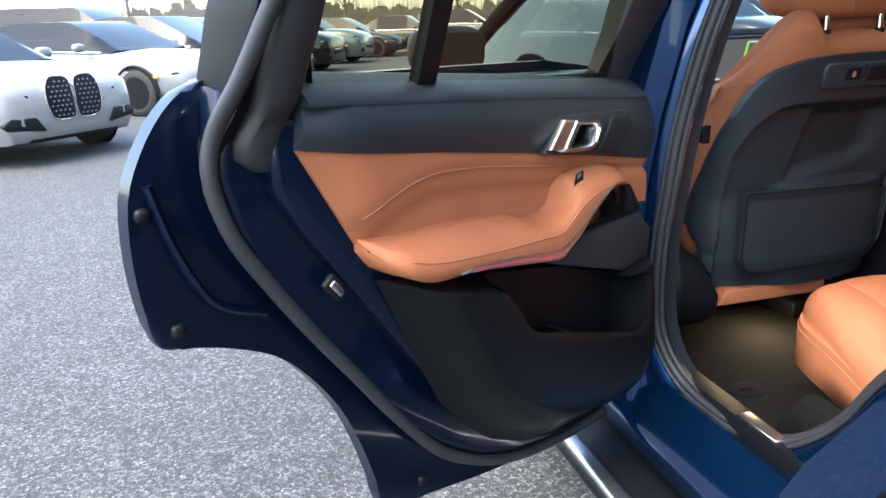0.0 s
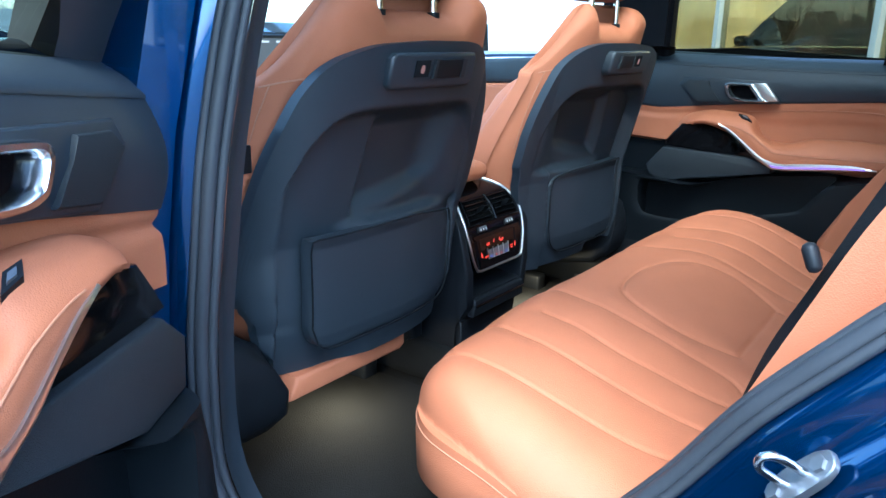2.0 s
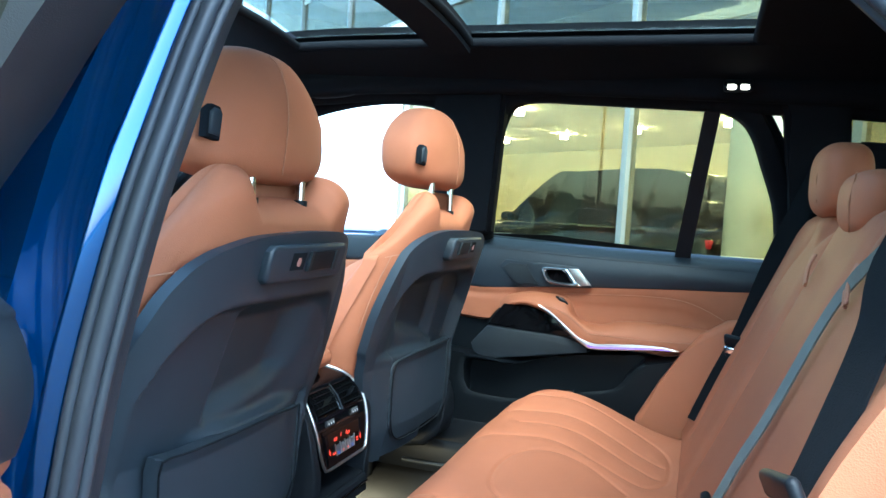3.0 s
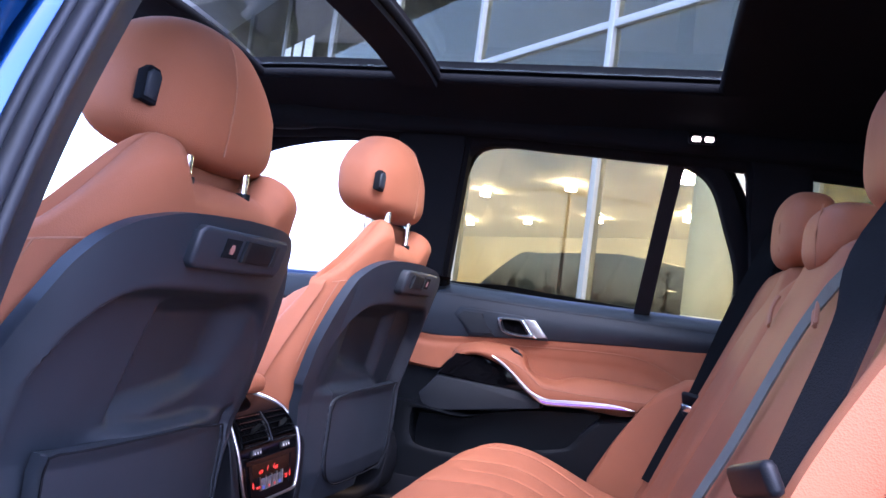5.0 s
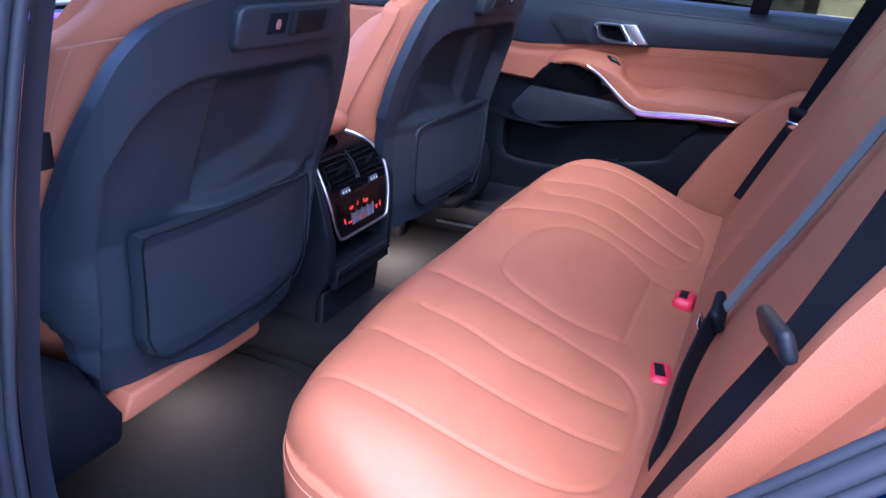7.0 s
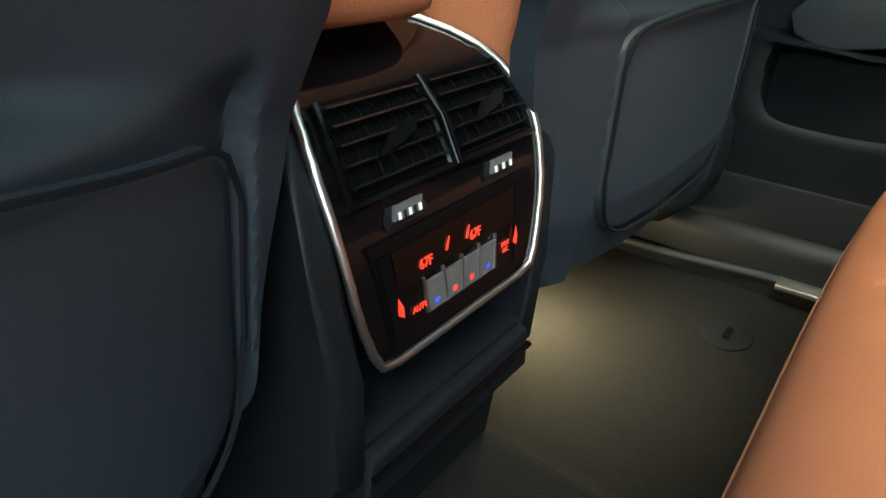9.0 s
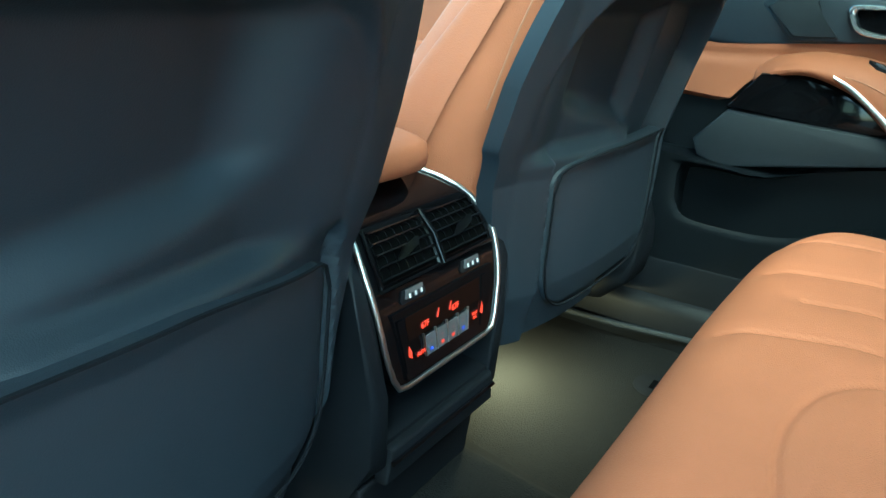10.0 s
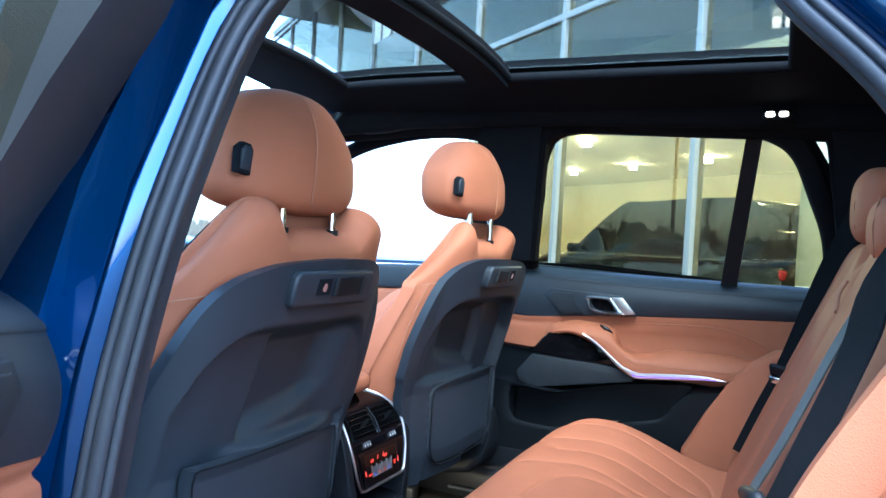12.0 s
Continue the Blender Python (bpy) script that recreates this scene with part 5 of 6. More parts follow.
def backrest(u, v):
    s = 2 * u - 1
    top = 1.315 - 0.05 * smooth(0.2, 0.36, abs(s)) * smooth(0.5, 0.36, abs(s)) - 0.06 * smooth(0.85, 1, abs(s))
    z = 0.70 + (top - 0.70) * v
    x = CX + 0.665 * s
    q, best = np.array((x, z)), 9.0
    for c in BA:
        a, d = c[:-1], c[1:] - c[:-1]
        t = np.clip(((q - a) * d).sum(1) / (d * d).sum(1), 0, 1)
        best = min(best, float(np.min(np.hypot(*(a + t[:, None] * d - q).T))))
    bol = (0.03 if s < 0 else 0.0) * smooth(0.80, 0.98, abs(s)) * smooth(1.30, 1.05, z)
    y = back_y(z) + bol + 0.010 * (1 - math.exp(-(best / 0.03) ** 2)) - 0.006 * math.exp(-(best / 0.005) ** 2)
    y -= 0.05 * smooth(0.92, 1.0, v) ** 2 + 0.02 * (1 - smooth(0, 0.06, v))
    return V(x, y, z)


part("backrest", sheet(backrest, 150, 70, lambda u, v: V(0, -0.10, 0)), LEATHER, bench, "cognac leather rear backrest", angle=80)
for s in (-1, 1):
    low = [(0.60, 0.66), (0.93, 0.69), (0.925, 0.745), (0.875, 0.84), (0.825, 0.92), (0.78, 0.98), (0.72, 1.02), (0.60, 1.04), (0.44, 1.04), (0.44, 0.9)]
    tall = [(0.55, 0.72), (0.85, 0.745), (0.78, 0.83), (0.715, 0.94), (0.65, 1.06), (0.59, 1.16), (0.51, 1.26), (0.39, 1.30), (0.39, 0.9)]
    part("side_bolster", prism(low if s > 0 else tall, 0, 0.085, lambda a, b, c: V(CX + s * ((0.675 if s > 0 else 0.615) + c * (0.5 if s > 0 else 1)), a, b), 0.018, 4), LEATHER, bench, "leather side bolster")
for x, y, z in ((-0.385, 0.552, 1.368), (CX, 0.550, 1.300), (0.345, 0.548, 1.357)):
    h = part("head_restraint", blob((x, y, z), 0.125 if x != CX else 0.112, 0.050, 0.075 if x != CX else 0.052, 3.0, 40, 22), LEATHER, bench, "cognac leather rear head restraint")
    part("head_seam", tube([(x - 0.05, y + 0.045, z - 0.045), (x - 0.055, y + 0.0495, z), (x - 0.05, y + 0.042, z + 0.045)], 0.0014, 5), STITCH, h)
for x, y, z in ((0.047, 0.628, 1.18), (-0.31, 0.628, 1.18)):
    part("pull_loop", tube(curve_pts([(x + 0.03, y - 0.012, z + 0.035), (x + 0.01, y, z + 0.012), (x - 0.006, y + 0.004, z - 0.012), (x + 0.004, y + 0.004, z - 0.014), (x + 0.016, y + 0.001, z + 0.008), (x + 0.036, y - 0.012, z + 0.035)], 4), 0.003, 6), STITCH, bench, "leather pull loop")
for x, y, z, a in ((0.078, 0.826, 0.731, 0), (-0.19, 0.822, 0.724, 12)):
    turn = pose(0, 0, 0, 6, 0, 90 + a).to_3x3()
    b = part("belt_buckle", rbox(x, y, z - 0.013, 0.036, 0.068, 0.028, 0.010, 3, turn), REDPLAST, bench, "red belt buckle sunk in the cushion")
    part("buckle_slot", rbox(x, y + 0.002, z + 0.0006, 0.015, 0.044, 0.002, 0.001, 1, turn), PLASTIC, b, "dark tongue slot")


def belt(label, pts, width, m, across, tongue=None):
    B = thing("seat_belt", label, "seat belt", group="rear seat belts")
    part("webbing", ribbon(curve_pts(pts, 6), width, 0.003, across), m, B)
    if tongue:
        x, y, z, ang, tz = tongue
        if ang > 40:
            part("tongue_grip", rbox(x, y + 0.004, z, 0.090, 0.012, 0.024, 0.005, 2, pose(0, 0, 0, -22, 14, 8).to_3x3()), PLASTIC, B, "black belt tongue grip")
            return B
        t = part("tongue_grip", rbox(x, y, z, 0.062, 0.014, 0.030, 0.006, 2, pose(0, 0, 0, -22, ang, tz).to_3x3()), PLASTIC, B, "black belt tongue grip")
        part("tongue", rbox(x, y + 0.012, z - 0.036, 0.030, 0.004, 0.05, 0.002, 1, pose(0, 0, 0, -22, ang, tz).to_3x3()), CHROME, t, "steel tongue")
        part("tongue_slot", rbox(x, y + 0.0145, z - 0.038, 0.014, 0.004, 0.022, 0.001, 1, pose(0, 0, 0, -22, ang, tz).to_3x3()), PLASTIC, t)
    return B


belt("black seat belt hanging beside the far seat", [(0.615, 0.52, 1.47), (0.605, 0.575, 1.33), (0.59, 0.625, 1.20), (0.562, 0.690, 1.00), (0.545, 0.735, 0.89), (0.52, 0.775, 0.79)], 0.050, WEBBING, (0.45, 0.85, 0.3), (0.556, 0.702, 0.985, -4, 55))
belt("grey middle seat belt across the backrest", [(-0.37, 0.53, 1.34), (-0.345, 0.606, 1.234), (-0.302, 0.628, 1.190), (-0.280, 0.652, 1.134), (-0.281, 0.702, 1.013), (-0.276, 0.732, 0.947), (-0.273, 0.759, 0.880)], 0.015, WEBGREY, (1, 0.5, 0.3), (-0.268, 0.765, 0.872, -8, 0))
belt("short black belt strap below the middle belt", [(-0.275, 0.766, 0.868), (-0.32, 0.776, 0.850), (-0.39, 0.784, 0.830), (-0.45, 0.786, 0.80), (-0.47, 0.781, 0.76)], 0.030, WEBBING, (0.3, 0.3, 1))
belt("black seat belt in front of the near seat", [(-0.40, 0.50, 1.42), (-0.495, 0.617, 1.256), (-0.575, 0.650, 1.175), (-0.62, 0.680, 1.105), (-0.645, 0.703, 1.052), (-0.655, 0.725, 1.00), (-0.655, 0.752, 0.935), (-0.63, 0.785, 0.82)], 0.050, WEBBING, (1, 0.2, 0.2), (-0.665, 0.722, 1.045, 75, 0))


# ---------------------------------------------------------------- centre console
con = thing("centre_console", "black centre console end with rear air vents and climate controls", "console")
PROF = [(1.424, 0.752), (1.428, 0.778), (1.434, 0.815), (1.446, 0.852), (1.466, 0.880), (1.492, 0.901), (1.53, 0.913)]
CCX = -0.011


def prof(t):
    P = [V(CCX, y, z) for y, z in PROF]
    pts = curve_pts(P, 10)
    return pts[min(int(t * (len(pts) - 1) + 0.5), len(pts) - 1)]


def pnorm(t):
    d = prof(min(t + 0.04, 1)) - prof(max(t - 0.04, 0))
    return V(0, -d.z, d.y).normalized()


def chw(t):
    return soft([(0, 0.083), (0.12, 0.092), (0.3, 0.101), (0.5, 0.105), (0.7, 0.097), (0.85, 0.082), (1.0, 0.066)], t)


def cpos(a, t, d=0.0):
    """A place on the console end: a across (-1..1), t up, d outwards."""
    return prof(t) + V(a * chw(t), 0, 0) + pnorm(t) * d


face = part("console_face", sheet(lambda u, v: cpos(2 * u - 1, v), 24, 40, lambda u, v: V(0, 0.03, -0.005)), GLOSSBLACK, con, "gloss black control face")
rimpts = [cpos(-1.03, k / 24, 0.001) for k in range(24, -1, -1)] + [cpos(-1.03 + 2.06 * k / 12, 0, 0.001) + V(0, 0, -0.003) for k in range(1, 12)] + [cpos(1.03, k / 24, 0.001) for k in range(25)]
part("trim_frame", tube(rimpts, 0.0029, 8), SATIN, con, "satin metal trim frame")
def cpoly(pts, d0, d1):
    return prism(pts, d0, d1, lambda a, t, d: cpos(a, t, d))


# vents
VT0, VT1 = 0.480, 0.720
VENTBLACK = mat("vent_gloss_black", (0.0022, 0.0024, 0.003), 0.22, vary=0.1, spec=0.3)
VENTDARK = mat("vent_dark", (0.001, 0.001, 0.001), 0.9, spec=0.05)
for a0, a1 in ((-0.90, -0.03), (0.03, 0.90)):
    vent = part("air_vent", sheet(lambda u, v: cpos(a0 + (a1 - a0) * u, VT0 + (VT1 - VT0) * v, 0.0012), 8, 8), VENTDARK, con, "black air vent")
    for k in range(5):
        t = VT0 + (VT1 - VT0) * (k + 0.5) / 5
        part("vent_slat", ribbon([cpos(a0 + (a1 - a0) * (0.04 + 0.92 * i / 4), t, 0.004) for i in range(5)], 0.0075, 0.0016, tuple(pnorm(t) + V(0, 0, 0.55))), VENTBLACK, vent)
    for i in range(7):
        ae = a0 + (a1 - a0) * (i + 0.5) / 7
        part("vent_fin", ribbon([cpos(ae, VT0 + 0.012, 0.0016), cpos(ae, (VT0 + VT1) / 2, 0.0016), cpos(ae, VT1 - 0.012, 0.0016)], 0.0010, 0.0012, (1, 0, 0)), VENTBLACK, vent)
    am = (a0 + a1) / 2
    part("vent_tab", cpoly([(am - 0.20, 0.555), (am + 0.02, 0.562), (am + 0.15, 0.585), (am + 0.19, 0.610), (am + 0.12, 0.618), (am - 0.04, 0.596)], 0.006, 0.011), GLOSSBLACK, vent, "vent adjuster tab")
    for e in (a0, a1):
        part("vent_edge", tube([cpos(e, VT0 - 0.01, 0.003), cpos(e, (VT0 + VT1) / 2, 0.003), cpos(e, VT1 + 0.01, 0.003)], 0.0022, 6), GLOSSBLACK, vent)
part("vent_mid_bar", tube([cpos(0, VT0 - 0.01, 0.006), cpos(0, 0.60, 0.007), cpos(0, VT1 + 0.01, 0.005)], 0.0032, 8), GLOSSBLACK, con)
part("vent_lower_edge", tube([cpos(-0.92 + 1.84 * k / 10, VT0 - 0.012, 0.003) for k in range(11)], 0.0025, 6), GLOSSBLACK, con)
# climate panel
for a in (-0.50, 0.48):
    part("wheel_slot", cpoly([(a - 0.17, 0.3880), (a + 0.17, 0.3880), (a + 0.19, 0.4080), (a + 0.15, 0.4330), (a - 0.15, 0.4330), (a - 0.19, 0.4080)], 0.0005, 0.0018), PLASTIC, con)
    w = part("vent_wheel", cpoly([(a - 0.13, 0.3930), (a + 0.10, 0.3930), (a + 0.14, 0.4250), (a - 0.10, 0.4290)], 0.0019, 0.0042), SILVERKEY, con, "ridged silver vent thumb wheel")
    for k in range(5):
        part("wheel_dot", cpoly([(a - 0.095 + 0.045 * k, 0.4040), (a - 0.072 + 0.045 * k, 0.4040), (a - 0.070 + 0.045 * k, 0.4170), (a - 0.093 + 0.045 * k, 0.4170)], 0.0043, 0.0047), PLASTIC if k % 2 else WHITEWALL, w)
panel = part("climate_panel", cpoly([(-0.86, 0.03), (0.86, 0.03), (0.86, 0.365), (-0.86, 0.365)], 0.0005, 0.0025), GLOSSBLACK, con)
part("display", cpoly([(-0.70, 0.232), (0.60, 0.232), (0.60, 0.335), (-0.70, 0.335)], 0.0026, 0.0030), mat("display_black", (0.002, 0.001, 0.001), 0.25), panel, "red lit climate display")
for a, wd in ((-0.77, 1), (0.70, 1)):
    part("side_key", cpoly([(a - 0.05, 0.09), (a + 0.05, 0.09), (a + 0.05, 0.33), (a - 0.05, 0.33)], 0.0026, 0.0034), GLOSSBLACK, panel)
for k in range(4):
    a = -0.37 + 0.205 * k
    key = part("climate_key", cpoly([(a - 0.097, 0.118), (a + 0.097, 0.118), (a + 0.094, 0.224), (a - 0.094, 0.224)], 0.0026, 0.0042), SILVERKEY, panel, "satin metal climate key")
    part("key_mark", cpoly([(a - 0.025, 0.141), (a + 0.025, 0.141), (a + 0.025, 0.153), (a - 0.025, 0.153)], 0.0043, 0.0045), BLUE_LED if k in (0, 3) else RED_LED, key)
    part("key_mark", cpoly([(a - 0.025, 0.175), (a + 0.025, 0.175), (a + 0.025, 0.191), (a - 0.025, 0.191)], 0.0043, 0.0045), RED_LED, key)

for k in range(5):
    a = -0.4725 + 0.205 * k
    part("key_divider", cpoly([(a - 0.008, 0.116), (a + 0.008, 0.116), (a + 0.008, 0.226), (a - 0.008, 0.226)], 0.0026, 0.0046), SATIN, panel)


def on_face(a, t, d):
    p, n = cpos(a, t, d), pnorm(t)
    up = V(0, -n.z, n.y) if n.y > 0 else V(0, n.z, -n.y)
    x = V(1, 0, 0)
    return Matrix(((x.x, up.x, n.x, p.x), (x.y, up.y, n.y, p.y), (x.z, up.z, n.z, p.z), (0, 0, 0, 1)))


text_mesh("67F", 0.0088, RED_LED, on_face(-0.42, 0.274, 0.0034), panel, "display_digits")
text_mesh("67F", 0.0088, RED_LED, on_face(0.11, 0.274, 0.0034), panel, "display_digits")
text_mesh("AUTO", 0.0055, RED_LED, on_face(-0.53, 0.15, 0.0034), panel, "key_lettering")
text_mesh("MAX\nA/C", 0.0045, RED_LED, on_face(0.50, 0.17, 0.0034), panel, "key_lettering")
for a in (-0.20, 0.02):
    part("display_icon", cpoly([(a - 0.02, 0.271), (a + 0.0, 0.271), (a + 0.03, 0.294), (a + 0.022, 0.296), (a - 0.005, 0.278)], 0.0031, 0.0036), RED_LED, panel)
for a in (-0.72, 0.64):
    part("seat_heat_icon", cpoly([(a - 0.03, 0.16), (a + 0.02, 0.155), (a + 0.03, 0.175), (a + 0.0, 0.21), (a - 0.02, 0.18)], 0.0035, 0.0038), RED_LED, panel)
# body with an open cubby under the face
side = [(1.46, 0.52), (1.465, 0.63), (1.425, 0.675), (1.424, 0.75), (1.434, 0.82), (1.448, 0.856), (1.47, 0.880), (1.51, 0.902), (1.60, 0.912), (2.45, 0.90), (2.45, 0.52)]
for s in (-1, 1):
    part("console_side", prism(side, 0.0, 0.022, lambda a, b, c: V(CCX + s * (0.092 + 0.020 * smooth(0.72, 0.82, b) - 0.012 * smooth(0.66, 0.52, b) - 0.044 * smooth(0.84, 0.915, b) + c), a, b), 0.006, 3), PLASTIC, con, "black console side")
part("cubby_floor", prism([(-0.105, 0.0), (0.105, 0.0), (0.105, 0.012), (-0.105, 0.012)], 1.43, 1.57, lambda a, b, c: V(CCX + a, c, 0.684 + b + (c - 1.43) * 0.12)), PLASTIC, con)
part("cubby_lip", prism([(-0.10, 0.655), (0.10, 0.655), (0.095, 0.692), (-0.095, 0.692)], 1.420, 1.438, lambda a, b, c: V(CCX + a, c, b), 0.005, 3), PLASTIC, con)
part("cubby_groove", tube([(CCX - 0.095, 1.419, 0.678), (CCX + 0.095, 1.419, 0.678)], 0.003, 6), GLOSSBLACK, con)
part("cubby_back", rbox(CCX, 1.56, 0.71, 0.20, 0.02, 0.12, 0.004), PLASTIC, con)
part("console_foot", prism([(-0.095, 0.50), (0.095, 0.50), (0.108, 0.642), (-0.108, 0.642)], 1.445, 1.47, lambda a, b, c: V(CCX + a, c + 0.05 * (0.642 - b), b), 0.006), PLASTIC, con)
part("console_top", rbox(CCX, 2.1, 0.925, 0.24, 0.75, 0.05, 0.02), GLOSSBLACK, con)
part("console_armrest", blob((CCX - 0.014, 1.665, 0.938), 0.082, 0.185, 0.023, 4.0, 36, 14), LEATHER, con, "cognac leather armrest lid")

# ---------------------------------------------------------------- floor mats
for cx, lab in ((-0.43, "black carpet floor mat behind the driver's seat"), (0.37, "black carpet floor mat behind the passenger seat")):
    M = thing("floor_mat", lab, "floor mat", group="rear floor mats")
    out = [(cx - 0.24, 1.14), (cx + 0.22, 1.14), (cx + 0.25, 1.25), (cx + 0.24, 1.68), (cx - 0.20, 1.70), (cx - 0.26, 1.55), (cx - 0.27, 1.25)]
    part("mat", prism(out, 0.495, 0.507, lambda a, b, c: V(a, b, c), 0.004), CARPET, M)
    fx, fy = (cx - 0.17, 1.315) if cx < 0 else (cx + 0.14, 1.340)
    c = part("mat_fastener", prism([(fx + 0.04 * math.cos(t), fy + 0.032 * math.sin(t)) for t in [k * 0.3927 for k in range(16)]], 0.506, 0.5095, lambda a, b, c: V(a, b, c), 0.0015), HEADLINER, M, "round black fastener")
    part("fastener_slot", rbox(fx, fy, 0.5100, 0.03, 0.008, 0.002, 0), GLOSSBLACK, c)

# ---------------------------------------------------------------- dashboard and wheel
dash = thing("dashboard", "dark dashboard with glowing centre screen", "dashboard")
part("dash_top", prism([(2.15, 0.98), (2.25, 1.05), (2.45, 1.09), (2.80, 1.06), (2.95, 1.02), (2.95, 0.7), (2.35, 0.66), (2.2, 0.8)], -0.74, 0.74, lambda a, b, c: V(CX + c, a, b), 0.02, 3), SOFT, dash, "dark padded dashboard")
part("dash_strip", rbox(CX + 0.05, 2.19, 0.945, 1.2, 0.02, 0.05, 0.008), GREYTRIM, dash)
scr = part("screen_housing", rbox(CX + 0.02, 2.24, 1.140, 0.32, 0.02, 0.15, 0.006), PLASTIC, dash, "black centre screen")
display = part("screen", rbox(CX + 0.02, 2.228, 1.140, 0.30, 0.004, 0.13, 0.0), SCREEN, scr, "dim lit map display")
part("map_route", prism([(0.0, 1.08), (0.008, 1.08), (0.035, 1.14), (0.047, 1.198), (0.040, 1.198), (0.027, 1.14)], 2.2245, 2.2255, lambda a, b, c: V(CX + a, c, b)), MAPGREEN, display, "green route line")
for x, z, w in ((0.07, 1.196, 0.05), (0.13, 1.196, 0.02), (0.06, 1.083, 0.10), (-0.08, 1.083, 0.05)):
    part("map_bar", rbox(CX + x, 2.2248, z, w, 0.001, 0.005, 0), MAPGREY, display)
part("screen_light", rbox(CX + 0.02, 2.175, 1.062, 0.50, 0.01, 0.010, 0.003), VIOLET, dash)
part("hazard_switch", rbox(CX - 0.03, 2.165, 1.035, 0.03, 0.01, 0.02, 0.003), RED_LED, dash)
wheel2 = thing("steering_wheel", "black leather steering wheel", "steering wheel")
ax = pose(-0.397, 2.0, 1.0, 65, 0, 0)
part("wheel_rim", tube([ax @ V(0.185 * math.cos(t), 0.185 * math.sin(t), 0) for t in [k * 0.19635 for k in range(32)]], 0.016, 8, True), SOFT, wheel2)
part("wheel_hub", blob(ax.translation, 0.08, 0.04, 0.07, 2.5), SOFT, wheel2)
for a in (0, math.pi, -math.pi / 2):
    part("wheel_spoke", tube([ax @ V(0.05 * math.cos(a), 0.05 * math.sin(a), 0), ax @ V(0.18 * math.cos(a), 0.18 * math.sin(a), 0)], 0.018, 8, flat=0.5), SATIN, wheel2)


# ---------------------------------------------------------------- parked cars
def parked_car(label, paint, x, y, heading, L=4.7, W=1.85, H=1.42, grille="plain", seed=1, group="parked cars"):
    """A parked car, nose towards +x before turning."""
    C = thing("parked_car", label, "car", (x, y, GZ), heading, group)
    suv = H > 1.55
    hb = 0.95 if not suv else 1.10      # belt
    hood = (0.88 if grille == "kidney" else 0.80) if not suv else 1.02
    st = [(-L / 2, 0.62, 0.35, hb - 0.12), (-L / 2 + 0.12, 0.80, 0.24, hb + 0.02), (-L / 2 + 0.8, 0.93, 0.22, hb + 0.03), (-0.4, 0.96, 0.22, hb), (0.5, 0.96, 0.22, hb - 0.02), (L / 2 - 1.35, 0.95, 0.22, hb - 0.03),
          (L / 2 - 0.7, 0.93, 0.22, hood + 0.02), (L / 2 - 0.25, 0.85, 0.22, hood - 0.08), (L / 2 - 0.06, 0.72, 0.24, hood - 0.16), (L / 2, 0.58, 0.34, hood - 0.26)]
    rings = []
    for px, w, z0, z1 in st:
        w = w * W / 1.9
        rings.append([V(px, sy * w * k, z0 + (z1 - z0) * h) for sy, k, h in ((-1, 0.90, 0.0), (-1, 1.0, 0.25), (-1, 1.0, 0.62), (-1, 0.965, 0.88), (-1, 0.88, 0.985), (-1, 0.5, 1.03), (0, 1, 1.045), (1, 0.5, 1.03), (1, 0.88, 0.985), (1, 0.965, 0.88), (1, 1.0, 0.62), (1, 1.0, 0.25), (1, 0.90, 0.0))])
    part("body", loft(curve_rings(rings, 4)), paint, C)
    cabin = [(-L / 2 + 0.25, 0.74, hb), (-L / 2 + (0.5 if suv else 1.0), 0.66, H - 0.04), (-0.2, 0.63, H), (L / 2 - 2.15, 0.64, H - 0.06), (L / 2 - 1.30, 0.78, hb - 0.01)]
    part("cabin_glass", loft(curve_rings([[V(px, -w * W / 1.9, z), V(px, -w * W / 1.9 * 0.9, z + 0.004), V(px, w * W / 1.9 * 0.9, z + 0.004), V(px, w * W / 1.9, z), V(px, 0.86 * W / 1.9, hb - 0.03), V(px, -0.86 * W / 1.9, hb - 0.03)] for px, w, z in cabin], 4)), CARGLASS, C, "dark car windows")
    part("roof_panel", sheet(lambda u, v: V(-L / 2 + (0.55 if suv else 1.05) + (L - (2.75 if suv else 3.25)) * u, (-0.62 + 1.24 * v) * W / 1.9, H + 0.012 - 0.05 * (2 * u - 1) ** 2 - 0.03 * (2 * v - 1) ** 4), 8, 6, lambda u, v: V(0, 0, -0.02)), paint, C)
    for s in (-1, 1):
        wy = s * (W / 2 - 0.10)
        for wx in (-L / 2 + 0.95, L / 2 - 0.88):
            wl_ = part("wheel", loft([[V(wx + r * math.cos(a), wy + s * o, 0.34 + r * math.sin(a)) for a in [k * 0.2618 for k in range(24)]] for o, r in ((-0.10, 0.30), (-0.08, 0.34), (0.08, 0.34), (0.11, 0.29), (0.105, 0.24))]), TYRE, C)
            part("rim", loft([[V(wx + r * math.cos(a), wy + s * o, 0.34 + r * math.sin(a)) for a in [k * 0.5236 for k in range(12)]] for o, r in ((0.108, 0.235), (0.10, 0.22), (0.085, 0.10), (0.10, 0.04))]), PLASTIC, wl_)
            part("wheel_arch", tube([V(wx + 0.385 * math.cos(a), wy + s * 0.085, 0.34 + 0.385 * math.sin(a)) for a in [k * 0.2618 for k in range(13)]], 0.022, 6), PLASTIC, C)
            part("arch_hollow", loft([[V(wx + r * math.cos(a), wy + s * o, 0.34 + r * math.sin(a)) for a in [k * 0.2618 for k in range(24)]] for o, r in ((0.02, 0.02), (0.086, 0.37), (0.09, 0.35), (0.06, 0.02))]), PLASTIC, C)
        turn = lambda q: V(q.x - 0.55 * abs(q.y) * (1 if q.y * s > 0 else -1), q.y, q.z + 0.10 * q.y * s)
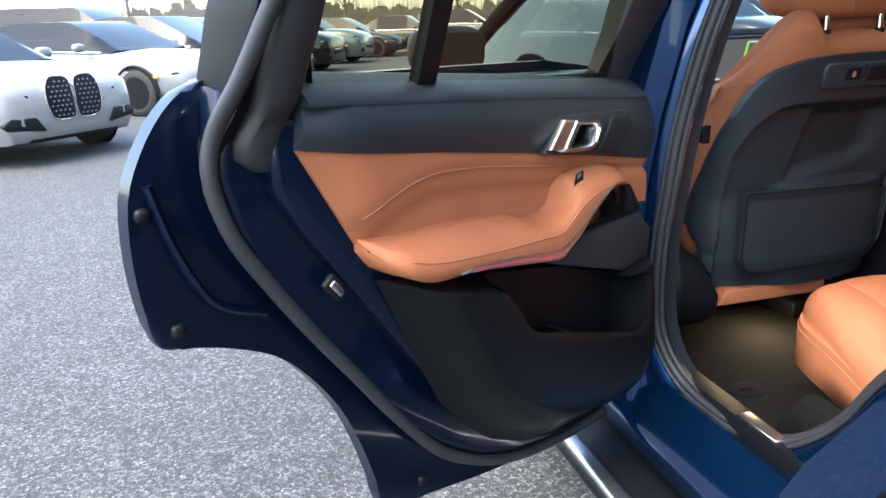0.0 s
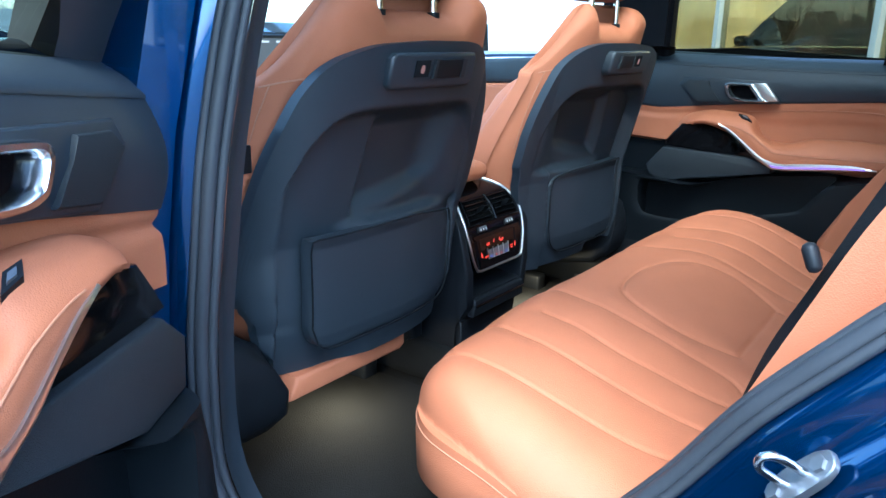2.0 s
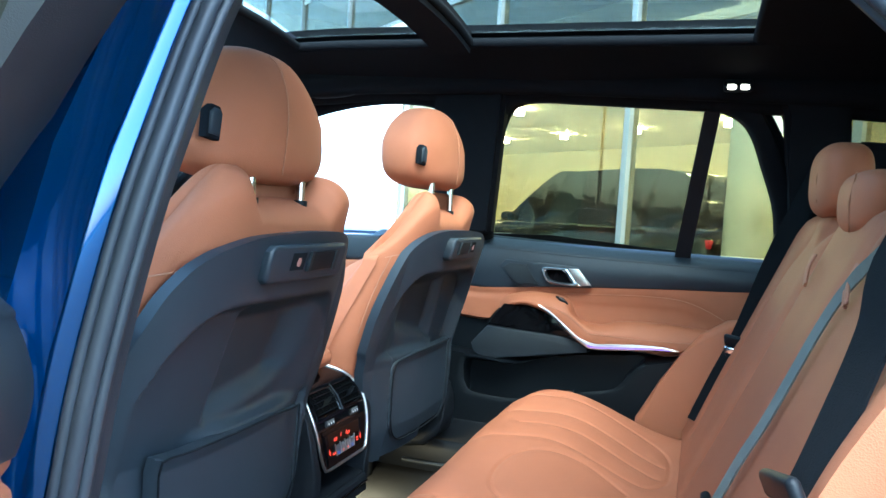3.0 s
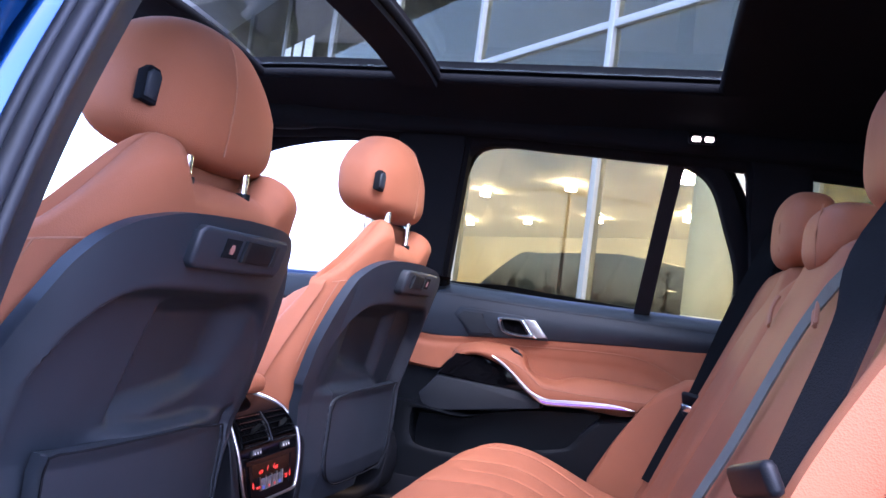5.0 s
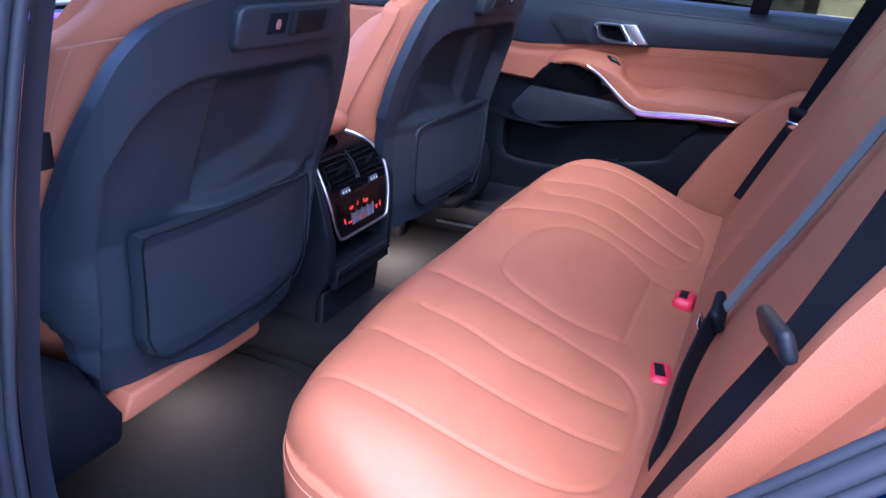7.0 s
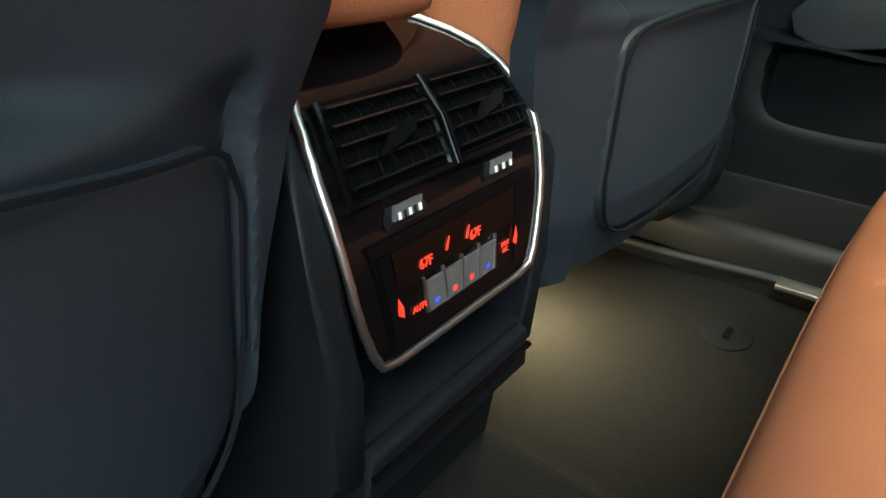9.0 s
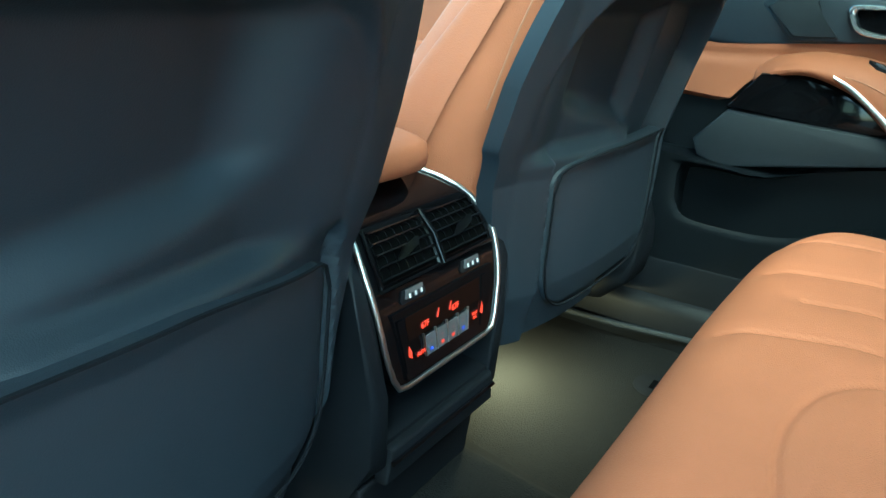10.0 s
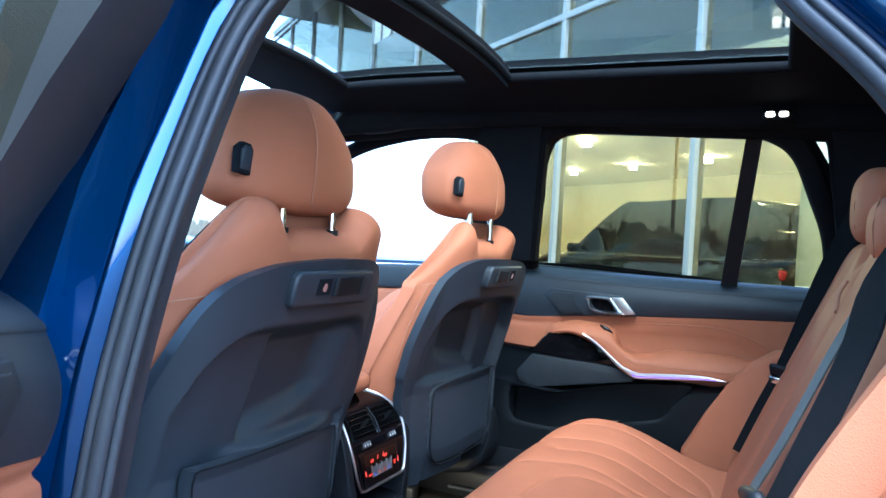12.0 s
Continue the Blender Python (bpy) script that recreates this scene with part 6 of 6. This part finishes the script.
        lamp = part("headlamp", blob((L / 2 - 0.16, s * (W / 2 - 0.30), hood - 0.235), 0.10, 0.20, 0.050, 2.2, 24, 12, turn), LAMPLENS, C, "clear headlamp")
        part("lamp_brow", blob((L / 2 - 0.165, s * (W / 2 - 0.30), hood - 0.218), 0.10, 0.205, 0.050, 2.2, 24, 12, turn), GLOSSBLACK, lamp)
        part("door_mirror", blob((L / 2 - 1.75, s * (W / 2 + 0.09), hb + 0.05), 0.07, 0.10, 0.065, 2.6, 16, 10), paint, C)
        part("window_line", tube([V(-L / 2 + 0.7, s * 0.875 * W / 1.9, hb + 0.0), V(0, s * 0.88 * W / 1.9, hb - 0.01), V(L / 2 - 1.5, s * 0.87 * W / 1.9, hb - 0.03)], 0.012, 5), CHROME, C)
        if grille != "kidney":
            part("bumper_intake", rbox(L / 2 - 0.08, s * 0.58, 0.42, 0.10, 0.30, 0.14, 0.03, 2, pose(0, 0, 0, 0, 0, -s * 22).to_3x3()), PLASTIC, C)
        part("side_marker", rbox(L / 2 - 0.52, s * (W / 2 - 0.02), 0.56, 0.10, 0.02, 0.035, 0.006), AMBER, C)
        part("tail_lamp", rbox(-L / 2 + 0.10, s * 0.62, hb - 0.12, 0.12, 0.34, 0.10, 0.02), REDPLAST, C)
    if grille == "kidney":
        for s in (-1, 1):
            outline = [(p.x, p.y) for p in curve_pts([(s * 0.022, 0.47, 0), (s * 0.06, 0.425, 0), (s * 0.22, 0.43, 0), (s * 0.280, 0.50, 0), (s * 0.295, 0.66, 0), (s * 0.255, 0.79, 0), (s * 0.18, 0.82, 0), (s * 0.05, 0.80, 0), (s * 0.022, 0.70, 0)], 4, True)]
            part("grille_rim", prism([(p[0] * 1.0 + (p[0] - s * 0.135) * 0.06, p[1] + (p[1] - 0.62) * 0.05) for p in outline], L / 2 - 0.12, L / 2 + 0.018, lambda a, b, c: V(c - 0.10 * max(0, b - 0.55), a, b), 0.006), CHROME, C, "thin chrome grille rim")
            k = part("grille_half", prism(outline, L / 2 - 0.10, L / 2 + 0.025, lambda a, b, c: V(c - 0.10 * max(0, b - 0.55), a, b), 0.006), PLASTIC, C, "tall black grille half")
            for i in range(5):
                for j in range(8):
                    y_, z_ = 0.058 + 0.050 * i + (0.025 if j % 2 else 0), 0.455 + 0.045 * j
                    if y_ < 0.275 and not (y_ > 0.225 and (z_ > 0.75 or z_ < 0.47)):
                        part("grille_stud", rbox(L / 2 + 0.028 - 0.10 * max(0, z_ - 0.55), s * y_, z_, 0.006, 0.022, 0.015, 0.003, 1), STEEL, k)
            part("lower_intake", prism([(s * 0.36, 0.33), (s * 0.70, 0.36), (s * 0.74, 0.41), (s * 0.66, 0.47), (s * 0.44, 0.46)], L / 2 - 0.30, L / 2 + 0.035, lambda a, b, c: V(c - 0.22 * max(0, abs(a) - 0.4), a, b), 0.01), PLASTIC, C)
    else:
        part("grille", rbox(L / 2 - 0.03, 0, 0.55, 0.08, 0.9, 0.16, 0.03), PLASTIC, C)
        part("grille_bar", rbox(L / 2 + 0.012, 0, 0.58, 0.012, 0.8, 0.02, 0.004), CHROME, C)
    part("lower_grille", rbox(L / 2 - 0.06, 0, 0.30, 0.10, 1.0, 0.10, 0.02) if grille != "kidney" else rbox(L / 2 - 0.12, 0, 0.25, 0.16, 1.0, 0.06, 0.02), PLASTIC, C)
    return C


WHITE_CARS = [("white parked coupe with tall black grille", WHITE, -4.92, 9.72, -42, 4.75, 1.85, 1.40, "kidney"),
              ("white parked convertible with clear headlamps", WHITE, -3.7, 13.5, -36, 4.75, 1.85, 1.38, "plain"),
              ("navy blue parked suv behind the white cars", NAVYPAINT, -4.6, 18.0, -20, 4.9, 2.0, 1.72, "plain")]
for i, (lab, p, x, y, h, L, W, H, gr) in enumerate(WHITE_CARS):
    parked_car(lab, p, x, y, h, L, W, H, gr, i)
ROWCARS = [("grey parked hatchback facing the lane", GREYPAINT, -2.6, 15.0, -25, 4.4, 1.85, 1.45), ("black parked saloon in the row", BLACKPAINT, -2.2, 18.5, -25, 4.7, 1.85, 1.46), ("black parked suv in the row", BLACKPAINT, -1.0, 22.0, -25, 4.8, 1.95, 1.70),
           ("grey parked suv in the row", GREYPAINT, 0.6, 26.0, -25, 4.7, 1.9, 1.66), ("navy parked saloon in the row", NAVYPAINT, 2.5, 29.5, -25, 4.8, 1.85, 1.46), ("black parked hatchback in the row", BLACKPAINT, 5.5, 31.0, -25, 4.4, 1.85, 1.48),
           ("white parked suv in the row", WHITE, 8.5, 33.0, -25, 4.7, 1.9, 1.68), ("black parked saloon across the lane", BLACKPAINT, 5.0, 13.0, -75, 4.7, 1.85, 1.46), ("black parked suv across the lane", BLACKPAINT, 8.0, 14.5, -75, 4.8, 1.95, 1.72),
           ("navy parked saloon across the lane", NAVYPAINT, 10.9, 16.0, -75, 4.7, 1.85, 1.46), ("black parked hatchback across the lane", BLACKPAINT, 13.8, 17.5, -75, 4.4, 1.85, 1.5)]
for i, (lab, p, x, y, h, L, W, H) in enumerate(ROWCARS):
    parked_car(lab, p, x, y, h, L, W, H, "plain", i)

# ---------------------------------------------------------------- showroom
FX, FY, FK = 5.3, 0.75, 0.8
FD = V(FK, 1, 0).normalized()
FN = V(-1, FK, 0).normalized()


def fac(s, z, d=0.0):
    """A place on the facade: s metres along it, d metres out towards the car park."""
    return V(FX, FY, GZ) + FD * s + FN * d + V(0, 0, z)


show = thing("showroom", "glass-fronted car showroom with pale mullions and lit ceiling", "building", kind="structure")
fm = lambda a, b, c: fac(a, b, c)
STEP = 2.19
S0 = 0.97
cols = [S0 + STEP * k for k in range(-5, 9)]
for s in cols:
    part("mullion", prism([(s - 0.035, 0), (s + 0.035, 0), (s + 0.035, 7.0), (s - 0.035, 7.0)], -0.08, 0.05, fm, 0.006), MULLION, show)
for z in (0.08, 3.90, 6.9):
    part("transom", prism([(cols[0], z - 0.04), (cols[-1], z - 0.04), (cols[-1], z + 0.04), (cols[0], z + 0.04)], -0.07, 0.04, fm, 0.006), MULLION, show)
for a, b in zip(cols, cols[1:]):
    for z0, z1 in ((0.12, 3.86), (3.94, 6.86)):
        part("glass_pane", prism([(a + 0.03, z0), (b - 0.03, z0), (b - 0.03, z1), (a + 0.03, z1)], -0.012, -0.006, fm), FACADE, show)
L0, L1 = cols[0], cols[-1]
part("floor_slab", prism([(L0, -0.02), (L1, -0.02), (L1, 0.03), (L0, 0.03)], -9.0, -0.09, fm), TILEFLOOR, show)
part("back_wall", prism([(L0, 0.03), (L1, 0.03), (L1, 7.0), (L0, 7.0)], -9.2, -9.0, fm), WHITEWALL, show)
part("side_wall", prism([(L0 - 0.2, 0), (L0, 0), (L0, 7.0), (L0 - 0.2, 7.0)], -9.2, 0.05, fm), WHITEWALL, show)
part("side_wall", prism([(L1, 0), (L1 + 0.2, 0), (L1 + 0.2, 7.0), (L1, 7.0)], -9.2, 0.05, fm), WHITEWALL, show)
part("showroom_ceiling", prism([(L0, 3.1), (L1, 3.1), (L1, 3.2), (L0, 3.2)], -9.0, -0.6, fm), WHITEWALL, show)
part("showroom_roof", prism([(L0, 7.0), (L1, 7.0), (L1, 7.15), (L0, 7.15)], -9.2, 0.05, fm), GREYPANEL, show)
for i in range(12):
    for d in (-3.0, -6.0):
        part("ceiling_light", prism([(L0 + 1.2 + 2.2 * i + 0.09 * math.cos(t), -d + 0.09 * math.sin(t)) for t in [k * 0.628 for k in range(10)]], 2.98, 3.1, lambda a, b, c: fac(a, c, -b)), DOWNLIGHT, show, "lit round ceiling light")
part("column", loft([[fac(0.25 + 0.22 * math.cos(t), z, -0.9 + 0.22 * math.sin(t)) for t in [k * 0.2618 for k in range(24)]] for z in (0.03, 3.5)]), CONCRETE, show, "round pale column")
part("desk", prism([(-2.2, 0.03), (-0.9, 0.03), (-0.9, 1.05), (-2.2, 1.05)], -5.2, -4.5, fm, 0.02), mat("oak_desk", (0.42, 0.25, 0.11), 0.5, vary=0.2, scale=8), show, "wooden desk")
# curved white fascia and the grey box above the entrance
part("fascia", sheet(lambda u, v: fac(5.2 + 9.0 * u, 6.1 + 0.9 * v + 0.6 * u * u, 0.10 + 1.8 * math.sin(u * 1.4) + 0.15 * v), 30, 4, lambda u, v: FN * -0.3), CONCRETE, show, "curved pale entrance fascia")
part("entrance_box", prism([(5.5, 6.7), (15.0, 6.7), (15.0, 8.8), (5.5, 8.8)], -1.0, 2.4, fm, 0.03), GREYPANEL, show, "grey metal entrance canopy")
part("entrance_wall", prism([(5.4, 0.0), (15.0, 0.0), (15.0, 3.85), (5.4, 3.85)], 0.055, 0.10, fm, 0.01), WHITEWALL, show, "white entrance wall")
sign = part("roof_sign", prism([(14.6 + 0.5 * math.cos(t), 5.0 + 0.5 * math.sin(t)) for t in [k * 0.2618 for k in range(24)]], 2.0, 2.08, fm), WHITEWALL, show, "round blue and white sign")
part("sign_field", prism([(14.6 + 0.32 * math.cos(t), 5.0 + 0.32 * math.sin(t)) for t in [k * 0.2618 for k in range(24)]], 2.085, 2.09, fm), mat("sign_blue", (0.10, 0.35, 0.65), 0.4), sign)
for k in range(3):
    part("number_bar", prism([(8.35 + 0.52 * k, 4.95), (8.72 + 0.52 * k, 4.95), (8.72 + 0.52 * k, 5.45), (8.35 + 0.52 * k, 5.45)], 0.0, 0.012, fm), WHITEWALL, show)
for fs in (3.3, -2.2):
    parked_car("black showroom suv behind the glass", BLACKPAINT, *(fac(fs, 0, -2.0).xy), 51, 4.9, 1.98, 1.78, "plain", 3, "showroom cars")

# ---------------------------------------------------------------- wires, trees and distance
def pole(x, y):
    P = thing("utility_pole", "wooden utility pole with cross arm", "utility pole", (x, y, GZ))
    part("shaft", tube([(0, 0, 0), (0.03, 0, 5), (0.05, 0.02, 10.5)], [0.16, 0.14, 0.11], 10), BARK, P)
    part("cross_arm", rbox(0, 0, 9.6, 2.2, 0.10, 0.12, 0.02), BARK, P)
    for x_ in (-0.9, 0, 0.9):
        part("insulator", tube([(x_, 0, 9.65), (x_, 0, 9.85)], 0.05, 8), GREYPANEL, P)


for x, y in ((-26, 44), (2, 47), (30, 50)):
    pole(x, y)
for i, (z, dy) in enumerate(((9.9, 0), (9.9, 0.4), (9.8, -0.4), (8.2, 0.1), (7.4, 0.0))):
    W = thing("power_line", "thin black overhead power line", "power line", group="power lines")
    for xa, ya, xb, yb in ((-26, 44, 2, 47), (2, 47, 30, 50)):
        part("wire", tube([V(xa + (xb - xa) * k / 12, ya + (yb - ya) * k / 12 + dy, GZ + z - 0.9 * (1 - (2 * k / 12 - 1) ** 2)) for k in range(13)], 0.02, 4), CABLE, W)


def tree(x, y, h, seed, leafy):
    rnd = random.Random(seed)
    T = thing("tree", "bare leafless tree by the road" if not leafy else "tree with thin fresh spring leaves", "tree", (x, y, GZ), group="roadside trees")
    trunk, twigs, tips = bmesh.new(), bmesh.new(), []
    tube([(0, 0, 0), (0.1, 0, h * 0.25), (0.05, 0.1, h * 0.5), (0, 0.1, h * 0.8)], [0.022 * h, 0.018 * h, 0.012 * h, 0.004 * h], 8, bm=trunk)
    for k in range(16):
        a, z = rnd.uniform(0, 6.28), h * rnd.uniform(0.25, 0.72)
        r = h * rnd.uniform(0.18, 0.32)
        e = V(r * math.cos(a), r * math.sin(a), z + h * rnd.uniform(0.10, 0.28))
        m = V(e.x * 0.5, e.y * 0.5, z + (e.z - z) * 0.65)
        tube([(0, 0, z), m, e], [0.007 * h, 0.004 * h, 0.0015 * h], 5, bm=trunk)
        for _ in range(9):
            t = rnd.uniform(0.3, 1)
            b = m.lerp(e, t)
            d = V(rnd.gauss(0, 1), rnd.gauss(0, 1), rnd.uniform(0.1, 1.4)).normalized() * h * rnd.uniform(0.05, 0.12)
            tube([b, b + d * 0.6 + V(0, 0, 0.01 * h), b + d], [0.0016 * h, 0.001 * h, 0.0005 * h], 3, bm=twigs)
            tips += [b + d, b + d * 0.6]
    part("trunk", trunk, BARK, T)
    tagged(part("twigs", twigs, BARK, T), kind="stuff")
    if leafy:
        pts, faces = [], []
        for p in tips:
            for _ in range(14):
                c = p + V(rnd.gauss(0, 0.03), rnd.gauss(0, 0.03), rnd.gauss(0, 0.03)) * h
                u = V(rnd.gauss(0, 1), rnd.gauss(0, 1), rnd.gauss(0, 1)).normalized() * 0.012 * h
                w = u.orthogonal().normalized() * 0.007 * h
                n = len(pts)
                pts += [c - u, c + w, c + u, c - w]
                faces.append((n, n + 1, n + 2, n + 3))
        me = bpy.data.meshes.new("crown")
        me.from_pydata(pts, [], faces)
        me.materials.append(LEAF)
        ob = new("crown", me)
        ob.parent = T


for i, (x, y, h, lf) in enumerate(((-18, 52, 7, 0), (-9, 62, 8, 0), (-2, 60, 8, 0), (9, 74, 9, 0), (22, 80, 9, 1), (-28, 50, 8, 0))):
    tree(x, y, h, 20 + i, lf)
# far woods
rnd = random.Random(5)
pts, faces = [], []
for k in range(9000):
    a = rnd.uniform(-0.2, math.pi + 0.2) if k % 2 else rnd.uniform(0, 6.283)
    R = rnd.uniform(85, 125)
    tall = smooth(0.93, 1.10, a) * smooth(3.2, 2.9, a)
    h = (rnd.uniform(1.0, 4.6) + tall * rnd.uniform(2.0, 5.0)) * (0.85 + 0.15 * math.sin(a * 13))
    c = V(R * math.cos(a), R * math.sin(a), GZ)
    w = V(-math.sin(a), math.cos(a), 0) * (rnd.uniform(0.02, 0.06) if k % 3 else rnd.uniform(0.5, 1.8))
    h *= 1 if k % 3 else 0.55
    n = len(pts)
    t = w * rnd.uniform(-1.5, 1.5)
    pts += [c - w, c + w, c + w * 0.3 + t + V(0, 0, h), c - w * 0.3 + t + V(0, 0, h * rnd.uniform(0.8, 1.1))]
    faces.append((n, n + 1, n + 2, n + 3))
me = bpy.data.meshes.new("far_woods")
me.from_pydata(pts, [], faces)
me.materials.append(WOODS)
tagged(new("far_woods", me), "distant bare woods on the skyline", "woods", kind="stuff")
